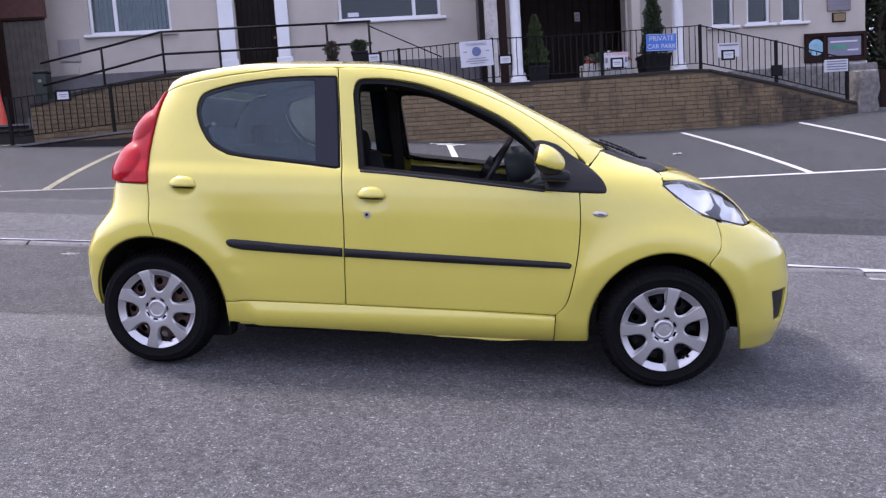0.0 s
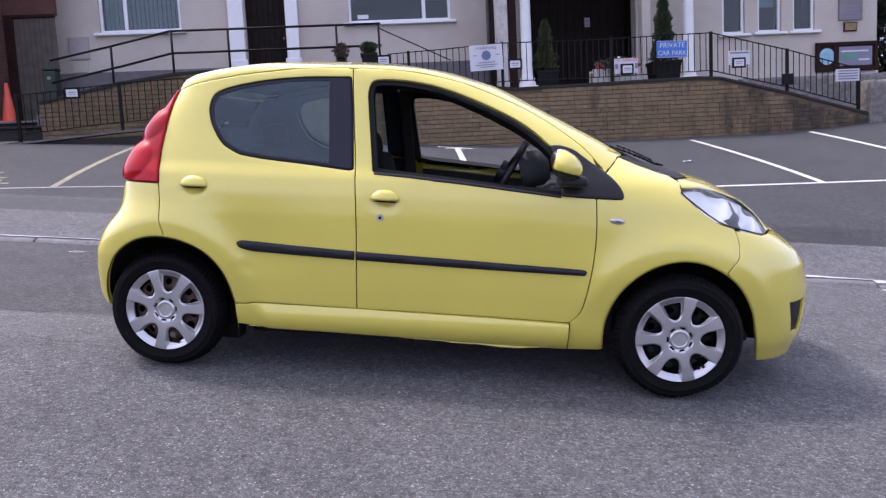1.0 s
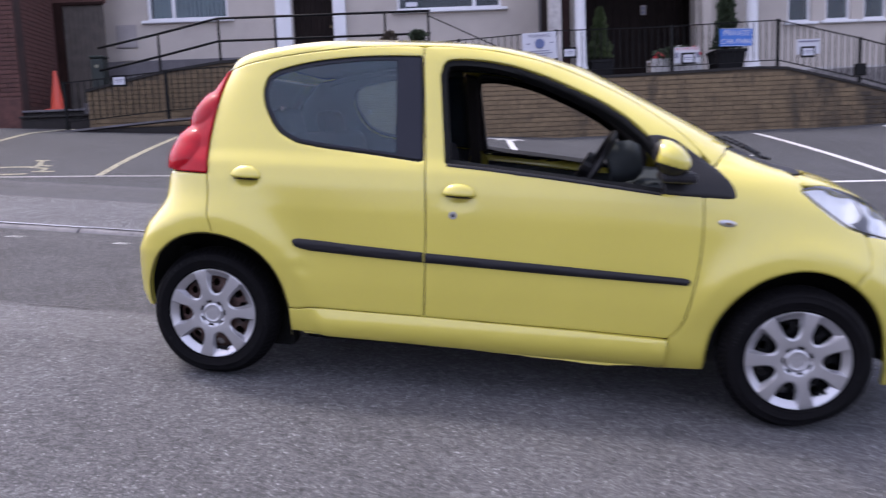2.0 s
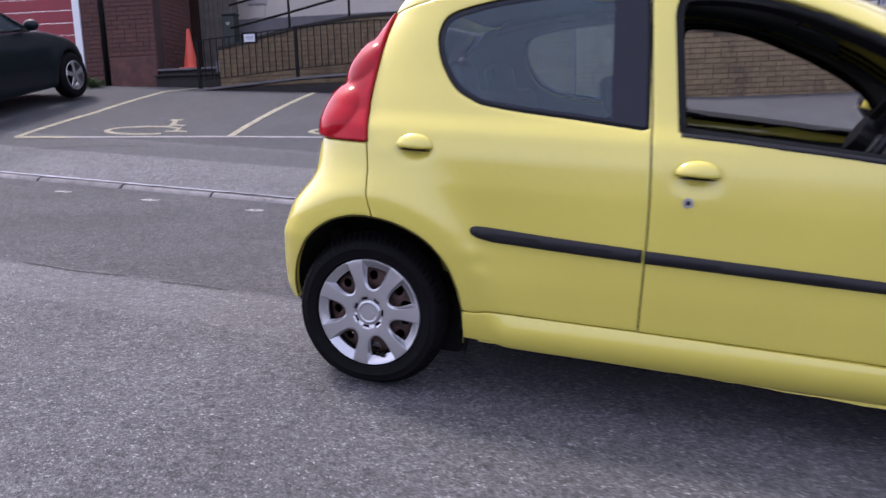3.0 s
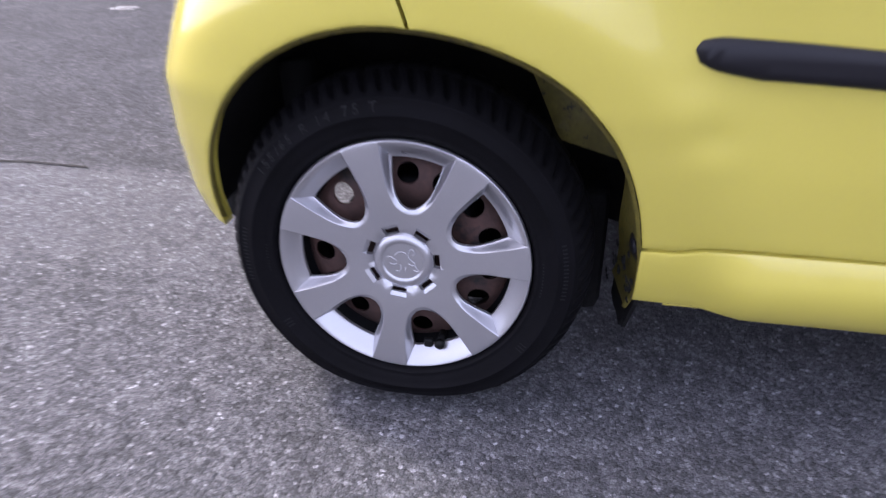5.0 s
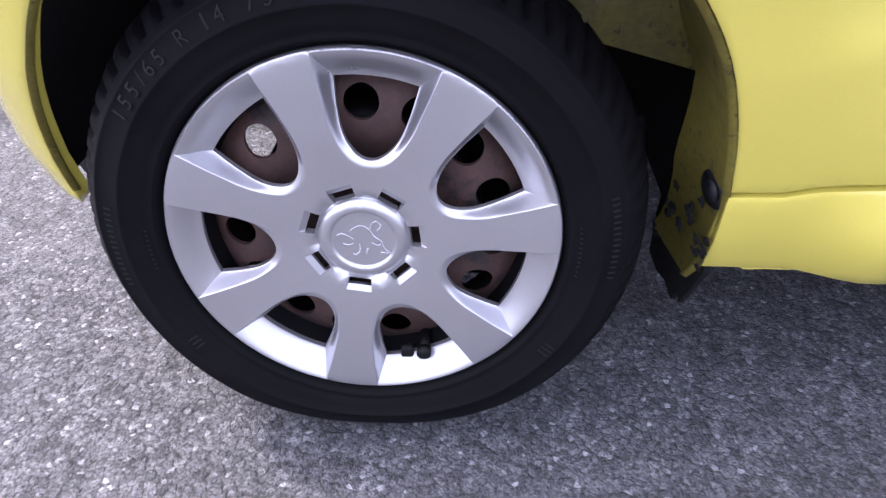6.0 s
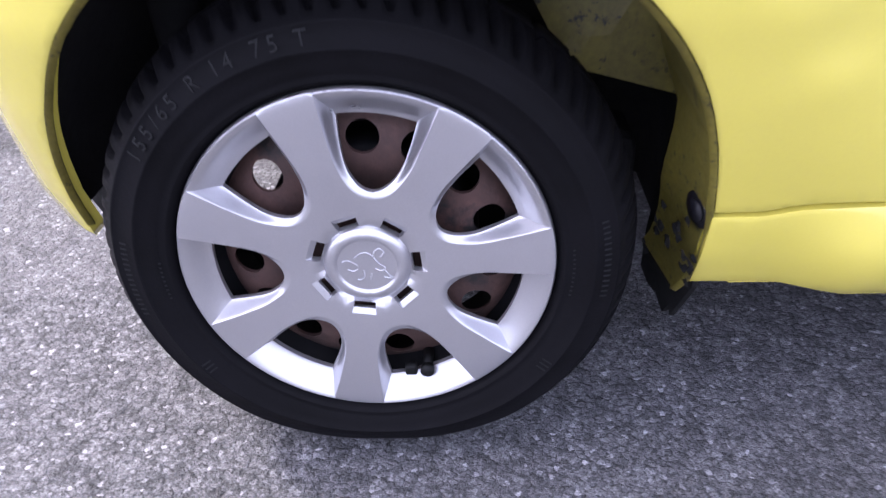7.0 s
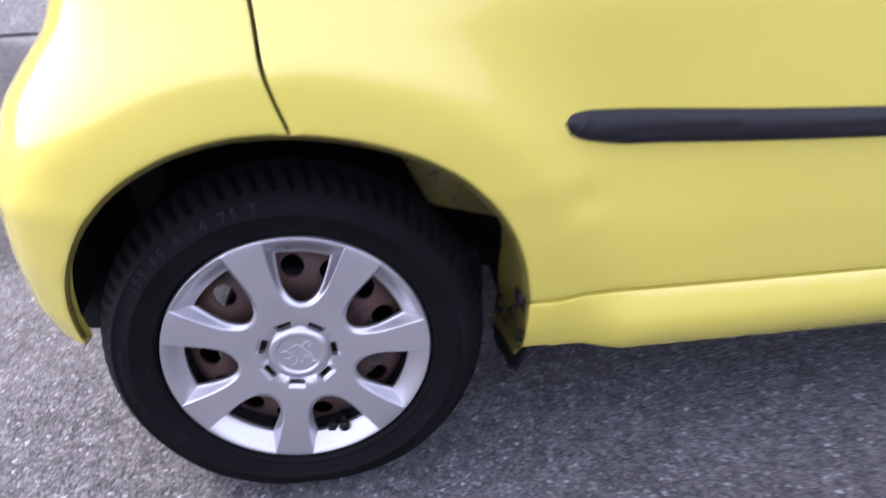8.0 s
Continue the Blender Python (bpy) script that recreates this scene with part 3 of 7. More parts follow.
def wheelchair(x, y):
    """The painted badge of a disabled bay: a wheel, a back and a footrest, lying on the tarmac."""
    ring = [sd(x + 0.44 * math.cos(a), y + 0.20 * math.sin(a) + 0.09 * math.cos(a)) for a in np.linspace(1.25, 5.35, 22)]
    lines = [ring, [sd(x + .12, y + .24), sd(x + .05, y + .42), sd(x - .06, y + .60)], [sd(x - .12, y + .56), sd(x + .02, y + .62)], [sd(x + .02, y + .22), sd(x + .30, y + .18), sd(x + .32, y + .04)], [sd(x + .24, y + .0), sd(x + .48, y + .06)], [sd(x + .06, y + .34), sd(x + .26, y + .31)]]
    return painted("disabled_bay_symbol", M_YLINE, "faded yellow wheelchair symbol painted on a bay", lines, 0.06)


wheelchair(-4.60, 3.90)
wheelchair(-2.36, 4.42)
painted("direction_arrow", M_WLINE, "white direction arrow painted on dark asphalt", [[sd(.90, 6.6), sd(.70, 8.1)], [sd(.36, 8.32), sd(.66, 8.30), sd(.94, 8.15)], [sd(.50, 8.16), sd(.66, 8.14), sd(.82, 8.05)]], 0.09)


def on_road(name, material, label, x0, x1, y0, y1):
    """A thin painted or worn mark lying on the road's plane."""
    bm = bmesh.new()
    k = [bm.verts.new((x, y, .005)) for x, y in ((x0, y0), (x1, y0 + .01), (x1 - .01, y1), (x0 + .012, y1))]
    bm.faces.new(k)
    ob = part(name, bm, material, None)
    ob.matrix_basis = CAR
    return tagged(ob, label, "road marking", kind="structure")


for x in (-3.95, -3.08, -2.11, -4.85, -1.2, 3.6, 4.5):
    on_road("road_mark", M_WLINE, "short worn white paint dash beside the kerb", x - .07, x + .07, 1.905, 1.925)
    on_road("road_mark", M_WLINE, "short worn white paint dash beside the kerb", x - .06, x + .075, 1.947, 1.967)
lt = thing("litter", Matrix.Translation((3.98, 6.59, park_z(3.98, 6.59) + .006)), "scrap of white paper lying on the car park", "litter")
part("paper_scrap", ([(-.06, -.03, 0), (.01, -.05, .012), (.07, -.02, .004), (.05, .04, .02), (-.02, .05, .006), (-.05, .03, .014)], [(0, 1, 5), (1, 4, 5), (1, 2, 3), (1, 3, 4)]), M_SIGNWHITE, lt)
painted("tar_joint", M_COPING, "dark cracked joint in the pavement", [[sd(-3.2, 2.50), sd(-2.9, 2.52), sd(-2.7, 2.53)], [sd(-2.15, 2.55), sd(-1.6, 2.54)]], 0.006)
painted("tar_joint", M_COPING, "dark cracked joint in the tarmac", [[sd(-5.3, 2.9), sd(-4.6, 3.2), sd(-4.0, 3.3)]], 0.012)
for crack in ([(-2.4, .05), (-2.0, .02), (-1.72, .05)], [(-1.5, .03), (-1.3, .05), (-1.1, .04)]):
    painted("tar_joint", M_COPING, "dark cracked joint in the road", [[sd(*p) for p in crack]], 0.009, lift=0.003, height=road_z)

# ---- car bodies: a hull of stacked plan outlines, cut into panels ----
def at(table, z):
    return np.interp(z, [a for a, _ in table], [b for _, b in table])


class Hull:
    """A car's skin. At each height the plan is a super-ellipse from tail to nose; sides and ends are tables over height."""

    def __init__(self, width, tail, nose, mid, n_front, n_rear, wheels=(), flare=0.018, dips=(), flare_from=0.12):
        self.width, self.tail, self.nose, self.mids = width, tail, nose, mid
        self.nf, self.nr, self.wheels, self.flare = n_front, n_rear, wheels, flare
        self.dips, self.flare_from = dips, flare_from
        self.bulge_r = np.linspace(0.41, 0.64, 120)
        fall = np.cumsum(np.interp(self.bulge_r, [.42, .435, .452, .475, .505, .545, .59, .63], [0, .5, 1, .95, .7, .35, .08, 0]))
        self.bulge = 1 - fall / fall[-1]
        crisp = np.cumsum(np.interp(self.bulge_r, [.412, .424, .440, .458, .49, .54, .60], [0, .7, 1, .7, .38, .12, 0]))
        self.front_bulge = 1 - crisp / crisp[-1]
        self.arcs = []
        for n in (n_front, n_rear):
            a = np.linspace(0, math.pi / 2, 4001)
            q, p = np.sin(a) ** (2 / n), np.cos(a) ** (2 / n)
            u = np.r_[0, np.cumsum(np.hypot(np.diff(q) * 1.75, np.diff(p) * 0.78))]
            self.arcs.append((q, u, p))
        z = np.linspace(width[0][0], width[-1][0], 3000)
        self.zs, self.vs = z, np.r_[0, np.cumsum(np.hypot(np.diff(z), np.diff(at(width, z))))]

    def mid(self, z):
        return at(self.mids, z)

    def reach(self, front, z):
        return np.where(front, at(self.nose, z) - self.mid(z), self.mid(z) - at(self.tail, z))

    def x(self, q, z):
        return float(self.mid(z) + q * self.reach(q > 0, z))

    def uv(self, x, z):
        front = x > self.mid(z)
        q = min(abs(x - self.mid(z)) / float(self.reach(front, z)), 1.0)
        q = 1.0 if q > 0.997 else q
        qs, us, _ = self.arcs[0 if front else 1]
        return (float(np.interp(q, qs, us)) * (1 if front else -1), float(np.interp(z, self.zs, self.vs)))

    def point(self, u, v):
        """Places, and their x and z, for arrays of u and v."""
        u, v = np.asarray(u, float), np.asarray(v, float)
        z = np.interp(v, self.vs, self.zs)
        front = u > 0
        q, p = np.zeros_like(u), np.zeros_like(u)
        for k, sel in ((0, front), (1, ~front)):
            qs, us, ps = self.arcs[k]
            q[sel], p[sel] = np.interp(abs(u[sel]), us, qs), np.interp(abs(u[sel]), us, ps)
        x = self.mid(z) + np.where(front, q, -q) * self.reach(front, z)
        b = np.zeros_like(x)
        for cx, cz in self.wheels:
            r = np.hypot(x - cx, z - cz)
            b = np.maximum(b, np.interp(r, self.bulge_r, self.front_bulge if cx > 1 else self.bulge) * np.interp(r, [0.33, 0.42], [0.94, 1.0]) * np.clip((z - self.flare_from) / 0.2, 0, 1))
        y = -(at(self.width, z) * p + self.flare * b * np.clip(p * 1.4, 0, 1))
        for dx, dz, sx, sz, by in self.dips:
            y = y + by * np.exp(-(((x - dx) / sx) ** 2) - ((z - dz) / sz) ** 2)
        return np.stack([x, y, z], -1)

    def normal(self, u, v, e=0.004):
        du = self.point(np.asarray(u) + e, v) - self.point(np.asarray(u) - e, v)
        dv = self.point(u, np.asarray(v) + e) - self.point(u, np.asarray(v) - e)
        n = np.cross(du, dv)
        ln = np.linalg.norm(n, axis=-1, keepdims=True)
        n = np.where(ln > 1e-9, n / np.maximum(ln, 1e-9), (0, 0, 1.0))
        return n

    def on(self, x, z, out=0.0):
        """The place on the near side at x and z, and the outward normal."""
        u, v = self.uv(x, z)
        p, n = self.point(np.array([u]), np.array([v]))[0], self.normal(np.array([u]), np.array([v]))[0]
        return Vector(p + n * out), Vector(n)

    def panel(self, outer, holes=(), step=0.03, lift=None, thick=0.012, edge=0.25, ring=0.005, both=False, side=-1):
        """A panel cut out of the skin along (x, z) outlines; both: with its mirror image in the same mesh."""
        loops = [[self.uv(x, z) for x, z in dense(list(l), 0.02)] for l in (outer, *holes)]
        v2, tri, edges = sheet(loops[0], loops[1:], step, ring)
        u, v = v2[:, 0], v2[:, 1]
        p, n = self.point(u, v), self.normal(u, v)
        if lift is not None:
            p = p + n * np.broadcast_to(np.asarray(lift(p[:, 0], p[:, 2]) if callable(lift) else lift, float), (len(p),))[:, None]
        into = -n * thick
        if both:
            into[abs(p[:, 1]) < 0.003] = 0
        verts, faces = solid(p, tri, edges, into, edge)
        flip = [(x, -y, z) for x, y, z in verts]
        turned = [f[::-1] for f in faces]
        if both:
            k = len(verts)
            return verts + flip, faces + [tuple(i + k for i in f) for f in turned]
        return (verts, faces) if side < 0 else (flip, turned)


def arc(cx, cz, r, a0, a1, n=26):
    return [(cx + r * math.cos(radians(a)), cz + r * math.sin(radians(a))) for a in np.linspace(a0, a1, n)]


# ---- the yellow hatchback ----
TAIL = [(.12, -.345), (.25, -.392), (.28, -.405), (.33, -.416), (.42, -.409), (.46, -.403), (.535, -.393), (.61, -.366), (.64, -.352), (.68, -.318), (.725, -.28), (.76, -.264), (.84, -.254), (.872, -.246), (1.0, -.2), (1.1, -.145), (1.2, -.075), (1.288, -.012), (1.315, -.002), (1.347, .024), (1.375, .092), (1.404, .257), (1.435, .445), (1.469, .66)]
NOSE = [(.12, 2.985), (.138, 2.995), (.237, 3.016), (.354, 3.028), (.467, 3.020), (.577, 2.994), (.644, 2.944), (.695, 2.873), (.747, 2.795), (.812, 2.731), (.871, 2.647), (.939, 2.511), (.975, 2.376), (.993, 2.267), (1.057, 2.128), (1.128, 1.987), (1.234, 1.761), (1.346, 1.523), (1.404, 1.31), (1.446, 1.06), (1.469, .83)]
MID = [(0, 1.2), (1.1, 1.2), (1.469, .745)]
WIDTH = [(.12, .665), (.18, .705), (.22, .734), (.27, .755), (.33, .770), (.45, .790), (.60, .804), (.75, .810), (.85, .804), (.92, .787), (.97, .760), (1.1, .722), (1.25, .682), (1.36, .648), (1.40, .630), (1.42, .592), (1.437, .48), (1.451, .36), (1.462, .2), (1.469, 0.0)]
RW, FW = (0.0, 0.272), (2.338, 0.272)


def arch_r(cx, a):
    """The wheel arch's radius by angle: fuller ahead of the rear wheel, taller than wide over the front one."""
    if cx > 1:
        return float(np.interp(a, [-21, -14, -8, 3, 14, 26, 40, 57, 75, 90, 120, 150, 170, 190, 197], [.440, .408, .385, .362, .353, .347, .346, .347, .350, .351, .344, .333, .327, .328, .335]))
    return float(np.interp(a, [12, 18, 25, 34, 43, 50, 60, 70, 77, 85, 96, 107, 120, 131, 143, 150, 160, 178], [.3435, .3470, .3525, .3610, .3665, .3695, .3680, .3645, .3622, .3610, .3605, .3572, .3500, .3415, .3315, .3275, .3235, .3150]))


def arch(w, a0, a1, n=26, less=0.0):
    return [(w[0] + (arch_r(w[0], a) - less) * math.cos(radians(a)), w[1] + (arch_r(w[0], a) - less) * math.sin(radians(a))) for a in np.linspace(a0, a1, n)]


hull = Hull(WIDTH, TAIL, NOSE, MID, 4, 10, wheels=(RW, FW), flare=0.032, dips=((.40, .56, .17, .15, .013),), flare_from=0.33)
Q = lambda q, z: (hull.x(q, z), z)
QL = lambda q, a, b: [Q(q, z) for z in np.linspace(a, b, 70)]

SEAM = rounded([(.03, 1.29), (.15, 1.324), (.32, 1.358), (.46, 1.379), (.64, 1.399), (.85, 1.406), (1.0, 1.403), (1.16, 1.389), (1.34, 1.353), (1.49, 1.301), (1.62, 1.248), (1.75, 1.178), (1.87, 1.098), (1.93, 1.045)], closed=False)
seam_to = lambda a, b: [p for p in SEAM if a <= p[0] <= b]
low = lambda pts, dz: [(x, z - dz) for x, z in pts]
PILLAR = rounded([(.849, 1.4), (.879, 1.1), (.893, .956), (.908, .70), (.907, .333)], closed=False)
shift = lambda pts, dx: [(x + dx, z) for x, z in pts]
DOOR_FRONT = rounded([(1.945, .87), (1.953, .734), (1.949, .609), (1.928, .457), (1.905, .364), (1.863, .316)], closed=False)
LAMP_EDGE = rounded([(.026, 1.284), (.006, 1.2), (-.008, 1.082), (-.014, .979), (-.003, .878)], closed=False)
TAIL_GAP = rounded([(-.003, .874), (.010, .776), (.016, .700), (.036, .631)], closed=False)
A_END = math.degrees(math.atan2(.327 - RW[1], .3375))
REAR_WINDOW = rounded([(.36, 1.011), (.285, 1.050), (.232, 1.118), (.207, 1.182), (.206, 1.232), (.232, 1.279), (.323, 1.312), (.456, 1.339), (.64, 1.359), (.842, 1.364)], closed=False) + rounded([(.848, 1.355), (.865, 1.2), (.884, .962)], closed=False) + rounded([(.87, .957), (.666, .977), (.481, .993), (.375, 1.0075)], closed=False)
REAR_WINDOW = offset(REAR_WINDOW, -.004)
FRONT_WINDOW = rounded([(.927, 1.289), (.937, 1.338), (.98, 1.358), (1.109, 1.355), (1.264, 1.327), (1.444, 1.265), (1.623, 1.181), (1.74, 1.092), (1.815, 1.0)], closed=False) + [(1.835, .878)] + rounded([(1.82, .876), (1.633, .895), (1.384, .92), (1.131, .941), (.985, .951)], closed=False) + [(.970, .955)]

HANDLE_R, HANDLE_F = (.166, .868), (1.036, .838)


def door_lift(x, z):
    """Dishes behind the handles, and the small dents ahead of the rear wheel."""
    out = np.zeros_like(x)
    for hx, hz in (HANDLE_R, HANDLE_F):
        out -= 0.019 * np.exp(-(((x - hx) / 0.055) ** 2 + ((z - hz + 0.014) / 0.030) ** 2) ** 2)
    for dx, dz, r, h in ((.402, .505, .030, -.0035), (.405, .468, .024, .0022), (.372, .545, .03, .002), (.44, .45, .05, -.001)):
        out += h * np.exp(-((x - dx) ** 2 + ((z - dz) * 1.5) ** 2) / r**2)
    return out


def sill_lift(x, z):
    t = np.clip((x - .41) / .09, 0, 1)
    return 0.002 + t * t * (3 - 2 * t) * np.interp(z, [.175, .20, .235, .262, .285, .302, .316, .328], [.002, .012, .0215, .0240, .0225, .0165, .0075, 0])


def lamp_lift(x, z):
    a = np.clip(1 - ((x + .165 - .40 * (z - .955)) / .104) ** 2 - ((z - .955) / .092) ** 2, 0, 1) ** 0.75
    b = np.clip(1 - ((x + .094 - .35 * (z - 1.125)) / .086) ** 2 - ((z - 1.125) / .074) ** 2, 0, 1) ** 0.75
    return 0.010 + 0.026 * a + 0.021 * b


car = thing("hatchback_car", CAR, "bright yellow five-door hatchback car parked at the roadside", "car")
BODY = []
BODY.append(("rear_door", [*seam_to(.03, .845), *PILLAR, *rounded([(.907, .333), (.69, .334), (.48, .336), (.42, .334), (.385, .327), (.339, .327)], closed=False), *arch(RW, A_END, 86, 24), *TAIL_GAP[::-1], *LAMP_EDGE[::-1]], [REAR_WINDOW], door_lift))
BODY.append(("front_door", [*seam_to(.853, 1.94), (1.955, .99), (1.945, .90), *DOOR_FRONT, (1.524, .325), (1.137, .33), (.914, .332), *shift(PILLAR, .0050)[::-1]], [FRONT_WINDOW], door_lift))
BODY.append(("sill", [(.338, .322), (.385, .322), (.42, .329), (.48, .331), (.907, .328), (1.137, .325), (1.524, .320), (1.862, .311), (1.862, .180), (1.65, .184), (1.30, .198), (.80, .2145), (.45, .219), (.385, .219), (.338, .221)], [], sill_lift))
BODY.append(("front_wing", [(1.952, .905), (1.964, .985), (1.992, .980), (2.053, 1.045), (2.10, 1.028), (2.17, 1.004), (2.24, .982), (2.29, .965), (2.312, .950), (2.318, .915), *rounded([(2.314, .900), (2.386, .840), (2.474, .781), (2.55, .755), (2.558, .751)], closed=False), *rounded([(2.562, .745), (2.575, .69), (2.566, .631), (2.521, .573)], closed=False), *arch(FW, 57.5, 195.5, 36), (2.0, .180), (1.868, .176), (1.868, .312), *shift(DOOR_FRONT, .0045)[::-1]], [], None))
BODY.append(("rear_bumper", [(-.009, .868), *shift(TAIL_GAP, -.0055), *arch(RW, 87.5, 178, 28), (-.317, .268), Q(-.97, .280), *QL(-1, .280, .868)], [], None))
BODY.append(("front_bumper", [(2.566, .744), (2.581, .69), (2.572, .631), (2.528, .572), *arch(FW, 56, -19.5, 30), Q(.90, .124), Q(.97, .134), *QL(1, .142, .728), Q(.985, .728), (2.742, .724), (2.70, .720), (2.629, .735)], [[(2.852, .420), (2.948, .425), (2.939, .272), (2.892, .268)]], None))
WRAP = ("rear_bumper", "front_bumper")


def even(ob):
    """Shades a pressed panel by its large faces, so that narrow ones at the edges leave no marks."""
    ob.modifiers.new("even_shading", "WEIGHTED_NORMAL").keep_sharp = True


made = {}
for name, outline, holes, lift in BODY:
    for side in ((-1,) if name in WRAP else (-1, 1)):
        made[name, side] = part(name, hull.panel(outline, holes, 0.017 if name.startswith("rear") else 0.026, lift=lift, thick=0.02, edge=0.12, both=name in WRAP, side=side), M_PAINT, car, smooth=True)
        even(made[name, side])
roof = part("roof", hull.panel([*low(SEAM, -.0035), (1.99, .985), (2.05, 1.049), Q(.945, 1.055), Q(.952, 1.13), Q(.955, 1.23), Q(.957, 1.33), Q(.960, 1.37), Q(.985, 1.385), *QL(1, 1.388, 1.469), *QL(-1, 1.469, 1.290), Q(-.97, 1.289), (.020, 1.292)], [], 0.03, both=True, edge=0.15), M_PAINT, car, smooth=True)
even(roof)
bonnet = part("bonnet", hull.panel([(2.3165, .957), (2.3225, .926), (2.413, .925), (2.51, .905), (2.60, .873), (2.643, .857), (2.697, .811), (2.731, .774), (2.744, .735), Q(.99, .733), *QL(1, .733, .960), Q(.975, .960)], [], 0.03, both=True), M_PAINT, car, smooth=True)
even(bonnet)
part("cowl", hull.panel([(2.057, 1.050), (2.104, 1.032), (2.174, 1.008), (2.244, .986), (2.292, .970), (2.315, .963), Q(.975, .966), *QL(1, .966, 1.03), Q(.955, 1.055)], [], 0.03, lift=-.003, both=True), M_TRIM, car, "black plastic scuttle under the windscreen", smooth=True)
screen = part("windscreen", hull.panel([Q(.957, 1.03), Q(.959, 1.13), Q(.962, 1.23), Q(.963, 1.33), Q(.965, 1.365), Q(.988, 1.38), *QL(1, 1.383, 1.015), Q(.96, 1.03)], [], 0.04, lift=-.004, thick=0.005, both=True), M_SCREEN, car, "clear windscreen with a black edge", smooth=True)
screen.visible_shadow = False
for side in (-1, 1):
    part("screen_seal", hull.panel([Q(.946, 1.055), Q(.953, 1.13), Q(.956, 1.23), Q(.958, 1.33), Q(.960, 1.365), Q(.968, 1.365), Q(.966, 1.33), Q(.964, 1.23), Q(.961, 1.13), Q(.956, 1.05)], [], 0.02, lift=.004, side=side, ring=0), M_SEAL, car, "black windscreen rubber", smooth=True)
part("tailgate", hull.panel([*QL(-.983, .872, 1.03), *QL(-1, 1.03, .872)], [], 0.03, both=True), M_PAINT, car, smooth=True)
for side in (-1, 1):
    part("roof_seam", hull.panel([*low(SEAM, -.014), *low(SEAM, .014)[::-1]], [], 0.03, lift=-.014, thick=.004, side=side, ring=0), M_SEAL, car, "dark seam under the roof edge", smooth=True)
rear_screen = part("rear_screen", hull.panel([*QL(-.983, 1.036, 1.28), *QL(-1, 1.285, 1.036)], [], 0.03, both=True, lift=-.004), M_FRIT, car, "dark heated rear window", smooth=True)

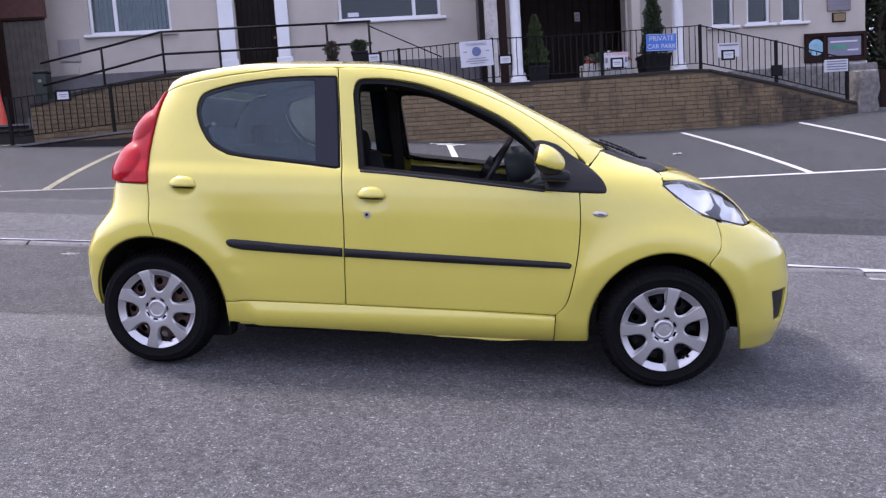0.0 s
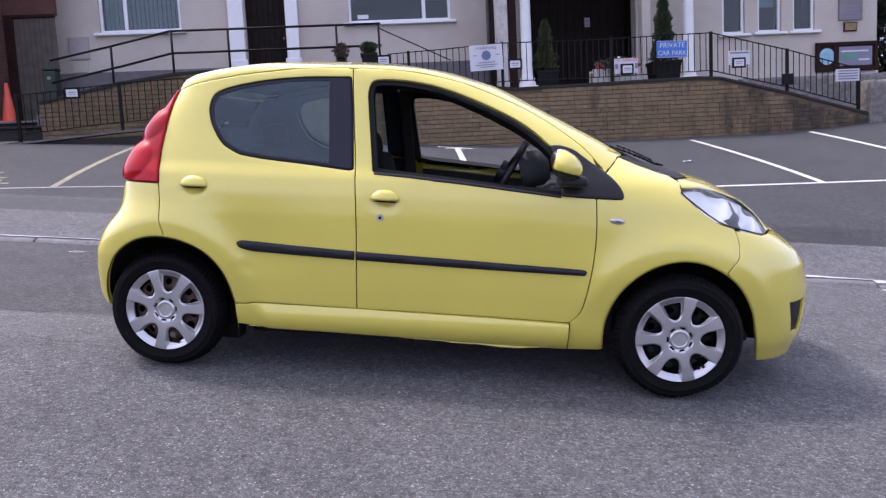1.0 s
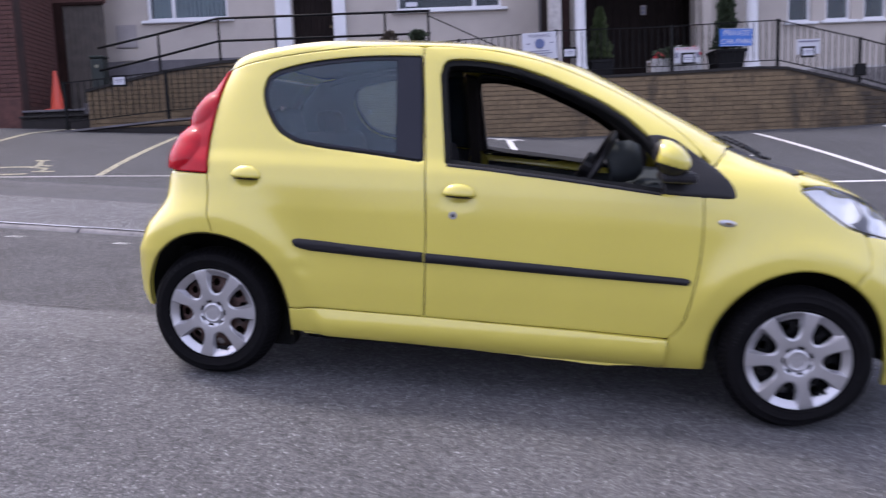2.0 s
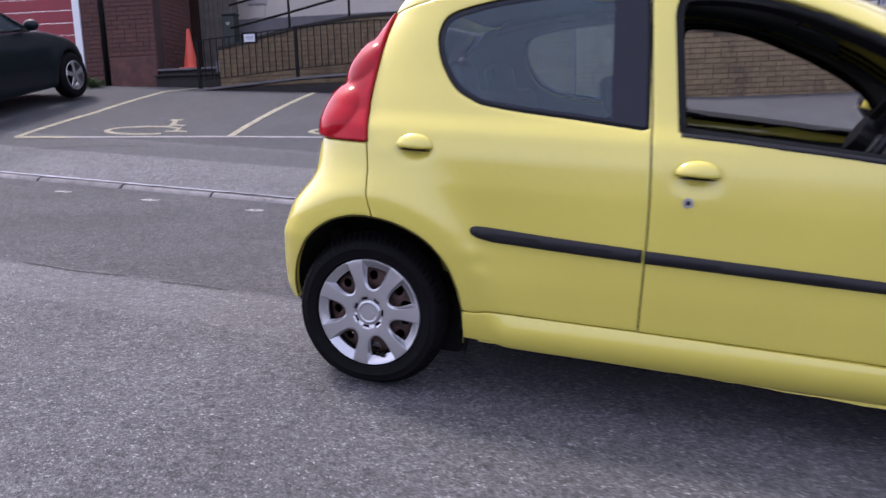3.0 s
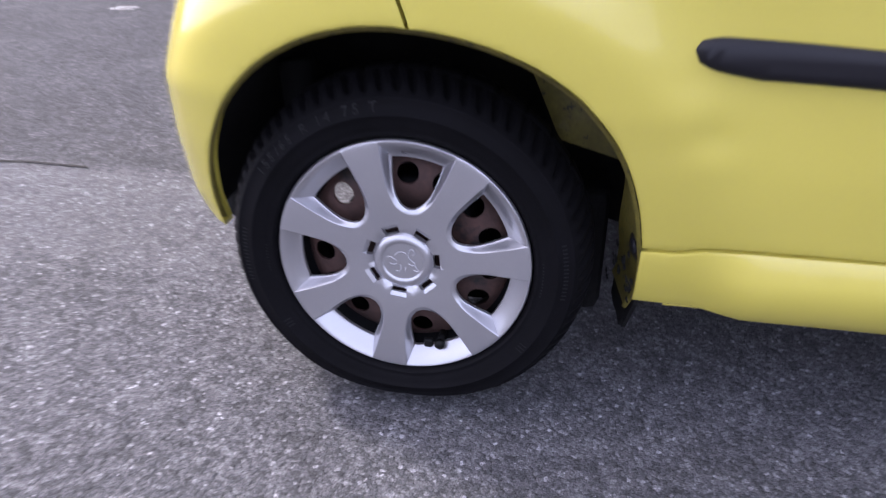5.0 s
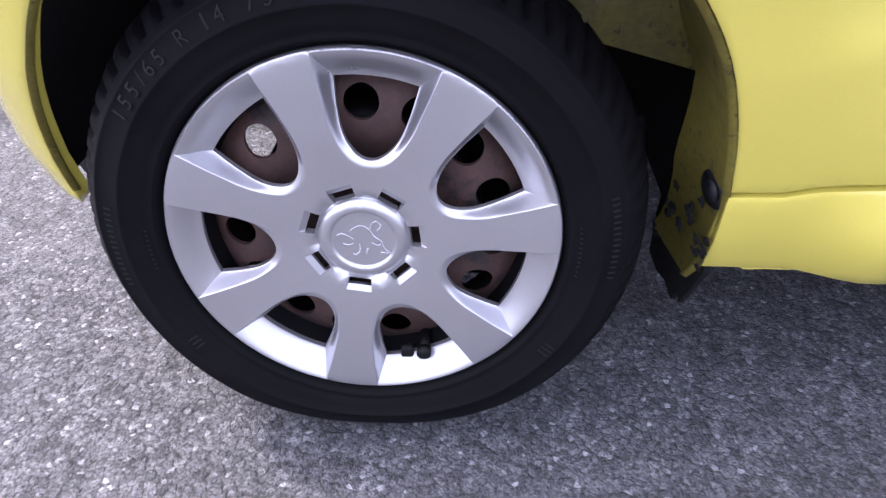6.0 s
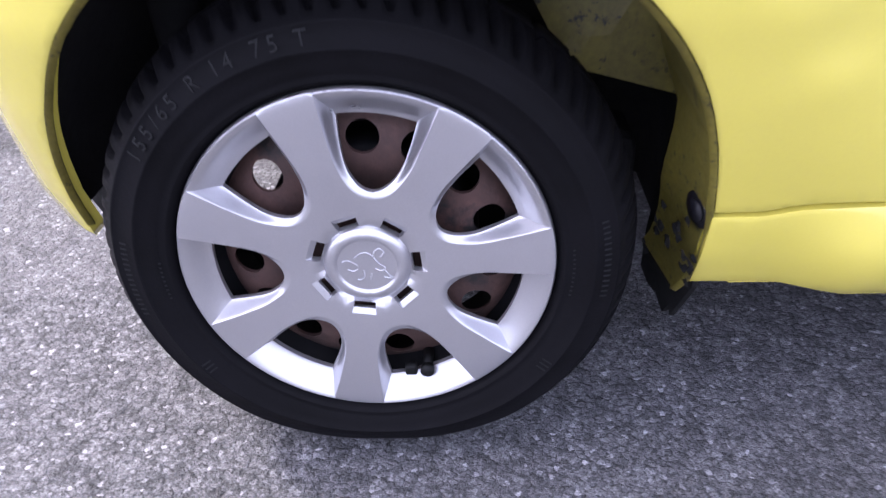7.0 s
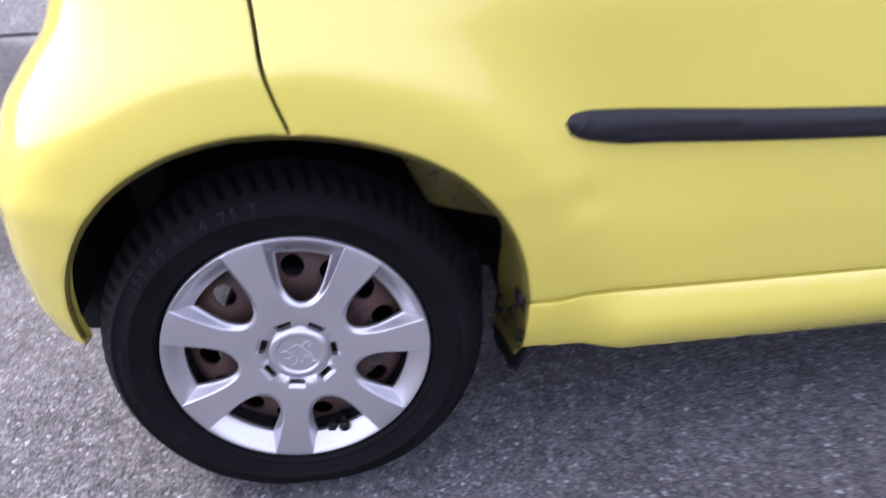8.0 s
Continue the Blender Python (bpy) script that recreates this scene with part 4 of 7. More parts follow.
for side in (-1, 1):
    lamp = part("tail_lamp", hull.panel([(-.011, .8705), *shift(LAMP_EDGE, -.002)[::-1], Q(-.965, 1.28), Q(-.98, 1.2), *QL(-.981, 1.0, .8715)], [], 0.009, lift=lamp_lift, side=side, ring=0.003), M_RED, car, "glossy red tail lamp with two round bulges", smooth=True)
    # front lamp: chrome bowl behind a clear lens
    HL = rounded([(2.321, .903), (2.343, .916), (2.413, .919), (2.506, .899), (2.60, .867), (2.637, .851), (2.690, .806), (2.723, .771), (2.734, .732), (2.70, .726), (2.629, .741), (2.552, .761), (2.478, .788), (2.392, .845)])
    lens = part("headlamp", hull.panel(HL, [], 0.02, lift=.002, thick=.004, side=side, ring=0.004), M_CLEAR, car, "clear headlamp with chrome reflectors", smooth=True)
    lens.visible_shadow = False
    bowls = ((2.640, .788, .052, .034), (2.470, .850, .075, .020))
    part("reflector", hull.panel(offset(HL, .004), [], 0.009, lift=lambda x, z: -.012 - sum(d * np.clip(1 - ((x - a) ** 2 + (z - b) ** 2) / r**2, 0, 1) ** .7 for a, b, r, d in bowls), thick=.01, side=side), M_CHROME, lens, smooth=True)
    part("lamp_rim", hull.panel(HL, [offset(HL, .0022)], 0.02, lift=.003, thick=.01, side=side, ring=0), M_LAMPGREY, lens, "thin grey rim round the lamp", smooth=True)
    part("lamp_divider", hull.panel([(2.556, .872), (2.572, .866), (2.582, .830), (2.604, .800), (2.590, .775), (2.604, .752), (2.586, .754), (2.540, .772), (2.515, .792), (2.548, .800), (2.566, .822)], [], 0.012, lift=-.009, thick=.012, side=side), M_LAMPGREY, lens, "grey web between the lamp bowls", smooth=True)
    part("fog_grille", hull.panel([(2.844, .427), (2.956, .432), (2.947, .265), (2.884, .261)], [], 0.02, lift=-.012, side=side), M_TRIM, made["front_bumper", -1], "black grille insert", smooth=True)

    rear, front = made["rear_door", side], made["front_door", side]
    pane = part("window_glass", hull.panel(offset(REAR_WINDOW, .012), [], 0.03, lift=-.005, thick=.004, side=side, ring=0.004), M_TINT, rear, "tinted pop-out rear window", smooth=True)
    pane.visible_shadow = False
    clear = dense([(min(x, .772 - .07 * (z - 1.0)), z) for x, z in offset(REAR_WINDOW, .020)], .03)
    part("window_border", hull.panel(offset(REAR_WINDOW, .010), [clear], 0.03, lift=-.0015, thick=.003, side=side, ring=0), M_FRIT, rear, "black painted window border", smooth=True)
    p, n = hull.on(.292, 1.14, .003)
    bm = bmesh.new()
    bmesh.ops.create_uvsphere(bm, u_segments=16, v_segments=8, radius=.0085)
    bmesh.ops.translate(bm, vec=(p.x, p.y * -side, p.z), verts=bm.verts)
    part("window_button", bm, M_LAMPGREY, pane, "small dark button on the glass", smooth=True)
    part("window_seal", hull.panel(offset(REAR_WINDOW, -.001), [offset(REAR_WINDOW, .013)], 0.03, lift=-.001, thick=.03, side=side, ring=0), M_SEAL, rear, "black rubber window seal", smooth=True)
    part("window_seal", hull.panel(offset(FRONT_WINDOW, -.001), [offset(FRONT_WINDOW, .022)], 0.03, lift=-.004, thick=.055, side=side, ring=0), M_SEAL, front, "black rubber window channel", smooth=True)
    part("mirror_sail", hull.panel(rounded([(1.742, 1.090), (1.785, 1.092), (1.832, 1.080)], closed=False) + rounded([(1.856, 1.068), (1.919, 1.024), (1.998, .974), (2.047, .925), (2.066, .884), (2.058, .868)], closed=False) + [(2.03, .867), (1.87, .871), (1.80, .877), (1.79, .95), (1.765, 1.04)], [], 0.025, lift=.004, thick=.02, side=side), M_SATIN, front, "black triangular mirror panel", smooth=True)
    part("belt_strip", hull.panel([(.975, .953), (1.131, .945), (1.384, .924), (1.633, .899), (1.80, .880), (1.80, .868), (1.633, .884), (1.384, .908), (1.131, .929), (.975, .939)], [], 0.02, lift=.003, thick=.02, side=side, ring=0.004), M_TRIM, front, "black window sill strip", smooth=True)
    for owner, pts in ((rear, rounded([(.361, .612), (.370, .623), (.392, .6265)], closed=False) + [(.622, .614), (.903, .601), (.902, .561), (.463, .577)] + rounded([(.44, .578), (.390, .588), (.369, .598)], closed=False)),
                       (front, [(.911, .5995), (1.392, .583), (1.90, .564)] + rounded([(1.915, .562), (1.926, .553), (1.917, .537)], closed=False) + [(1.393, .547), (.910, .561)])):
        part("side_moulding", hull.panel(pts, [], 0.012, lift=lambda x, z: .004 + .010 * np.clip((x - .357) / .06, 0, 1) ** .5, thick=.017, edge=0.5, ring=0.007, side=side), M_TRIM, owner, "black rubbing strip", smooth=True)

    def grip(hx, hz, owner):
        p, n = hull.on(hx, hz - .002)
        bm = bmesh.new()
        bmesh.ops.create_uvsphere(bm, u_segments=28, v_segments=14, radius=1.0)
        for v in bm.verts:
            z = v.co.z if v.co.z > 0 else v.co.z * 0.22
            v.co = Vector((v.co.x * .064, v.co.y * .027, z * .043))
        tilt = Matrix.Translation((p.x, p.y + .004, p.z)) @ pose(0, 0, 0, -4, 1.2, 0)
        bmesh.ops.transform(bm, matrix=tilt, verts=bm.verts)
        if side > 0:
            bmesh.ops.scale(bm, vec=(1, -1, 1), verts=bm.verts)
            bmesh.ops.reverse_faces(bm, faces=bm.faces)
        flap = part("door_handle", bm, M_PAINT, owner, "yellow flap door handle", smooth=True)
        # thin black ellipsoid that paints the shadow below the flap
        bm = bmesh.new()
        bmesh.ops.create_uvsphere(bm, u_segments=24, v_segments=10, radius=1.0)
        bmesh.ops.scale(bm, vec=(.054, .014, .0028), verts=bm.verts)
        bmesh.ops.transform(bm, matrix=Matrix.Translation((p.x, (p.y - .002) * -side, p.z - .0105)) @ pose(0, 0, 0, 0, 1.2, 0), verts=bm.verts)
        part("grip_gap", bm, M_SEAL, flap, "dark sliver standing for shade under the handle", smooth=True)

    grip(*HANDLE_R, rear)
    grip(*HANDLE_F, front)
    p, n = hull.on(1.017, .755)
    bm = tube(bmesh.new(), (p.x, side * -p.y + 0.004 * -side, p.z), (p.x, side * (-p.y + .004), p.z), .0150, 20)
    lock = part("lock", bm, M_SILVER, front, "chrome lock barrel")
    part("keyhole", tube(bmesh.new(), (p.x, side * (-p.y), p.z), (p.x, side * (-p.y + .006), p.z), .007, 16), M_SEAL, lock, "dark keyhole")
    p, n = hull.on(2.038, .780)
    bm = bmesh.new()
    bmesh.ops.create_uvsphere(bm, u_segments=24, v_segments=10, radius=1)
    bmesh.ops.scale(bm, vec=(.033, .010, .0135), verts=bm.verts)
    bmesh.ops.transform(bm, matrix=Matrix.Translation((p.x, side * -p.y, p.z)) @ pose(0, 0, 0, 0, 5, 0), verts=bm.verts)
    blink = part("side_repeater", bm, M_SILVER, made["front_wing", side], "clear side repeater lamp", smooth=True)
    bm = bmesh.new()
    bmesh.ops.create_uvsphere(bm, u_segments=20, v_segments=8, radius=1)
    bmesh.ops.scale(bm, vec=(.015, .004, .0045), verts=bm.verts)
    bmesh.ops.transform(bm, matrix=Matrix.Translation((p.x + .003, side * (-p.y + .0085), p.z)) @ pose(0, 0, 0, 0, 5, 0), verts=bm.verts)
    part("repeater_bulb", bm, M_BRONZE, blink, "amber bulb in the repeater", smooth=True)
    # door mirror
    bm = bmesh.new()
    bmesh.ops.create_uvsphere(bm, u_segments=36, v_segments=20, radius=1)
    for v in bm.verts:
        k = 1 - .18 * v.co.x
        v.co = Vector((1.806 + .062 * v.co.x + .018 * -v.co.z * (v.co.x > -2), side * (.875 + .085 * v.co.y), 1.012 + .063 * k * v.co.z))
    if side < 0:
        bmesh.ops.reverse_faces(bm, faces=bm.faces)
    bmesh.ops.recalc_face_normals(bm, faces=bm.faces)
    cap = bm.copy()
    for at_p, way in (((1.8, 0, .990), (.25, 0, 1)), ((1.752, 0, 1), (1, 0, -.2))):
        bmesh.ops.bisect_plane(cap, geom=cap.verts[:] + cap.edges[:] + cap.faces[:], plane_co=at_p, plane_no=Vector(way).normalized(), clear_inner=True)
    bmesh.ops.solidify(cap, geom=cap.faces[:], thickness=-.004)
    mirror = part("door_mirror", bm, M_TRIM, front, "door mirror in a black housing with a yellow cap", smooth=True)
    part("mirror_cap", cap, M_PAINT, mirror, "yellow mirror cap", smooth=True)
    bm = boxed(1.775, .745, .925, 1.90, .90, .968, bevel=.016)
    if side < 0:
        bmesh.ops.scale(bm, vec=(1, -1, 1), verts=bm.verts)
        bmesh.ops.reverse_faces(bm, faces=bm.faces)
    part("mirror_foot", bm, M_TRIM, mirror, "black mirror arm", smooth=False)

    # wheel arches: painted lips, dark housings open below
    for (cx, cz), name in ((RW, "rear_door"), (FW, "front_wing")):
        owner = made[name, side]
        verts, faces, n = [], [], 46
        for i, a in enumerate(np.linspace(-14 if cx < 1 else -19, 177 if cx < 1 else 195, n)):
            r0, c, s = arch_r(cx, a), math.cos(radians(a)), math.sin(radians(a))
            p, _ = hull.on(cx + r0 * c, max(cz + r0 * s, .19 if cx < 1 else .125))
            deep = float(np.interp(a, [-14, 24, 30, 45, 95, 180], [.10, .10, .21, .20, .03, .03])) if cx < 1 else 0.03
            turn_in = float(np.interp(a, [-14, 0, 8, 18, 28, 35], [-.020, -.028, -.030, -.020, -.006, .004])) if cx < 1 else 0.004
            for y, r in ((p.y + .001, r0 - .001), (p.y + .006, r0 - .007), (p.y + .012, r0 - .004), (p.y + deep, r0 + turn_in)):
                verts.append((cx + r * c, y * -side, cz + r * s))
        for i in range(n - 1):
            for k in range(3):
                f = (i * 4 + k, i * 4 + k + 1, i * 4 + k + 5, i * 4 + k + 4)
                faces.append(f if side < 0 else f[::-1])
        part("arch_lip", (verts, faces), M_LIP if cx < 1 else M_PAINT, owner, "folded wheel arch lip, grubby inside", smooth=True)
        verts, faces = [], []
        for i, a in enumerate(np.linspace(-15 if cx < 1 else -6, 176, 40)):
            r0, c, s = arch_r(cx, a), math.cos(radians(a)), math.sin(radians(a))
            p, _ = hull.on(cx + r0 * c, max(cz + r0 * s, .19))
            for y, r in ((-p.y - (.028 if cx > 1 or a > 28 else .10), r0 + .012), (.42, r0 + .012), (.415, .01)):
                verts.append((cx + r * c, y * side, cz + r * s + (.03 if r < .1 else 0)))
        for i in range(39):
            for k in range(2):
                faces.append((i * 3 + k, i * 3 + k + 1, i * 3 + k + 4, i * 3 + k + 3))
        part("wheel_housing", (verts, faces), M_DARK, car, "black wheel housing", smooth=True)
    # the rubber plug ahead of the rear wheel
    plate = [(.215, .410), (.339, .373), *[(r * math.cos(radians(a)), RW[1] + r * math.sin(radians(a))) for a, r in ((24, .366), (35, .370), (48, .370), (62, .365), (74, .357))]]
    v2, tri, loops = sheet(plate, [], .02, .004)
    top = np.stack([v2[:, 0], side * (.590 - .10 * np.clip((np.degrees(np.arctan2(v2[:, 1] - RW[1], v2[:, 0])) - 36) / 36, 0, 1)), v2[:, 1]], -1)
    part("inner_wing", solid(top, tri, loops, np.tile((0, -side * .006, 0), (len(top), 1))), M_LIP, made["rear_door", side], "grubby yellow inner wing, shade in its colour")
    way = Vector((-.95, side * .31, -.1)).normalized()
    at_p = Vector((.334, side * .738, .315))
    bm = tube(bmesh.new(), at_p - way * .012, at_p + way * .003, .020, 20)
    tube(bm, at_p + way * .003, at_p + way * .007, .012, 16)
    part("rubber_plug", bm, M_TRIM, made["rear_door", side], "round black rubber plug", smooth=True)
    flake = random.Random(11)
    for k in range(18):
        z, f = flake.uniform(.222, .300), flake.uniform(0, 1)
        r = .3365 - .030 * f
        c = Vector((math.sqrt(r * r - (z - RW[1]) ** 2), side * (.752 - .085 * f), z)) + way * .003
        across = way.cross(Vector((0, 0, 1))).normalized()
        up = across.cross(way)
        rim = [c + (across * math.cos(b) + up * math.sin(b)) * flake.uniform(.003, .009) for b in np.linspace(0, 2 * math.pi, 9, endpoint=False)]
        part("underseal_flake", ([tuple(c + way * .002), *[tuple(q) for q in rim]], [(0, 1 + i, 1 + (i + 1) % 9) for i in range(9)]), M_DARK, made["rear_door", side], "dark scab of old underseal")
    hang = [(.732, .238), (.736, .214), (.728, .196), (.720, .178), (.708, .152), (.700, .162), (.690, .143), (.664, .150), (.640, .146), (.610, .152), (.600, .20), (.600, .262), (.70, .262)]
    v2, tri, loops = sheet(hang, [], .02, .003)
    top = np.stack([.343 - .14 * np.clip(.736 - v2[:, 0], 0, 1) - .10 * (.24 - v2[:, 1]), side * v2[:, 0], v2[:, 1]], -1)
    part("mud_flap", solid(top, tri, loops, np.tile((.006, 0, 0), (len(top), 1))), M_DARK, car, "torn stub of a black mud flap")
    run = np.linspace(.385, 1.80, 60)
    edge = np.interp(run, [.385, .45, .80, 1.30, 1.65, 1.80], [.2075, .2065, .2045, .185, .173, .190]) + .0012 * np.sin(run * 31) + .0008 * np.sin(run * 83)
    pinch = [(x, y * side, z) for x, low_z in zip(run, edge) for y, z in ((.716, low_z + .03), (.720, low_z), (.717, low_z - .001), (.712, low_z + .03))]
    part("sill_flange", (pinch, [f if side < 0 else f[::-1] for k in range(59) for f in ((4 * k, 4 * k + 1, 4 * k + 5, 4 * k + 4), (4 * k + 1, 4 * k + 2, 4 * k + 6, 4 * k + 5), (4 * k + 2, 4 * k + 3, 4 * k + 7, 4 * k + 6))]), M_PAINT, made["sill", side], "bent seam strip under the sill")

# underside and cabin
part("floor_pan", boxed(.36, -.62, .155, 1.98, .62, .26, bevel=.02), M_DARK, car, "black underbody")
part("floor_pan", boxed(-.30, -.41, .22, .40, .41, .36, bevel=.03), M_DARK, car, "black underbody")
part("floor_pan", boxed(1.94, -.41, .19, 2.85, .41, .45, bevel=.03), M_DARK, car, "black underbody")
part("floor_pan", boxed(2.70, -.42, .20, 2.86, .42, .26, bevel=.02), M_DARK, car, "black underbody")
part("silencer", boxed(-.40, -.57, .197, -.22, .35, .33, bevel=.045), M_DARK, car, "dark exhaust silencer behind the axle", smooth=True)
part("firewall", boxed(2.02, -.70, .26, 2.06, .70, .93, bevel=.01), M_DARK, car, "black bulkhead")
part("boot_floor", boxed(-.20, -.60, .62, .36, .60, .66, bevel=.01), M_CLOTH, car, "dark boot floor")
part("headlining", hull.panel([*low(SEAM, .012)[2:-8], (1.62, 1.20), *QL(.93, 1.30, 1.37), *QL(1, 1.375, 1.45), *QL(-1, 1.45, 1.36), (.10, 1.33)], [], 0.06, lift=-.03, both=True), M_DASH, car, "grey roof lining", smooth=True)
for side in (-1, 1):
    for x0, x1, z in ((.86, .955, 1.35),):
        verts = hull.panel([(.865, 1.385), (.925, 1.375), (.955, .94), (.97, .36), (.875, .36), (.895, .94)], [], 0.05, lift=-.035, thick=.05, side=side, ring=0)
        part("door_pillar", verts, M_PILLAR, car, "black inner door pillar", smooth=True)
    part("quarter_trim", hull.panel([(-.20, .64), (.885, .62), (.885, 1.0), (.845, 1.412), (.60, 1.412), (.30, 1.378), (.01, 1.305), (-.07, 1.2), (-.16, 1.05)], [offset(REAR_WINDOW, .004)], 0.04, lift=-.03, thick=.01, side=side, ring=0), M_DASH, made["rear_door", side], "grey trim round the rear window", smooth=True)
    part("door_frame_trim", hull.panel([(.935, .962), (.905, 1.35), *low(seam_to(.95, 1.86), .022), (1.90, 1.0), (1.90, .885), (1.82, .882), (1.384, .926), (.985, .957)], [offset(FRONT_WINDOW, .010)], 0.04, lift=-.035, thick=.008, side=side, ring=0), M_PILLAR, made["front_door", side], "charcoal inner window frame", smooth=True)
    part("door_inner_top", hull.panel([(.99, .950), (1.384, .920), (1.80, .876), (1.80, .832), (1.384, .872), (1.0, .897)], [], 0.03, lift=-.040, thick=.02, side=side), M_PAINT, made["front_door", side], "bare yellow metal along the top of the door's inside", smooth=True)
    part("door_card", hull.panel([(1.0, .90), (1.80, .84), (1.88, .60), (1.84, .36), (.98, .36)], [], 0.05, lift=-.05, thick=.02, side=side, ring=0), M_DASH, made["front_door", side], "grey inner door panel", smooth=True)
    part("door_card", hull.panel([(.36, .94), (.88, .90), (.88, .38), (.42, .38), (.38, .58)], [], 0.05, lift=-.05, thick=.02, side=side, ring=0), M_DASH, made["rear_door", side], "grey inner door panel", smooth=True)


def soft_box(x0, y0, z0, x1, y1, z1, r, lean=0.0, pivot=None):
    bm = boxed(x0, y0, z0, x1, y1, z1)
    bmesh.ops.bevel(bm, geom=bm.edges[:], offset=r, segments=4, affect="EDGES", profile=0.6)
    if lean:
        pv = Vector(pivot)
        bmesh.ops.transform(bm, matrix=Matrix.Translation(pv) @ pose(0, 0, 0, 0, lean, 0) @ Matrix.Translation(-pv), verts=bm.verts)
    return bm


for y in (-.34, .34):
    part("front_seat", soft_box(.88, y - .24, .42, 1.36, y + .24, .58, .05), M_CLOTH, car, "dark cloth front seat", smooth=True)
    seat = part("seat_back", soft_box(.83, y - .23, .52, .95, y + .23, 1.00, .05, -15, (.89, y, .55)), M_CLOTH, car, "dark cloth seat back", smooth=True)
    part("headrest", soft_box(.835, y - .12, 1.0, .925, y + .12, 1.13, .04, -15, (.89, y, .55)), M_CLOTH, seat, smooth=True)
part("rear_seat", soft_box(.36, -.60, .44, .82, .60, .60, .06), M_CLOTH, car, "dark cloth rear bench", smooth=True)
bench = part("seat_back", soft_box(.24, -.60, .56, .40, .60, 1.04, .06, -14, (.32, 0, .58)), M_CLOTH, car, "dark cloth rear seat back", smooth=True)
for y in (-.33, .33):
    part("headrest", soft_box(.25, y - .13, 1.0, .34, y + .13, 1.16, .045, -14, (.32, y, .58)), M_CLOTH, bench, smooth=True)
dash = part("dashboard", soft_box(1.72, -.68, .62, 2.08, .68, .90, .09), M_DASH, car, "grey plastic dashboard", smooth=True)
pv, pf = lathe([(.001, .004), (.070, .004), (.078, -.004), (.088, 0), (.091, .012), (.086, .10), (.062, .135), (.001, .14)], 36)
pod_m = Matrix.Translation((1.622, -.345, .955)) @ pose(0, 0, 0, 0, 78, 0)
part("instrument_pod", ([tuple(pod_m @ Vector(p)) for p in pv], pf), M_DASH, dash, "round drum-shaped instrument pod", smooth=True)
bm = bmesh.new()
wheel_m = Matrix.Translation((1.555, -.345, .93)) @ pose(0, 0, 0, 0, -62, 0)
ring, N, K = [], 40, 10
for i in range(N):
    a = 2 * math.pi * i / N
    ring.append([bm.verts.new(wheel_m @ Vector(((.175 + .016 * math.cos(b)) * math.cos(a), (.175 + .016 * math.cos(b)) * math.sin(a), .016 * math.sin(b)))) for b in np.linspace(0, 2 * math.pi, K, endpoint=False)])
for i in range(N):
    for k in range(K):
        bm.faces.new((ring[i][k], ring[(i + 1) % N][k], ring[(i + 1) % N][(k + 1) % K], ring[i][(k + 1) % K]))
steering = part("steering_wheel", bm, M_SATIN, car, "black steering wheel", smooth=True)
bm = bmesh.new()
for a in (0, 120, 240):
    tube(bm, wheel_m @ Vector((0, 0, .02)), wheel_m @ Vector((.17 * math.cos(radians(a + 90)), .17 * math.sin(radians(a + 90)), 0)), .014, 8)
tube(bm, wheel_m @ Vector((0, 0, -.0)), wheel_m @ Vector((0, 0, .05)), .06, 20)
part("steering_hub", bm, M_SATIN, steering)
bm = bmesh.new()

def on_screen(y, z, out):
    """A place on the windscreen's outside at a breadth and a height."""
    q = (1 - min(abs(y) / float(at(WIDTH, z)), 1) ** 4) ** 0.25
    return Vector((hull.x(q, z) + out * .5, y, z + out * .85))


for out, z0, z1, y0, y1, r in ((.014, 1.080, 1.006, -.54, -.30, .0055), (.024, 1.074, 1.004, -.50, -.28, .004), (.016, 1.040, .985, -.44, -.16, .007)):
    line = [on_screen(y0 + (y1 - y0) * k, z0 + (z1 - z0) * k, out) for k in np.linspace(0, 1, 9)]
    for a, b in zip(line, line[1:]):
        tube(bm, a, b, r, 8)
part("wipers", bm, M_SATIN, car, "black windscreen wipers", smooth=True)
bm = boxed(1.72, -.06, 1.18, 1.76, .14, 1.26, bevel=.015)
part("interior_mirror", bm, M_SATIN, car, "black interior mirror")

# ---- wheels ----
SPOKE0, SEVENTH = -98.0, 360 / 7
TYRE = [(.189, -.045), (.1915, -.058), (.196, -.0660), (.1985, -.0705), (.2005, -.0712), (.203, -.0700), (.207, -.0722), (.216, -.0752), (.2265, -.0768), (.2275, -.0779), (.2295, -.0779), (.2305, -.0768), (.2405, -.0757), (.2495, -.0718), (.2505, -.0724), (.2520, -.0716), (.2535, -.0690), (.2585, -.0640), (.2640, -.0570), (.2690, -.0480), (.2735, -.0360), (.2765, -.0230), (.2770, -.0215), (.2700, -.0205), (.2700, -.0150), (.2772, -.0140), (.2780, -.0030)]
TYRE = TYRE + [(r, -h) for r, h in TYRE[::-1]]


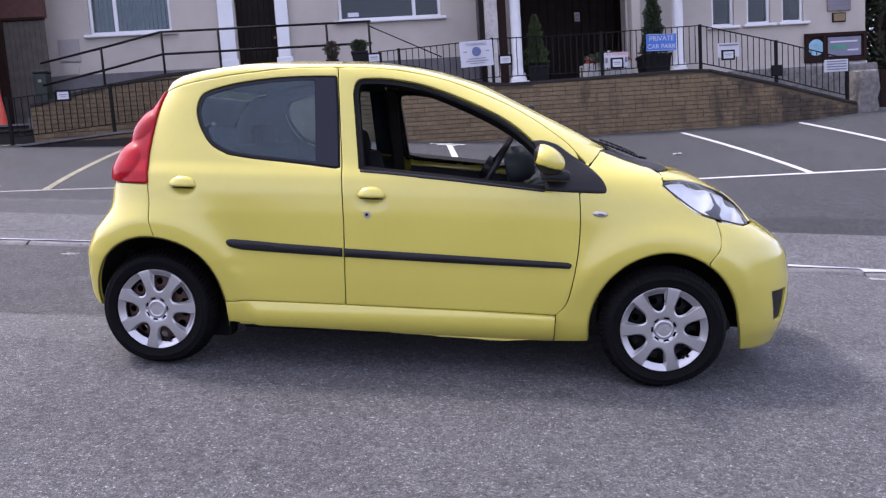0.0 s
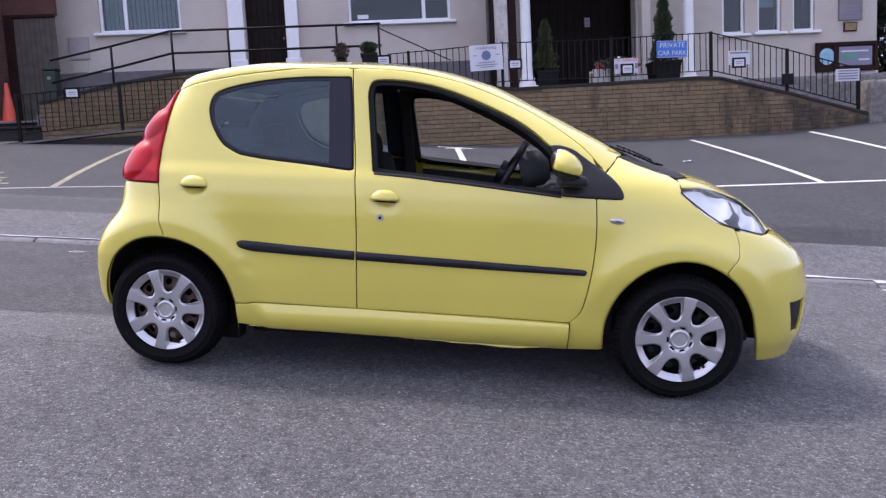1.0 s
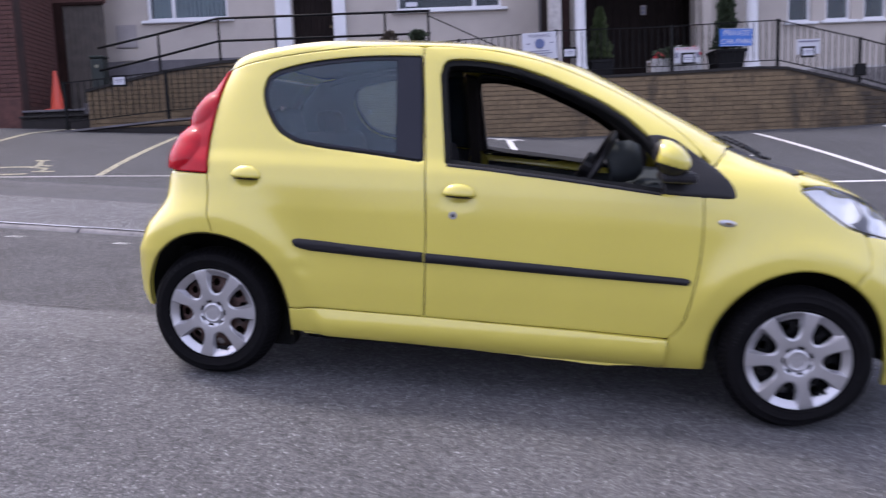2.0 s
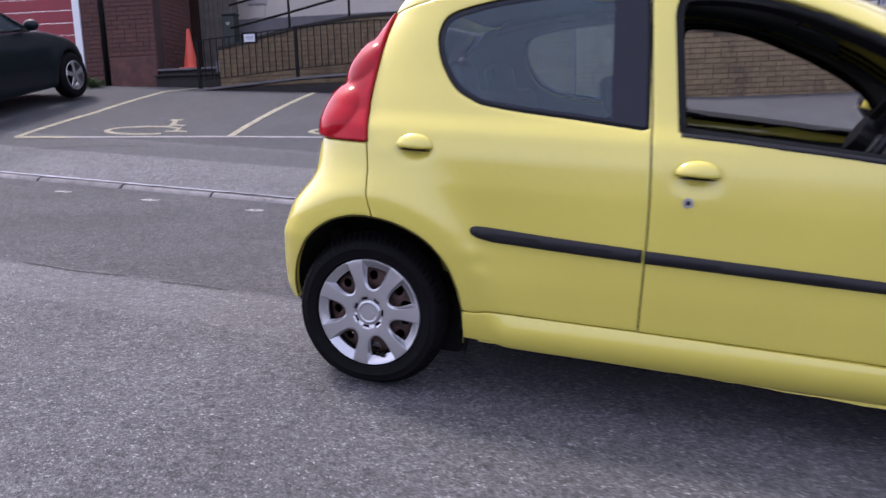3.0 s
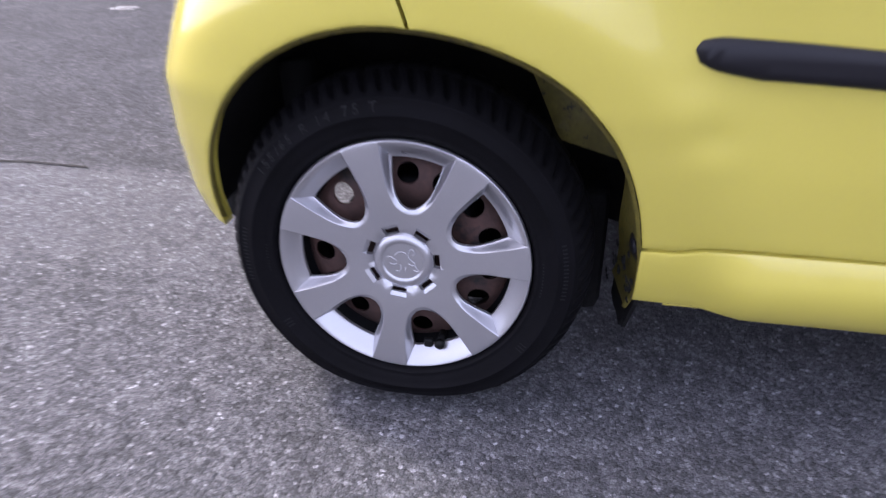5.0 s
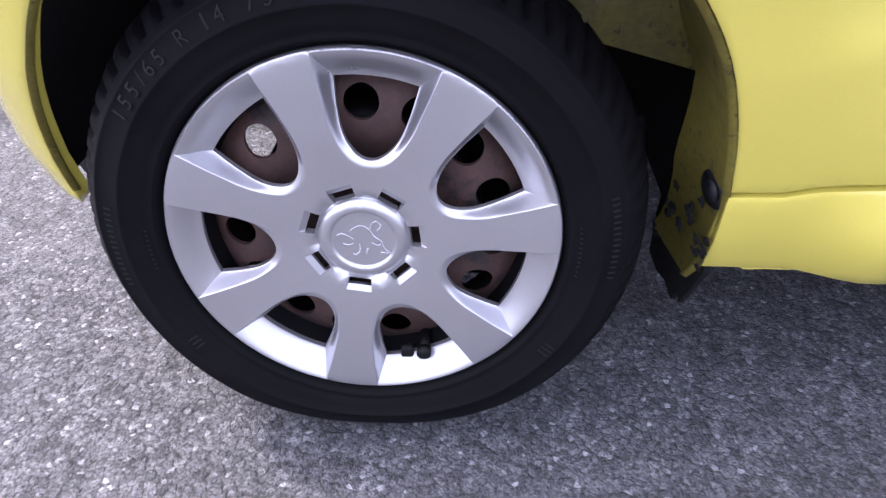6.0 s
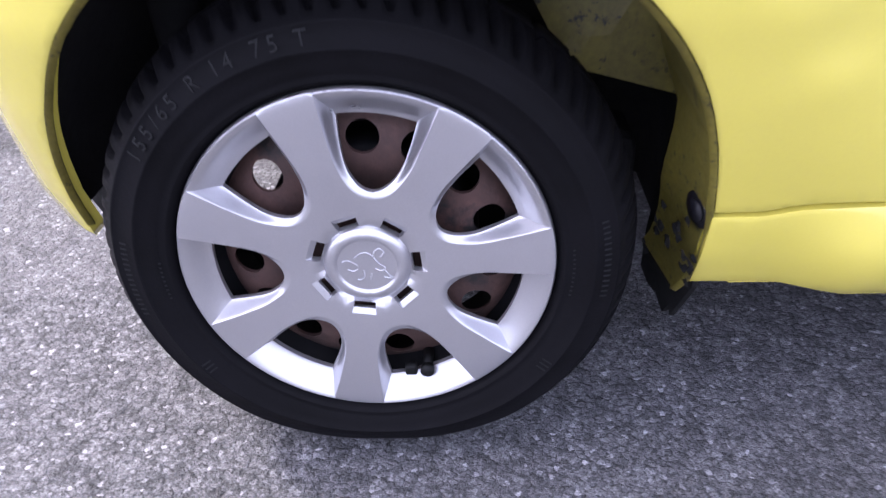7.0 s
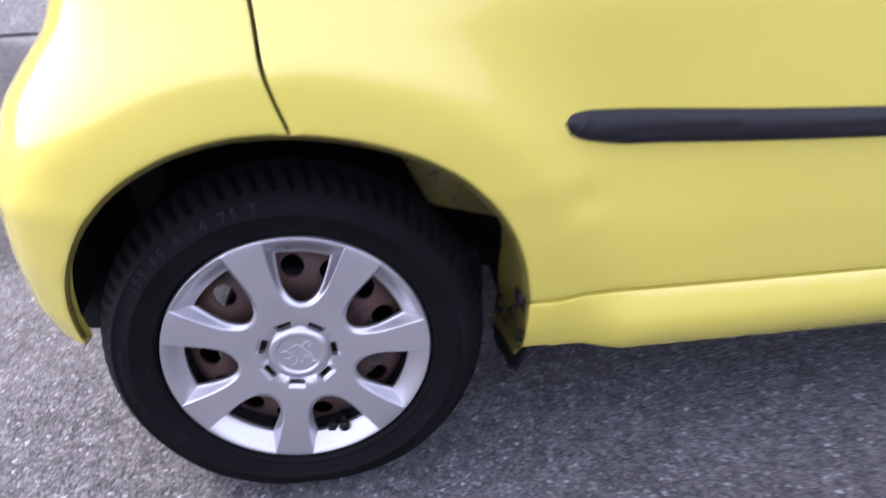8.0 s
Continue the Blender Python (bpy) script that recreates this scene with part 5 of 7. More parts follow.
def tyre_mesh():
    """The tyre: a rounded shoulder cut by slanting grooves, a ribbed sidewall, flattened where it bears on the road."""
    seg, verts, faces = 432, [], []
    n = len(TYRE)
    for i in range(seg):
        for k, (r, h) in enumerate(TYRE):
            a = 2 * math.pi * (i + (abs(h) < .06) * 4 * (.06 - abs(h)) / .06) / seg
            cut = 0.0
            if .2595 < r and abs(h) > .022 and i % 6 < 2:
                cut = .0085 * min(1.0, (r - .2595) / .005)
            elif r > .2715 and i % 12 == 0:
                cut = .005
            x, z = (r - cut) * math.cos(a), (r - cut) * math.sin(a)
            press = max(0.0, 1 - abs(math.atan2(x, -z)) / .62) if z < 0 else 0.0
            z += .0095 * press * min(1.0, max(0.0, (r - .20) / .05))
            verts.append((x, h * (1 + .02 * press * (r < .24)), z))
    for i in range(seg):
        j = (i + 1) % seg
        for k in range(n - 1):
            faces.append((i * n + k, i * n + k + 1, j * n + k + 1, j * n + k))
    return mesh_of("tyre", verts, faces, smooth=True)


def sidewall_figures():
    """Raised figures on the tyre's outer side, each a mesh of its own."""
    out = []
    for ch, a in zip("155/65R1475T", (146, 142.6, 139.2, 136, 133, 129.6, 123, 117, 113.6, 107, 103.4, 97.5)):
        lv, lf = lettering(ch, .0195, .0008)
        t, verts = radians(a), []
        for x, y, z in lv:
            r, b = .240 + y, t - x / .240
            verts.append((r * math.cos(b), -float(np.interp(r, [.2305, .2405, .2495], [.0768, .0757, .0718])) - .0004 - z, r * math.sin(b)))
        out.append(mesh_of("sidewall_figure", verts, lf))
    return out


def sidewall_ribs():
    """Rows of short ribs on the tyre's outer side."""
    verts, faces = [], []
    for a0, n, r0, r1 in ((2, 15, .236, .243), (180, 15, .236, .243), (-2, 11, .206, .2085), (182, 9, .206, .2085), (214, 3, .214, .226), (326, 3, .214, .226)):
        for i in range(n):
            t = radians(a0 - n * .65 + i * 1.5)
            k = len(verts)
            for dt, r in ((-.0045, r0), (.0045, r0), (.0045, r1), (-.0045, r1)):
                verts.append((r * math.cos(t + dt), -float(np.interp(r, [.207, .216, .2265, .2305, .2405, .2495], [.0722, .0752, .0768, .0768, .0757, .0718])) - .0012, r * math.sin(t + dt)))
            faces.append((k, k + 1, k + 2, k + 3))
    return mesh_of("sidewall_ribs", verts, faces)


def turn(pts, a):
    c, s = math.cos(radians(a)), math.sin(radians(a))
    return [(x * c - z * s, x * s + z * c) for x, z in pts]


def pocket(side, corner, bow):
    """One window's outline: a curved side down to the point near the hub and up again, and an arc along the rim."""
    a = rounded([corner, *side, (side[-1][0] - bow, 0), *[(x, -z) for x, z in side[::-1]], (corner[0], -corner[1])], closed=False, steps=8)
    r, t = math.hypot(*corner), math.atan2(corner[1], corner[0])
    return a + [(r * math.cos(b), r * math.sin(b)) for b in np.linspace(-t, t, 26)[1:-1]]


DISH = ([0, .0298, .0308, .0322, .0340, .0362, .0388, .0412, .0430, .0442, .0452, .0465, .0565, .08, .12, .16, .183, .1885, .1900, .1910],
        [-.0625, -.0625, -.0629, -.0644, -.0650, -.0649, -.0642, -.0629, -.0612, -.0594, -.0590, -.0625, -.0648, -.0664, -.0680, -.0682, -.0678, -.0674, -.0662, -.0630])
DEEP = ([.080, .0865, .100, .130, .160], [.0012, .0024, .0060, .0130, .0195])


def cover_mesh():
    """The seven-spoke wheel cover: flat dished spokes that run out to the rim, hollowed windows, vents round the hub."""
    hole = pocket([(.128, .0322), (.106, .0248), (.0915, .0130)], (.1560, .0376), .0050)
    brim = pocket([(.140, .0442), (.110, .0338), (.0862, .0180)], (.1800, .0560), .0074)
    slot = [(.0466, -.0108), (.0553, -.0116), (.0553, .0116), (.0466, .0108)]
    vent = [(.0462, -.0112), (.0610, -.0128), (.0610, .0128), (.0462, .0112)]
    angles = [SPOKE0 + SEVENTH * (k + .5) for k in range(7)]
    brims = [turn(brim, a) for a in angles]
    vents = [turn(vent, SPOKE0 + SEVENTH * k) for k in range(7)]
    circle = lambda r, n: [(r * math.cos(a), r * math.sin(a)) for a in np.linspace(0, 2 * math.pi, n, endpoint=False)]
    fine = [p for r in DISH[0][1:11] for p in circle(r, 96)] + [p for r in (.1885, .1900) for p in circle(r, 220)]
    v, tri, loops = sheet(circle(.1910, 220), brims + vents, .0075, .0012, extra=fine)
    y = np.interp(np.hypot(v[:, 0], v[:, 1]), *DISH)
    p = np.stack([v[:, 0], y, v[:, 1]], -1)
    into = np.zeros_like(p)
    into[:, 1] = .005
    verts, faces = solid(p, tri, [loops[0]], into, 0.08)
    steps = (0.0, .05, .12, .22, .34, .47, .6, .72, .83, .92, .97, 1.0)
    for a in angles:
        first, n = len(verts), len(brim)
        for k in steps:
            for (hx, hz), (bx, bz) in zip(hole, brim):
                (x, z), = turn([(bx + (hx - bx) * k, bz + (hz - bz) * k)], a)
                r = math.hypot(x, z)
                deep = float(np.interp(r, *DEEP))
                verts.append((x, float(np.interp(r, *DISH)) + deep * (.45 * k + .55 * k * k * (3 - 2 * k)), z))
        for (hx, hz) in hole:
            (x, z), = turn([(hx, hz)], a)
            r = math.hypot(x, z)
            verts.append((x, float(np.interp(r, *DISH)) + float(np.interp(r, *DEEP)) + .006, z))
        for k in range(len(steps)):
            for i in range(n):
                i2 = (i + 1) % n
                faces.append((first + k * n + i, first + k * n + i2, first + (k + 1) * n + i2, first + (k + 1) * n + i))
    for k in range(7):
        first = len(verts)
        for outline, deep in ((vent, 0.0), (vent, .0004), (slot, .0034), (slot, .008)):
            for x, z in turn(outline, SPOKE0 + SEVENTH * k):
                verts.append((x, float(np.interp(math.hypot(x, z), *DISH)) + deep, z))
        for q in range(3):
            for i in range(4):
                faces.append((first + q * 4 + i, first + q * 4 + (i + 1) % 4, first + q * 4 + 4 + (i + 1) % 4, first + q * 4 + 4 + i))
    me = mesh_of("wheel_cover", verts, faces, smooth=True)
    bm = bmesh.new()
    bm.from_mesh(me)
    bmesh.ops.remove_doubles(bm, verts=bm.verts, dist=2e-5)
    bmesh.ops.recalc_face_normals(bm, faces=bm.faces)
    for e in bm.edges:
        if len(e.link_faces) == 2 and e.calc_face_angle() > 0.75:
            e.smooth = False
    bm.to_mesh(me)
    bm.free()
    return me


def rim_mesh():
    holes = [[(.1295 * math.cos(a) + .0165 * math.cos(b), .1295 * math.sin(a) + .0165 * math.sin(b)) for b in np.linspace(0, 2 * math.pi, 22, endpoint=False)] for a in np.radians(np.arange(15) * 24 + 16)]
    rim = [(.158 * math.cos(a), .158 * math.sin(a)) for a in np.linspace(0, 2 * math.pi, 80, endpoint=False)]
    v, tri, loops = sheet(rim, holes, .012, .003)
    r = np.hypot(v[:, 0], v[:, 1])
    y = np.interp(r, [0, .07, .085, .105, .125, .145, .158], [-.026, -.026, -.032, -.0375, -.0375, -.030, -.020])
    p = np.stack([v[:, 0], y, v[:, 1]], -1)
    into = np.zeros_like(p)
    into[:, 1] = .005
    verts, faces = solid(p, tri, loops, into)
    return mesh_of("steel_rim", verts, faces, smooth=True)


ME_TYRE, ME_COVER, ME_RIM = tyre_mesh(), cover_mesh(), rim_mesh()
ME_FIGURES, ME_RIBS = sidewall_figures(), sidewall_ribs()
ME_TYRE.materials.append(M_RUBBER)
ME_COVER.materials.append(M_SILVER)
ME_RIM.materials.append(M_RUST)
M_FIGURE = plain("worn sidewall print", (0.0062, 0.0062, 0.0068), 0.7, vary=0.2, bump=0.2, spec=0.25)
for me in (*ME_FIGURES, ME_RIBS):
    me.materials.append(M_FIGURE)


def wheel(cx, side):
    hub = part("wheel", ME_TYRE, M_RUBBER, car, "black road wheel with a silver seven-spoke cover")
    hub.matrix_basis = pose(cx, side * (.727 if cx > 1 else .705), .2745, -.4 if cx > 1 else -1.27, 0, 0 if side < 0 else 180) @ pose(0, 0, 0, 0, -23.4 if cx > 1 else .4, 0)
    for me in ME_FIGURES:
        part("sidewall_figure", me, [], hub)
    tagged(part("sidewall_ribs", ME_RIBS, [], hub), kind="stuff")
    even(part("wheel_cover", ME_COVER, [], hub, "silver seven-spoke plastic cover with a raised hub badge"))
    rim = part("steel_rim", ME_RIM, [], hub, "rusty brown pressed steel rim" if cx < 1 else "black pressed steel rim")
    if cx > 1:
        rim.material_slots[0].link = "OBJECT"
        rim.material_slots[0].material = M_BLACKSTEEL
    part("rim_barrel", lathe([(.157, -.019), (.164, -.032), (.176, -.052), (.183, -.056), (.185, -.0585), (.188, -.0615), (.1915, -.0615), (.193, -.058), (.180, -.045), (.165, .05), (.19, .06)], 64, "y"), M_BLACKSTEEL, hub, "black rim barrel", smooth=True)
    part("brake_drum", lathe([(.001, -.012), (.108, -.012), (.114, -.004), (.114, .04), (.001, .05)], 40, "y"), M_BLACKSTEEL, hub, "black brake drum", smooth=True)
    # added block: hides lit ground so the gap beside the tyre stays dark
    part("trailing_arm", boxed(.02, .10, -.165, .30, .20, .06, bevel=.02), M_DARK, hub, "added dark block filling the gap behind the wheel")
    bm = tube(bmesh.new(), (.054, -.026, -.146), (.0535, -.052, -.1495), .0060, 12)
    tube(bm, (.0535, -.050, -.1495), (.0533, -.0585, -.1503), .0078, 12)
    part("valve", bm, M_SEAL, hub, "black rubber tyre valve", smooth=True)
    part("balance_weight", boxed(.028, -.056, -.158, .042, -.046, -.143, bevel=.003), M_SEAL, hub, "small dark balance weight")
    bm = bmesh.new()
    strokes = ([(-.012, .009), (-.006, .014), (.001, .015), (.007, .010), (.011, .003), (.018, -.003), (.014, -.007), (.008, -.004)], [(.007, .010), (.009, .017), (.014, .020), (.018, .015), (.014, .010)],
               [(-.025, .004), (-.020, .006), (-.014, .003), (-.010, .000)], [(-.020, -.005), (-.015, -.007), (-.010, -.005)], [(-.004, -.006), (-.004, -.014), (-.008, -.018), (-.011, -.017)],
               [(.004, -.010), (.002, -.017)], [(.018, -.006), (.021, -.012), (.025, -.016), (.016, -.015)])
    for line in strokes:
        line = rounded(line, closed=False, steps=4)
        for (x0, z0), (x1, z1) in zip(line, line[1:]):
            tube(bm, (x0, -.0624, z0), (x1, -.0624, z1), .0010, 6)
    part("damper", tube(bmesh.new(), (-.17, .075, -.10), (-.20, .10, .25), .028, 14), M_DARK, hub, "black damper behind the wheel", smooth=True)
    part("hub_badge", bm, M_SILVER, hub, "small raised outline on the hub", smooth=True)
    return hub


for cx in (0.0, 2.34):
    for side in (-1, 1):
        wheel(cx, side)

# ---- the building behind, in its own frame: s along the front, d into it ----
def slab(name, size, material, parent=None, bevel=0.0, label="", smooth=False):
    ob = part(name, boxed(*size, bevel=bevel), material, parent, label, smooth)
    if parent is None:
        ob.matrix_basis = FAC
    return ob


FD = 11.2                                          # the front's depth


def wall_with_holes(name, s0, s1, z0, z1, holes, d0, d1, material, label):
    """A wall from s0 to s1 with openings (s0, s1, z0, z1), as a mesh of blocks butted end to end."""
    bm = bmesh.new()
    cuts = sorted({s0, s1, *(h[0] for h in holes), *(h[1] for h in holes)})
    for a, b in zip(cuts, cuts[1:]):
        here = sorted((h[2], h[3]) for h in holes if h[0] <= a and h[1] >= b)
        z = z0
        for lo, hi in here:
            if lo > z:
                box(bm, a, d0, z, b, d1, lo)
            z = hi
        if z < z1:
            box(bm, a, d0, z, b, d1, z1)
    bmesh.ops.remove_doubles(bm, verts=bm.verts, dist=0.0005)
    ob = part(name, bm, material, None)
    ob.matrix_basis = FAC
    return tagged(ob, label, "wall", kind="structure")


WINDOWS = [(-4.52, -2.95, 3.79, 5.0), (.34, 2.40, 3.81, 5.0), (8.06, 8.54, 3.31, 4.6), (8.82, 9.33, 3.32, 4.6), (9.58, 10.06, 3.32, 4.6)]
DOOR_A, PORCH = (-1.70, -.92, 2.60, 4.85), (4.02, 6.22, 2.16, 4.75)
front = wall_with_holes("wall_front", -5.45, 11.42, 1.3, 7.4, [*WINDOWS, DOOR_A, PORCH], FD, FD + .3, M_RENDER, "cream rendered front of a two-storey building")
for nm, s in (("wall_side", -5.45), ("wall_side", 11.12)):
    tagged(slab(nm, (s, FD + .3, 1.3, s + .3, FD + 8, 7.4), M_RENDER), "cream rendered side of the building", "wall", kind="structure")
tagged(slab("wall_back", (-5.15, FD + 7.7, 1.3, 11.12, FD + 8, 7.4), M_RENDER), "cream rendered back of the building", "wall", kind="structure")
tagged(slab("roof_slab", (-5.7, FD - .25, 7.4, 11.67, FD + 8.25, 7.6), M_ROOF), "plain grey roof over the cream building", "roof", kind="structure")
tagged(slab("floor_inside", (-5.15, FD + .3, 2.0, 11.12, FD + 7.7, 2.1), M_INTERIOR), "dim floor inside the building", "floor", kind="structure")
tagged(slab("plinth", (-5.46, FD - .06, 1.3, -1.98, FD - .002, 3.03), M_PLINTH), "grey painted plinth along the building", "plinth", kind="structure")
tagged(slab("plinth", (-.62, FD - .06, 1.3, 3.2, FD - .002, 2.98), M_PLINTH), "grey painted plinth along the building", "plinth", kind="structure")
tagged(slab("string_course", (7.1, FD - .05, 2.0, 11.43, FD - .002, 2.42), M_STONEWHITE), "whitewashed stone foot of the wall", "wall", kind="structure")


def window(k, s0, s1, z0, z1, bars, blind, label):
    w = thing(f"window_{k}", FAC, label, "window", kind="structure")
    t = .055
    for nm, sz in (("frame_rail", (s0, FD + .05, z0, s1, FD + .12, z0 + t)), ("frame_rail", (s0, FD + .05, z1 - t, s1, FD + .12, z1)), ("frame_stile", (s0, FD + .05, z0 + t, s0 + t, FD + .12, z1 - t)), ("frame_stile", (s1 - t, FD + .05, z0 + t, s1, FD + .12, z1 - t))):
        slab(nm, sz, M_WHITE, w, .008)
    edges = [s0 + t, *bars, s1 - t]
    for b in bars:
        slab("mullion", (b - .035, FD + .05, z0 + t, b + .035, FD + .12, z1 - t), M_WHITE, w, .008)
    for a, b in zip(edges, edges[1:]):
        pane = slab("pane", (a + .005, FD + .08, z0 + t, b - .005, FD + .086, z1 - t), M_PANE, w)
        pane.visible_shadow = False
    slab("sill", (s0 - .1, FD - .09, z0 - .06, s1 + .1, FD + .05, z0 - .002), M_WHITE, w, .012)
    if blind == "slats":
        n = int((s1 - s0) / .09)
        for i in range(n):
            s = s0 + .06 + (s1 - s0 - .12) * (i + .5) / n
            ob = part("blind_slat", boxed(-.036, -.001, z0 + .05, .036, .001, z1 - .05), M_BLIND, w)
            ob.matrix_basis = Matrix.Translation((s, FD + .22, 0)) @ pose(0, 0, 0, 0, 0, 28 + random.uniform(-4, 4))
    elif blind:
        slab("blind", (s0 + .05, FD + .22, z0 + blind, s1 - .05, FD + .225, z1 - .03), M_BLIND, w)
    slab("room_back", (s0 - .2, FD + .9, z0 - .2, s1 + .2, FD + .95, z1 + .2), M_INTERIOR, w)
    return w


window(1, *WINDOWS[0], [-4.02], "slats", "white framed window with pale vertical blinds")
window(2, *WINDOWS[1], [1.86], 0, "wide white framed window with a notice inside")
for k in (2, 3, 4):
    window(k + 1, *WINDOWS[k], [], 0.55 if k == 3 else 0, "narrow white framed window with dark glass")
slab("paper_notice", (.52, FD + .07, 3.90, .74, FD + .074, 3.98), M_SIGNWHITE, bpy.data.objects["window_2"], label="small paper notice on the glass")

# doors
d1 = thing("door_1", FAC, "dark panelled timber door between white pilasters", "door", kind="structure")
n = 7
for i in range(n):
    a = DOOR_A[0] + (DOOR_A[1] - DOOR_A[0]) * i / n
    slab("door_board", (a + .003, FD + .1, DOOR_A[2], a + (DOOR_A[1] - DOOR_A[0]) / n - .003, FD + .15, DOOR_A[3]), M_DOORDARK, d1, .006)
slab("door_back", (DOOR_A[0], FD + .15, DOOR_A[2], DOOR_A[1], FD + .17, DOOR_A[3]), M_DOORDARK, d1)
slab("door_knob", (-.99, FD + .07, 3.55, -.95, FD + .11, 3.60), M_BRONZE, d1, .01)
for a, b in ((-2.02, -1.72), (-.90, -.66)):
    pl = thing("pilaster", FAC, "white painted flat pilaster beside the door", "pilaster", "door pilasters", "structure")
    slab("shaft", (a, FD - .10, 2.3, b, FD - .001, 4.9), M_WHITE, pl, .01)
    slab("base", (a - .04, FD - .13, 2.3, b + .04, FD - .103, 3.16), M_WHITE, pl, .015)

porch = thing("door_2", FAC, "dark double door deep in the porch", "door", kind="structure")
for i in range(12):
    a = PORCH[0] + (PORCH[1] - PORCH[0]) * i / 12
    slab("door_board", (a + .003, FD + .72, PORCH[2], a + (PORCH[1] - PORCH[0]) / 12 - .003, FD + .77, PORCH[3]), M_DOORDARK, porch, .006)
slab("door_back", (PORCH[0], FD + .77, PORCH[2], PORCH[1], FD + .8, PORCH[3]), M_DOORDARK, porch)
# the lining takes the door's dark colour to paint in the porch's shade
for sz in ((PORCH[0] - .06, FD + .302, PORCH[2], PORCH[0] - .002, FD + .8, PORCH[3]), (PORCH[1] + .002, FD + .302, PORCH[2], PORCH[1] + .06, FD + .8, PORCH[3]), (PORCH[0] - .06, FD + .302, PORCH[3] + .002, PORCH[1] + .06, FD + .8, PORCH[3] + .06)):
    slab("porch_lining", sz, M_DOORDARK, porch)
nt = thing("door_notice", FAC, "small white notice with a grey sign on the dark door", "notice")
slab("paper", (5.34, FD + .706, 3.69, 5.45, FD + .712, 3.88), M_METER, nt)
slab("print_bar", (5.36, FD + .702, 3.71, 5.43, FD + .705, 3.76), M_INKGREY, nt)
slab("print_bar", (5.36, FD + .702, 3.79, 5.43, FD + .705, 3.85), M_INKGREY, nt)


def column(s, d, r, z0, z1):
    c = thing("porch_column", FAC, "round white porch column on a square base", "column", "porch columns", "structure")
    v, f = lathe([(r * 1.55, z0), (r * 1.55, z0 + .06), (r * 1.25, z0 + .10), (r * 1.4, z0 + .14), (r * 1.08, z0 + .19), (r, z0 + .26), (r * .9, z1 - .1), (r * 1.2, z1)], 28)
    part("shaft", ([(x + s, y + d, z) for x, y, z in v], f), M_WHITE, c, smooth=True)
    slab("base", (s - r * 1.7, d - r * 1.7, z0 - .1, s + r * 1.7, d + r * 1.7, z0 - .001), M_WHITE, c, .01)


column(3.73, 10.2, .105, 2.31, 4.9)
column(6.92, 10.2, .105, 2.31, 4.9)
tagged(slab("porch_beam", (3.1, 9.95, 4.9, 7.15, FD - .002, 5.3), M_WHITE), "white beam over the porch columns", "beam", kind="structure")
for a, b, m in ((3.16, 3.38, M_STONEWHITE), (5.99, 6.16, M_RENDER)):
    tagged(slab("pilaster", (a, 10.15, 2.2, b, 10.40, 4.898), m, bevel=.01), "pale square porch pier", "pier", "porch piers", "structure")
for a, b in ((3.40, 3.56), (6.44, 6.51)):
    tagged(slab("timber_post", (a, 10.25, 2.2, b, 10.40, 4.898), M_BOARD), "dark brown porch post", "post", "porch posts", "structure")
# shade inside the porch, put into this wall's colour
tagged(slab("porch_side", (3.16, 10.401, 2.2, 3.30, FD - .002, 4.898), M_DOORDARK), "porch side coloured dark to stand for shade", "wall", kind="structure")
bm = tube(bmesh.new(), (3.15, FD - .06, 2.3), (3.15, FD - .06, 7.3), .04, 12)
dp = tagged(part("downpipe", bm, M_PLINTH, None, smooth=True), "grey downpipe on the cream wall", "pipe", kind="structure")
dp.matrix_basis = FAC
mb = thing("meter_box", FAC, "faded lilac-grey meter box on the cream wall", "meter box")
slab("door", (-5.12, FD - .045, 3.31, -4.77, FD - .03, 3.71), M_METER, mb, .004)
slab("case", (-5.14, FD - .03, 3.29, -4.75, FD - .001, 3.73), M_METER, mb, .004)
slab("lower_hatch", (-5.10, FD - .03, 3.05, -4.80, FD - .001, 3.27), M_RENDER, mb, .004)

board = thing("notice_board", FAC, "brown framed notice board with two coloured posters", "notice board")
for sz in ((10.05, FD - .09, 2.45, 11.40, FD - .06, 2.52), (10.05, FD - .09, 2.98, 11.40, FD - .06, 3.05), (10.05, FD - .09, 2.52, 10.12, FD - .06, 2.98), (11.33, FD - .09, 2.52, 11.40, FD - .06, 2.98), (10.44, FD - .09, 2.52, 10.51, FD - .06, 2.98)):
    slab("frame_bar", sz, M_BOARD, board, .006)
slab("backing", (10.05, FD - .06, 2.45, 11.40, FD - .03, 3.05), M_BOARD, board)
v, f = lathe([(0.001, 0), (.17, 0), (.17, .004), (.001, .004)], 24, "y")
part("poster", ([(x + 10.29, FD - .066 + y, z + 2.76) for x, y, z in v], f), M_SKYPRINT, board, "round pale blue poster")
slab("poster", (10.55, FD - .068, 2.56, 11.28, FD - .062, 2.95), M_INKGREY, board, label="grey poster with green and white bands")
slab("poster_band", (10.60, FD - .071, 2.70, 10.95, FD - .0685, 2.78), M_GREEN, board)
slab("poster_band", (10.60, FD - .071, 2.84, 11.20, FD - .0685, 2.87), M_SIGNWHITE, board)
slab("poster_band", (10.98, FD - .071, 2.66, 11.22, FD - .0685, 2.69), M_SIGNWHITE, board)
pq = thing("wall_plaque", FAC, "grey stone plaque fixed to the cream wall", "plaque")
slab("plate", (10.57, FD - .04, 3.50, 11.08, FD - .001, 3.98), M_GREYPLAQUE, pq, .006)
for i in range(4):
    slab("print_bar", (10.63, FD - .043, 3.56 + .07 * i, 11.02, FD - .0405, 3.585 + .07 * i), M_INKGREY, pq)
pq = thing("wall_plaque", FAC, "small bronze plaque under a grey one", "plaque")
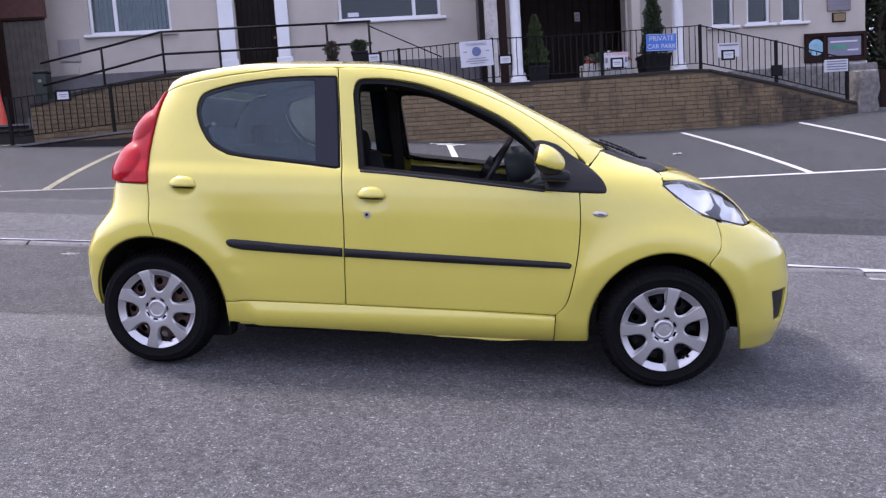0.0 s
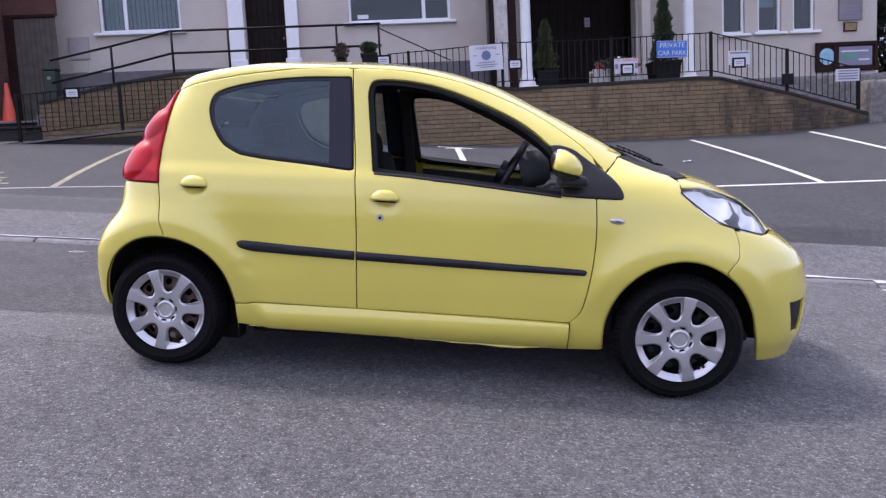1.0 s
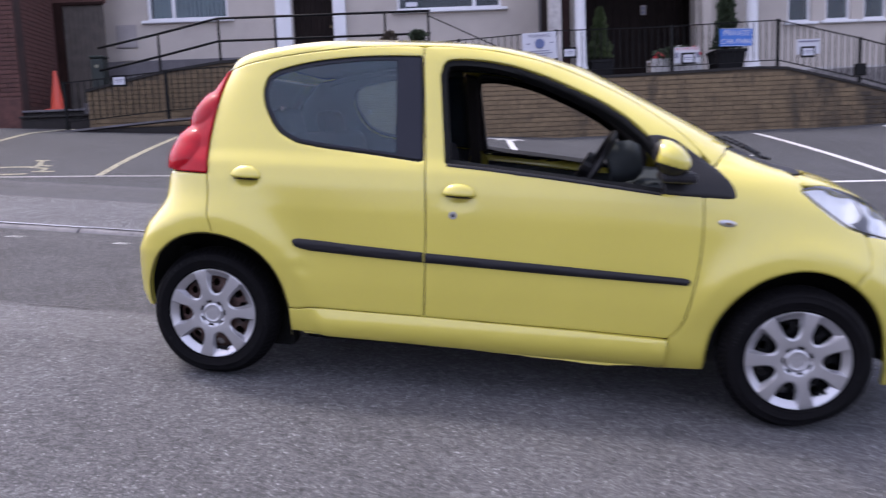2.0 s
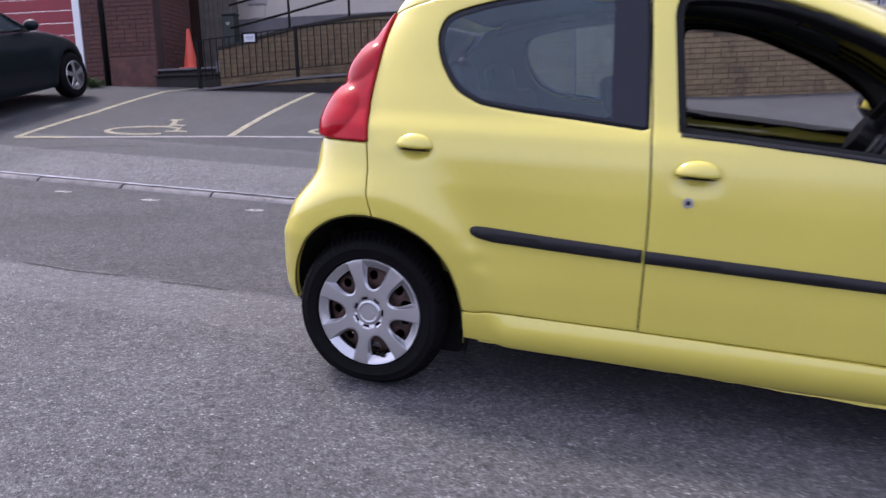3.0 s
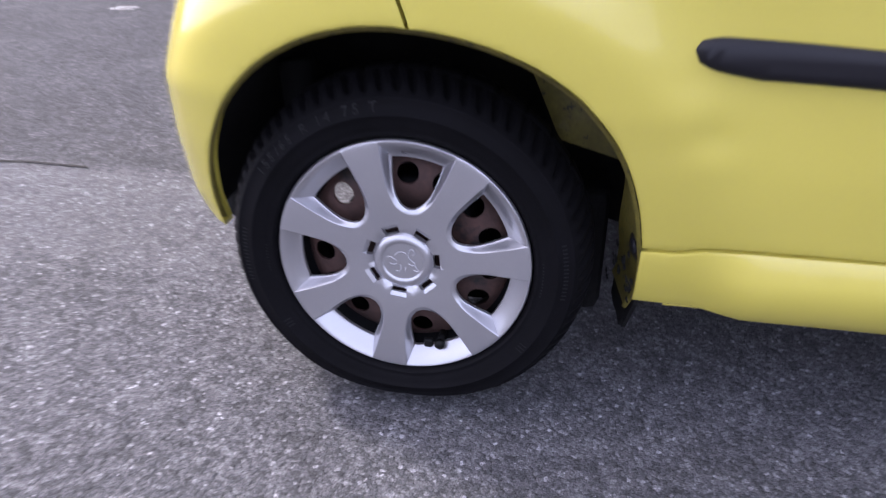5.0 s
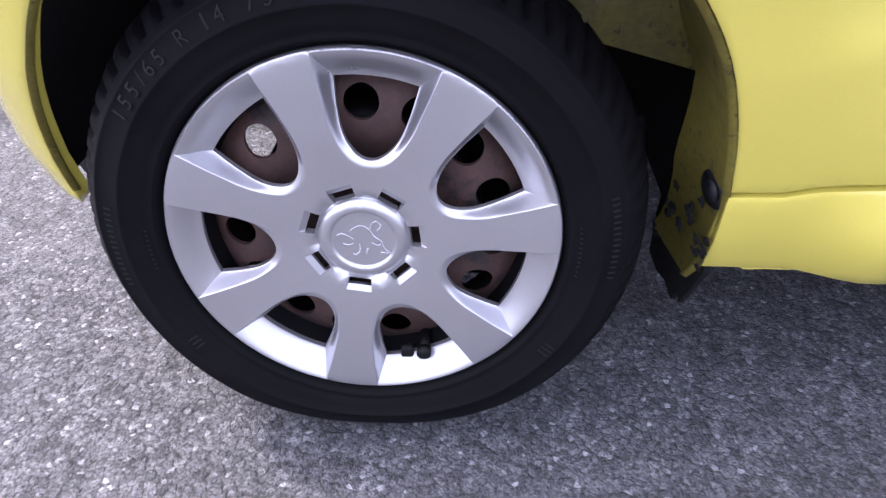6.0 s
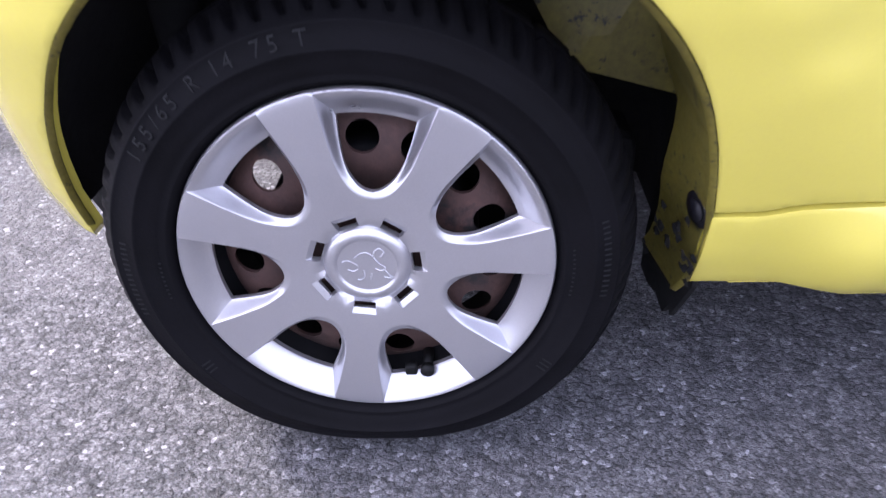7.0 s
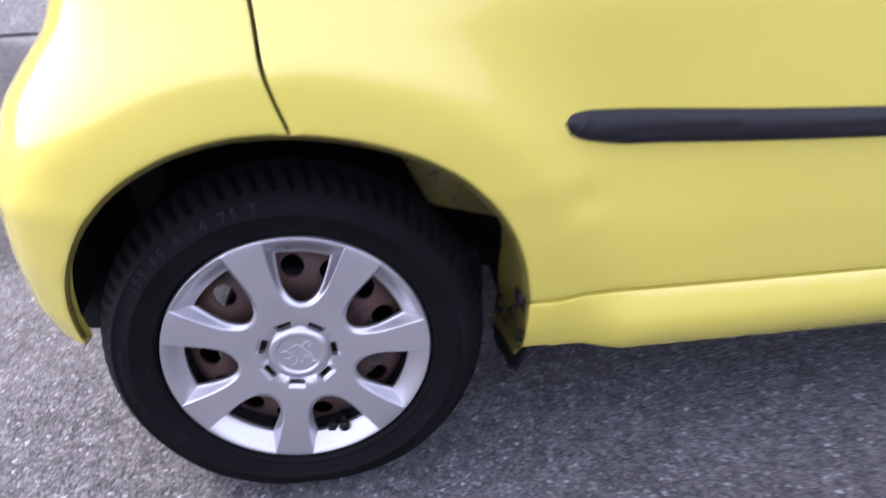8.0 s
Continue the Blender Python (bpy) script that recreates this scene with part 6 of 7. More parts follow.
slab("plate", (10.68, FD - .035, 3.27, 10.97, FD - .001, 3.46), M_BOARD, pq, .004)
slab("face", (10.70, FD - .039, 3.29, 10.95, FD - .0355, 3.44), M_BRONZE, pq, .003)

# terrace behind the wall
tagged(slab("terrace", (2.2, WALL_D + .25, 1.0, 7.0, FD - .001, 2.10), M_PLINTH), "grey paved terrace behind the wall", "terrace", kind="structure")
tagged(slab("landing", (-2.8, 9.75, 1.2, 2.19, FD - .001, 2.62), M_PLINTH), "grey landing along the building", "landing", kind="structure")


def slope_block(name, s0, z0, s1, z1, d0, d1, zb, material, label):
    v = [(s0, d0, zb), (s1, d0, zb), (s1, d0, z1), (s0, d0, z0), (s0, d1, zb), (s1, d1, zb), (s1, d1, z1), (s0, d1, z0)]
    f = [(0, 1, 2, 3), (5, 4, 7, 6), (4, 0, 3, 7), (1, 5, 6, 2), (3, 2, 6, 7), (4, 5, 1, 0)]
    ob = part(name, (v, f), material, None)
    ob.matrix_basis = FAC
    return tagged(ob, label, "ramp", kind="structure")


slope_block("access_ramp", -4.9, 2.05, -2.81, 2.60, 8.95, FD - .08, 1.1, M_PLINTH, "grey access ramp rising to the landing")
slope_block("steps_side", 7.01, 2.09, 9.4, 1.36, WALL_D + .25, FD - .08, 1.0, M_PLINTH, "grey path falling beside the terrace")


# ---- brick walls ----
def top_left(s):
    return np.interp(s, [-4.75, -3.5, -2.4, -1.2, .8, 1.35, 1.85, 2.6, 3.05], [2.24, 2.50, 2.64, 2.66, 2.60, 2.55, 2.46, 2.20, 2.12])


def top_main(s):
    return np.interp(s, [3.05, 6.66, 8.02, 9.45], [2.12, 2.19, 1.85, 1.44])


def coping(parent, tops, s0, s1, d0, d1, step=.45):
    n = int(round((s1 - s0) / step))
    for k in range(n):
        a, b = s0 + (s1 - s0) * k / n, s0 + (s1 - s0) * (k + 1) / n - .006
        za, zb = float(tops(a)), float(tops(b))
        v = [(x, y, z) for y in (d0 - .025, d1 + .025) for x, z in ((a, za - .040), (b, zb - .040), (b, zb + .004), (a, za + .004))]
        f = [(0, 1, 2, 3), (5, 4, 7, 6), (4, 0, 3, 7), (1, 5, 6, 2), (3, 2, 6, 7), (4, 5, 1, 0)]
        part("coping_stone", (v, f), M_COPING, parent)


def brick_wall(label, s0, s1, tops, d0, d1, foot, limit, material=M_BRICK, cope=True, core=M_MORTAR, m=FAC):
    """Bricks proud of a mortar core; the first of them are parts, the others one joined part."""
    w = thing("wall_brick", m, label, "wall", kind="structure")
    n = 40
    ss = np.linspace(s0, s1, n)
    v, f = [], []
    for s in ss:
        v += [(s, d0 + .006, foot - .3), (s, d0 + .006, float(tops(s)) - .02), (s, d1, float(tops(s)) - .02), (s, d1, foot - .3)]
    for i in range(n - 1):
        for k in range(4):
            f.append((4 * i + k, 4 * i + (k + 1) % 4, 4 * i + 4 + (k + 1) % 4, 4 * i + 4 + k))
    f += [(0, 1, 2, 3)[::-1], (4 * n - 4, 4 * n - 3, 4 * n - 2, 4 * n - 1)]
    part("mortar_core", (v, f), core, w)
    me = {}
    for nm, ln in (("brick", .215), ("half", .1025)):
        b = boxed(0, -.006, 0, ln + .003, .05, .065)
        bmesh.ops.bevel(b, geom=[e for e in b.edges if all(x.co.y < 0 for x in e.verts)], offset=.004, segments=1, affect="EDGES")
        me[nm] = bpy.data.meshes.new(nm)
        b.to_mesh(me[nm])
        b.free()
        me[nm].materials.append(material)
    rest_v, rest_f, made = [], [], 0
    rows = int((max(float(tops(s)) for s in ss) - foot) / .075) + 5
    for r in range(rows):
        z = foot - .26 + r * .075
        s = s0 + (.0 if r % 2 else -.1125)
        while s < s1:
            nm = "half" if random.random() < .12 else "brick"
            ln = (.215 if nm == "brick" else .1025)
            a, b = max(s, s0), min(s + ln, s1)
            ok = b - a > .03 and z + .065 < min(float(tops(a)), float(tops(b))) - (.038 if cope else 0)
            if ok:
                pos, cut = (a, d0 + random.uniform(-.003, .003), z), (b - a) / ln
                if made < limit and z > foot - .06:
                    ob = new("brick", me[nm])
                    ob.parent = w
                    ob.location, ob.scale = pos, (cut, 1, 1)
                    made += 1
                else:
                    k = len(rest_v)
                    rest_v += [(x.co.x * cut + pos[0], x.co.y + pos[1], x.co.z + pos[2]) for x in me[nm].vertices]
                    rest_f += [tuple(i + k for i in p.vertices) for p in me[nm].polygons]
            s += ln + .0065
    if rest_v:
        tagged(part("bricks", (rest_v, rest_f), material, w), kind="stuff")
    if cope:
        coping(w, tops, s0, s1, d0, d1)
    return w


tops_all = lambda s: top_main(s) if s > 3.05 else top_left(s)
brick_wall("long buff brick retaining wall under a dark coping", 1.0, 9.45, tops_all, WALL_D, WALL_D + .24, 1.16, 300)
brick_wall("buff brick side wall of the access ramp", -4.72, .98, top_left, 8.7, 8.94, 1.5, 120)
st = thing("stone_pier", FAC, "squat whitewashed rubble stone pier", "pier", kind="structure")
bm = boxed(9.47, WALL_D - .05, 1.0, 9.85, WALL_D + .4, 2.0, bevel=.05)
bmesh.ops.subdivide_edges(bm, edges=bm.edges[:], cuts=5, use_grid_fill=True)
for v in bm.verts:
    v.co += noise.noise_vector(v.co * 7) * .035
part("stonework", bm, M_RUBBLE, st, smooth=True)
st2 = thing("stone_wall", FAC, "low whitewashed rubble wall under the notice board", "wall", kind="structure")
bm = boxed(8.2, 10.6, 1.2, 11.3, 10.9, 2.33, bevel=.04)
bmesh.ops.subdivide_edges(bm, edges=bm.edges[:], cuts=7, use_grid_fill=True)
for v in bm.verts:
    v.co += noise.noise_vector(v.co * 5) * .03
part("stonework", bm, M_RUBBLE, st2, smooth=True)


# ---- railings ----
def railing(label, points, posts, d, height, step=.105, foot=.02, rail2=True):
    """Iron railings that follow a line of (s, z) feet."""
    r = thing("railing", FAC, label, "railing", kind="structure")
    ps, pz = [p[0] for p in points], [p[1] for p in points]
    zf = lambda s: float(np.interp(s, ps, pz))
    for hgt in (height, foot + .07):
        for (a, za), (b, zb) in zip(points, points[1:]):
            bm = bmesh.new()
            m = Matrix.Translation(((a + b) / 2, d, (za + zb) / 2 + hgt)) @ pose(0, 0, 0, 0, -math.degrees(math.atan2(zb - za, b - a)), 0)
            ln = math.hypot(b - a, zb - za)
            box(bm, -ln / 2, -.018, -.006, ln / 2, .018, .006, m=m)
            part("rail", bm, M_IRON, r)
    bar = bpy.data.meshes.new("baluster")
    bm = tube(bmesh.new(), (0, 0, foot + .07), (0, 0, height), .0075, 6)
    bm.to_mesh(bar)
    bm.free()
    bar.materials.append(M_IRON)
    s = ps[0] + step / 2
    while s < ps[-1]:
        ob = new("baluster", bar)
        ob.parent = r
        ob.location = (s, d, zf(s))
        s += step
    for s in posts:
        bm = boxed(s - .024, d - .024, zf(s) - .04, s + .024, d + .024, zf(s) + height + .02, bevel=.004)
        part("post", bm, M_IRON, r)
    return r


railing("black iron railings on top of the brick wall", [(1.06, 2.05), (2.04, 2.10), (3.0, 2.16), (4.9, 2.165), (6.66, 2.20), (8.03, 1.86), (9.36, 1.48)], [1.41, 3.0, 4.9, 6.66, 8.03, 9.34], WALL_D + .1, .73)
railing("black iron railings in front of the ramp wall", [(-4.9, 1.60), (-4.5, 1.63), (-3.25, 1.73), (-2.0, 1.78), (-.8, 1.70)], [-4.85, -3.25, -1.6], 8.2, .70, step=.105)
tagged(slab("low_kerb", (-5.0, 8.1, 1.2, -.7, 8.35, 1.57), M_STEP, bevel=.02), "low dark kerb under the railings", "kerb", kind="structure")
edge = thing("kerb_edging", FAC, "pale concrete edging under the railings", "edging", kind="structure")
for (a, za), (b, zb) in (((-5.0, 1.60), (-3.25, 1.725)), ((-3.248, 1.725), (-2.0, 1.775)), ((-1.998, 1.775), (-.7, 1.70))):
    v = [(x, y, z) for y in (8.06, 8.30) for x, z in ((a, za - .08), (b, zb - .08), (b, zb - .05), (a, za - .05))]
    part("edging_stone", (v, [(0, 1, 2, 3), (5, 4, 7, 6), (4, 0, 3, 7), (1, 5, 6, 2), (3, 2, 6, 7), (4, 5, 1, 0)]), M_PLINTH, edge)

hr = thing("handrail", FAC, "black tubular handrail along the ramp and landing", "handrail", kind="structure")
H1 = [(-4.86, 3.05), (-3.82, 3.25), (-2.75, 3.48), (.97, 3.48)]
for dz in (0.0, -.385):
    for (a, za), (b, zb) in zip(H1, H1[1:]):
        part("rail", tube(bmesh.new(), (a, 9.6, za + dz), (b, 9.6, zb + dz), .021, 10), M_IRON, hr, smooth=True)
for s, z0, z1 in ((-3.80, 2.3, 3.25), (-2.74, 2.5, 3.48), (-1.75, 2.5, 3.48), (.17, 2.5, 3.48), (.93, 2.5, 3.48)):
    part("post", tube(bmesh.new(), (s, 9.6, z0), (s, 9.6, z1), .021, 10), M_IRON, hr, smooth=True)
part("rail", tube(bmesh.new(), (.93, 9.6, 3.40), (2.2, 9.4, 2.75), .010, 8), M_IRON, hr, "thin sloping stay", smooth=True)


# ---- signs ----
def sign(name, label, s0, s1, z0, z1, d, face, border=None, bars=(), text=(), tilt=0.0):
    g = thing(name, FAC, label, "sign")
    m = Matrix.Translation(((s0 + s1) / 2, d, (z0 + z1) / 2)) @ pose(0, 0, 0, 0, -tilt, 0)
    w, h = (s1 - s0) / 2, (z1 - z0) / 2

    def put(nm, sz, material, label=""):
        part(nm, box(bmesh.new(), *sz, m=m), material, g, label)

    if border:
        put("frame", (-w, -.012, -h, w, .012, h), border)
        put("face", (-w + .03, -.016, -h + .03, w - .03, -.0125, h - .03), face)
    else:
        put("board", (-w, -.006, -h, w, .006, h), face)
    for x0, x1, y0, y1, material in bars:
        put("print_bar", (x0, -.0195, y0, x1, -.0165, y1), material)
    for body, size, x, z, material in text:
        for lv, lf in letters_of(body, size):
            part("letter", ([tuple(m @ Vector((p[0] + x, -.0185, p[1] + z))) for p in lv], lf), material, g)
    return g


SD = WALL_D + .055
sign("private_car_park_sign", "blue board with white capitals tied to the railings", 5.67, 6.20, 2.525, 2.81, SD - .03, M_SIGNBLUE, text=(("PRIVATE", .118, 0, .062, M_SIGNWHITE), ("CAR PARK", .108, 0, -.07, M_SIGNWHITE)),
     bars=((-.255, .255, .132, .138, M_SIGNWHITE), (-.255, .255, -.138, -.132, M_SIGNWHITE)), tilt=-1)
wn_sign = sign("warning_sign", "white warning board with a grey round emblem", 2.44, 3.0, 2.44, 2.865, SD - .02, M_SIGNWHITE, text=(("WARNING", .075, 0, .155, M_INKGREY),),
     bars=((-.22, -.16, .03, .045, M_INKGREY), (.16, .22, .03, .045, M_INKGREY), (-.15, .15, -.09, -.078, M_INKGREY), (-.19, .19, -.13, -.118, M_INKGREY), (-.12, .12, -.165, -.155, M_INKGREY)), tilt=2)
v, f = lathe([(.001, 0), (.078, 0), (.078, .003), (.001, .003)], 24, "y")
part("emblem", ([(x + 2.72, SD - .041 + y, z + 2.685) for x, y, z in v], f), M_BLUEGREY, wn_sign, "round slate blue emblem")
for s0, z0, d in ((3.09, 2.435, SD - .02), (.87, 2.585, SD - .02), (7.01, 2.305, SD - .02), (-4.085, 2.215, 8.16)):
    sign("small_notice", "small white notice in a thick black frame", s0, s0 + .235, z0, z0 + .175, d, M_SIGNWHITE, M_IRON, bars=((-.05, .05, -.022, -.014, M_INKGREY), (-.06, .06, .006, .02, M_INKGREY)))
sign("no_parking_sign", "white board with red capitals over a black framed notice", 4.93, 5.34, 2.295, 2.545, SD - .01, M_SIGNWHITE, text=(("NO PARKING", .062, 0, .095, M_SIGNRED),), bars=((-.195, -.15, -.05, .04, M_INKGREY), (.15, .195, -.05, .04, M_INKGREY)))
sign("small_notice", "small white notice in a thick black frame", 5.03, 5.25, 2.265, 2.45, SD - .045, M_SIGNWHITE, M_IRON, bars=((-.05, .05, -.022, -.014, M_INKGREY), (-.06, .06, .006, .02, M_INKGREY)))
sign("white_notice", "plain white notice with a grey heading on the railings", 6.95, 7.33, 2.36, 2.60, SD - .005, M_SIGNWHITE, bars=((-.17, .17, .07, .095, M_INKGREY),))
sign("curved_notice", "white notice with four lines of grey print", 8.88, 9.31, 2.0, 2.21, SD - .02, M_SIGNWHITE, bars=tuple((-.18, .18, -.075 + .045 * i, -.055 + .045 * i, M_INKGREY) for i in range(4)))
bx = thing("lock_box", FAC, "small black box hung on the railings", "box")
slab("case", (7.9, SD - .07, 1.98, 8.09, SD - .01, 2.17), M_IRON, bx, .012)


# ---- plants ----
def leafy(name, label, s, d, z0, height, radius, count, leaf, material, category="shrub", cone=True, stem=True, size=.05):
    """A pot plant: a stem, limbs and very many small leaf blades with gaps between."""
    p = thing(name, FAC @ Matrix.Translation((s, d, z0)), label, category)
    if stem:
        bm = tube(bmesh.new(), (0, 0, 0), (0, 0, height * .75), .03, 8, .008)
        for k in range(7):
            a, h = k * 2.4, height * (.15 + .08 * k)
            tube(bm, (0, 0, h), (radius * .6 * math.cos(a), radius * .6 * math.sin(a), h + .15 * height), .010, 5, .003)
        part("trunk", bm, M_BARK, p, smooth=True)
    rng = random.Random(int(s * 100) + 7)
    v, f = [], []
    for _ in range(count):
        h = rng.random() ** (1.25 if cone else 1.0)
        wide = radius * ((1 - h) ** .75 if cone else math.sqrt(max(0.02, 1 - (2 * h - 1) ** 2))) * (0.8 + .4 * noise.noise((s + h * 6, d, h * 9)))
        a, q = rng.random() * 2 * math.pi, math.sqrt(rng.random())
        c = Vector((wide * q * math.cos(a), wide * q * math.sin(a), height * (.06 + .94 * h)))
        out = Vector((math.cos(a), math.sin(a), rng.uniform(.2, 1.4))).normalized()
        sidev = out.cross(Vector((rng.uniform(-1, 1), rng.uniform(-1, 1), rng.uniform(-1, 1)))).normalized()
        ln, wd = size * rng.uniform(.6, 1.4), size * .28 * rng.uniform(.6, 1.3)
        k = len(v)
        v += [tuple(c), tuple(c + out * ln * .5 + sidev * wd), tuple(c + out * ln), tuple(c + out * ln * .5 - sidev * wd)]
        f.append((k, k + 1, k + 2, k + 3))
    part("crown", (v, f), material, p)
    return p


def planter(s, d, z, r, h, label, square=True):
    p = thing("planter", FAC @ Matrix.Translation((s, d, z)), label, "planter")
    bm = bmesh.new()
    bmesh.ops.create_cone(bm, cap_ends=True, segments=4 if square else 24, radius1=r * (1.15 if square else .8), radius2=r * (1.4 if square else 1.0), depth=h, matrix=Matrix.Translation((0, 0, h / 2)) @ pose(0, 0, 0, 0, 0, 45))
    bmesh.ops.bevel(bm, geom=bm.edges[:], offset=.008, segments=2, affect="EDGES")
    part("tub", bm, M_POT, p)
    bm = bmesh.new()
    k = r * (.99 if square else 1.0)
    for sx in (-1, 1):
        box(bm, sx * k - .012, -k, h - .05, sx * k + .012, k, h, bevel=.004)
        box(bm, -k, sx * k - .012, h - .052, k, sx * k + .012, h - .002, bevel=.004)
    part("rim", bm, M_POT, p)
    return p


planter(6.08, 9.3, 2.10, .25, .46, "square black planter on the terrace")
leafy("potted_conifer", "bushy green conifer in a black planter", 6.08, 9.3, 2.52, 1.25, .27, 5200, 4, M_LEAF, size=.055)
planter(4.18, 10.6, 2.10, .22, .53, "black planter beside the porch door")
leafy("potted_conifer", "dark green conifer standing in the shade of the porch", 4.18, 10.6, 2.62, .98, .27, 4200, 4, M_GRASS, size=.055)
planter(.25, 9.25, 2.62, .10, .16, "small dark plant pot on the landing", False)
leafy("heather_plant", "straggly brown heather in a pot", .25, 9.25, 2.74, .34, .14, 700, 4, M_TWIG, cone=False, size=.05)
planter(.74, 9.25, 2.60, .14, .30, "dark square plant pot on the landing")
leafy("heather_plant", "low dark shrub in a pot", .74, 9.25, 2.88, .20, .17, 800, 4, M_LEAF, cone=False, size=.05)

tr = thing("flower_trough", FAC, "pale slatted flower trough behind the railings", "trough")
for i in range(9):
    a = 4.66 + .098 * i
    slab("slat", (a + .004, 8.95, 2.12, a + .09, 8.97, 2.43), M_TROUGH, tr, .004)
slab("back_board", (4.66, 9.15, 2.12, 5.54, 9.17, 2.42), M_TROUGH, tr)
slab("soil", (4.67, 8.975, 2.2, 5.53, 9.145, 2.38), M_BARK, tr)
leafy("trough_flowers", "low green trough plants", 5.1, 9.06, 2.36, .24, .40, 900, 4, M_LEAF, "flowers", cone=False, stem=False, size=.06)
rng = random.Random(4)
for label, material, places in (("red flower heads in the trough", M_PETALRED, [(4.80, 2.52), (4.86, 2.49), (4.77, 2.46), (5.42, 2.60), (5.47, 2.55), (5.36, 2.58), (5.52, 2.50), (4.92, 2.46)]), ("white flower heads in the trough", M_PETALWHITE, [(5.16, 2.62), (5.22, 2.59), (5.13, 2.55)])):
    for s, z in places:
        fl = thing("flower", FAC @ Matrix.Translation((s, 9.03, z)), label, "flower", "trough flowers")
        bm = bmesh.new()
        for k in range(9):
            a = 2 * math.pi * k / 9
            bmesh.ops.create_icosphere(bm, subdivisions=1, radius=.017, matrix=Matrix.Translation((.024 * math.cos(a), .024 * math.sin(a) * .6, .014 * math.sin(a * 2))))
        part("petals", bm, material, fl, smooth=True)
        part("stalk", tube(bmesh.new(), (0, 0, -.16), (0, 0, 0), .003, 5), M_LEAF, fl)

# ---- far right: trees and a fence ----
def tree(s, d, z0, h, r, count, seed):
    t = thing("tree", FAC @ Matrix.Translation((s, d, z0)), "dense dark green tree beside the building", "tree")
    bm = tube(bmesh.new(), (0, 0, 0), (0, 0, h * .6), .16, 10, .06)
    g = random.Random(seed)
    tips = []
    for k in range(11):
        a, z = k * 2.4, h * (.25 + .045 * k)
        e = Vector((r * .7 * math.cos(a), r * .7 * math.sin(a), z + h * .18))
        tube(bm, (0, 0, z), e, .045, 6, .01)
        tips.append(e)
    part("trunk", bm, M_BARK, t, smooth=True)
    v, f = [], []
    lumps = tips + [Vector((g.uniform(-r, r) * .8, g.uniform(-r, r) * .8, g.uniform(.15, 1.0) * h)) for _ in range(26)]
    for _ in range(count):
        c0 = g.choice(lumps)
        o = Vector((g.gauss(0, 1), g.gauss(0, 1), g.gauss(0, 1))) * r * .24
        c = c0 + o
        out = (o.normalized() + Vector((0, 0, .3))).normalized()
        sv = out.cross(Vector((g.uniform(-1, 1), g.uniform(-1, 1), g.uniform(-1, 1)))).normalized()
        ln, wd = g.uniform(.07, .14), g.uniform(.02, .045)
        k = len(v)
        v += [tuple(c), tuple(c + out * ln * .5 + sv * wd), tuple(c + out * ln), tuple(c + out * ln * .5 - sv * wd)]
        f.append((k, k + 1, k + 2, k + 3))
    part("crown", (v, f), M_LEAF, t)


tree(12.7, 12.6, 1.3, 5.5, 1.2, 22000, 3)
tree(14.6, 14.0, 1.3, 6.5, 1.8, 24000, 9)
tree(16.4, 13.2, 1.3, 6.8, 1.9, 22000, 5)
tree(13.4, 16.2, 1.3, 7.2, 2.3, 30000, 7)
fe = thing("board_fence", FAC, "dark brown board fence past the building", "fence", kind="structure")
for i in range(20):
    slab("board", (11.6 + .15 * i, 11.6, 1.0, 11.74 + .15 * i, 11.63, 2.25), M_BOARD, fe, .004)

# ---- left side: brick house, gate, step, cone, parked car ----
LB = 9.20
FOOT = wall_foot(-7) + .1
brick_wall("dark red brick front of a neighbouring garage", -7.38, -7.04, lambda s: 5.6, LB, LB + .3, FOOT, 0, M_REDBRICK, cope=False, core=M_REDMORTAR)
brick_wall("dark red brick pier at the corner of the garage", -6.92, -6.05, lambda s: 5.6, LB - .03, LB + .27, FOOT, 60, M_REDBRICK, cope=False, core=M_REDMORTAR)
brick_wall("dark red brick side of the garage, running back to a gate", .275, 2.4, lambda s: 5.6, 0, .3, FOOT, 90, M_REDBRICK, cope=False, core=M_REDMORTAR, m=FAC @ Matrix.Translation((-6.05, LB - .03, 0)) @ pose(0, 0, 0, 0, 0, 90))
pipe = tagged(part("downpipe", tube(bmesh.new(), (-6.98, LB - .03, 1.6), (-6.98, LB - .03, 5.6), .045, 14), M_IRON, None, smooth=True), "black cast iron downpipe in the corner of the bricks", "pipe", kind="structure")
pipe.matrix_basis = FAC
gd = thing("garage_door", FAC, "dark red garage door in a white frame", "garage door", kind="structure")
for k in range(12):
    slab("panel", (-10.4, LB + .06, 1.6 + .21 * k, -7.52, LB + .10, 1.803 + .21 * k), M_GARAGE, gd, .008)
slab("frame_post", (-7.52, LB - .02, 1.6, -7.39, LB + .12, 4.2), M_WHITE, gd, .01)
bm = boxed(-6.86, LB - .10, 1.5, -6.02, LB - .04, 2.20, bevel=.012)
base = tagged(part("brick_base", bm, plain("flaking red-brown masonry paint", (0.085, 0.036, 0.030), 0.9, vary=0.4, scale=6, fine=50, bump=0.6, dist=0.006), None), "flaking red-brown painted foot of the brick pier", "ledge", kind="structure")
base.matrix_basis = FAC
gt = thing("timber_gate", FAC, "tall weathered timber gate between the buildings", "gate", kind="structure")
for i in range(8):
    slab("board", (-5.87 + .094 * i, 10.60, 1.9, -5.780 + .094 * i, 10.63, 4.0), M_BROWNWALL, gt, .004)
slab("frame_post", (-6.03, 10.56, 1.9, -5.875, 10.66, 4.06), M_BOARD, gt, .006)
slab("frame_rail", (-5.873, 10.56, 4.003, -5.12, 10.66, 4.06), M_BOARD, gt, .006)
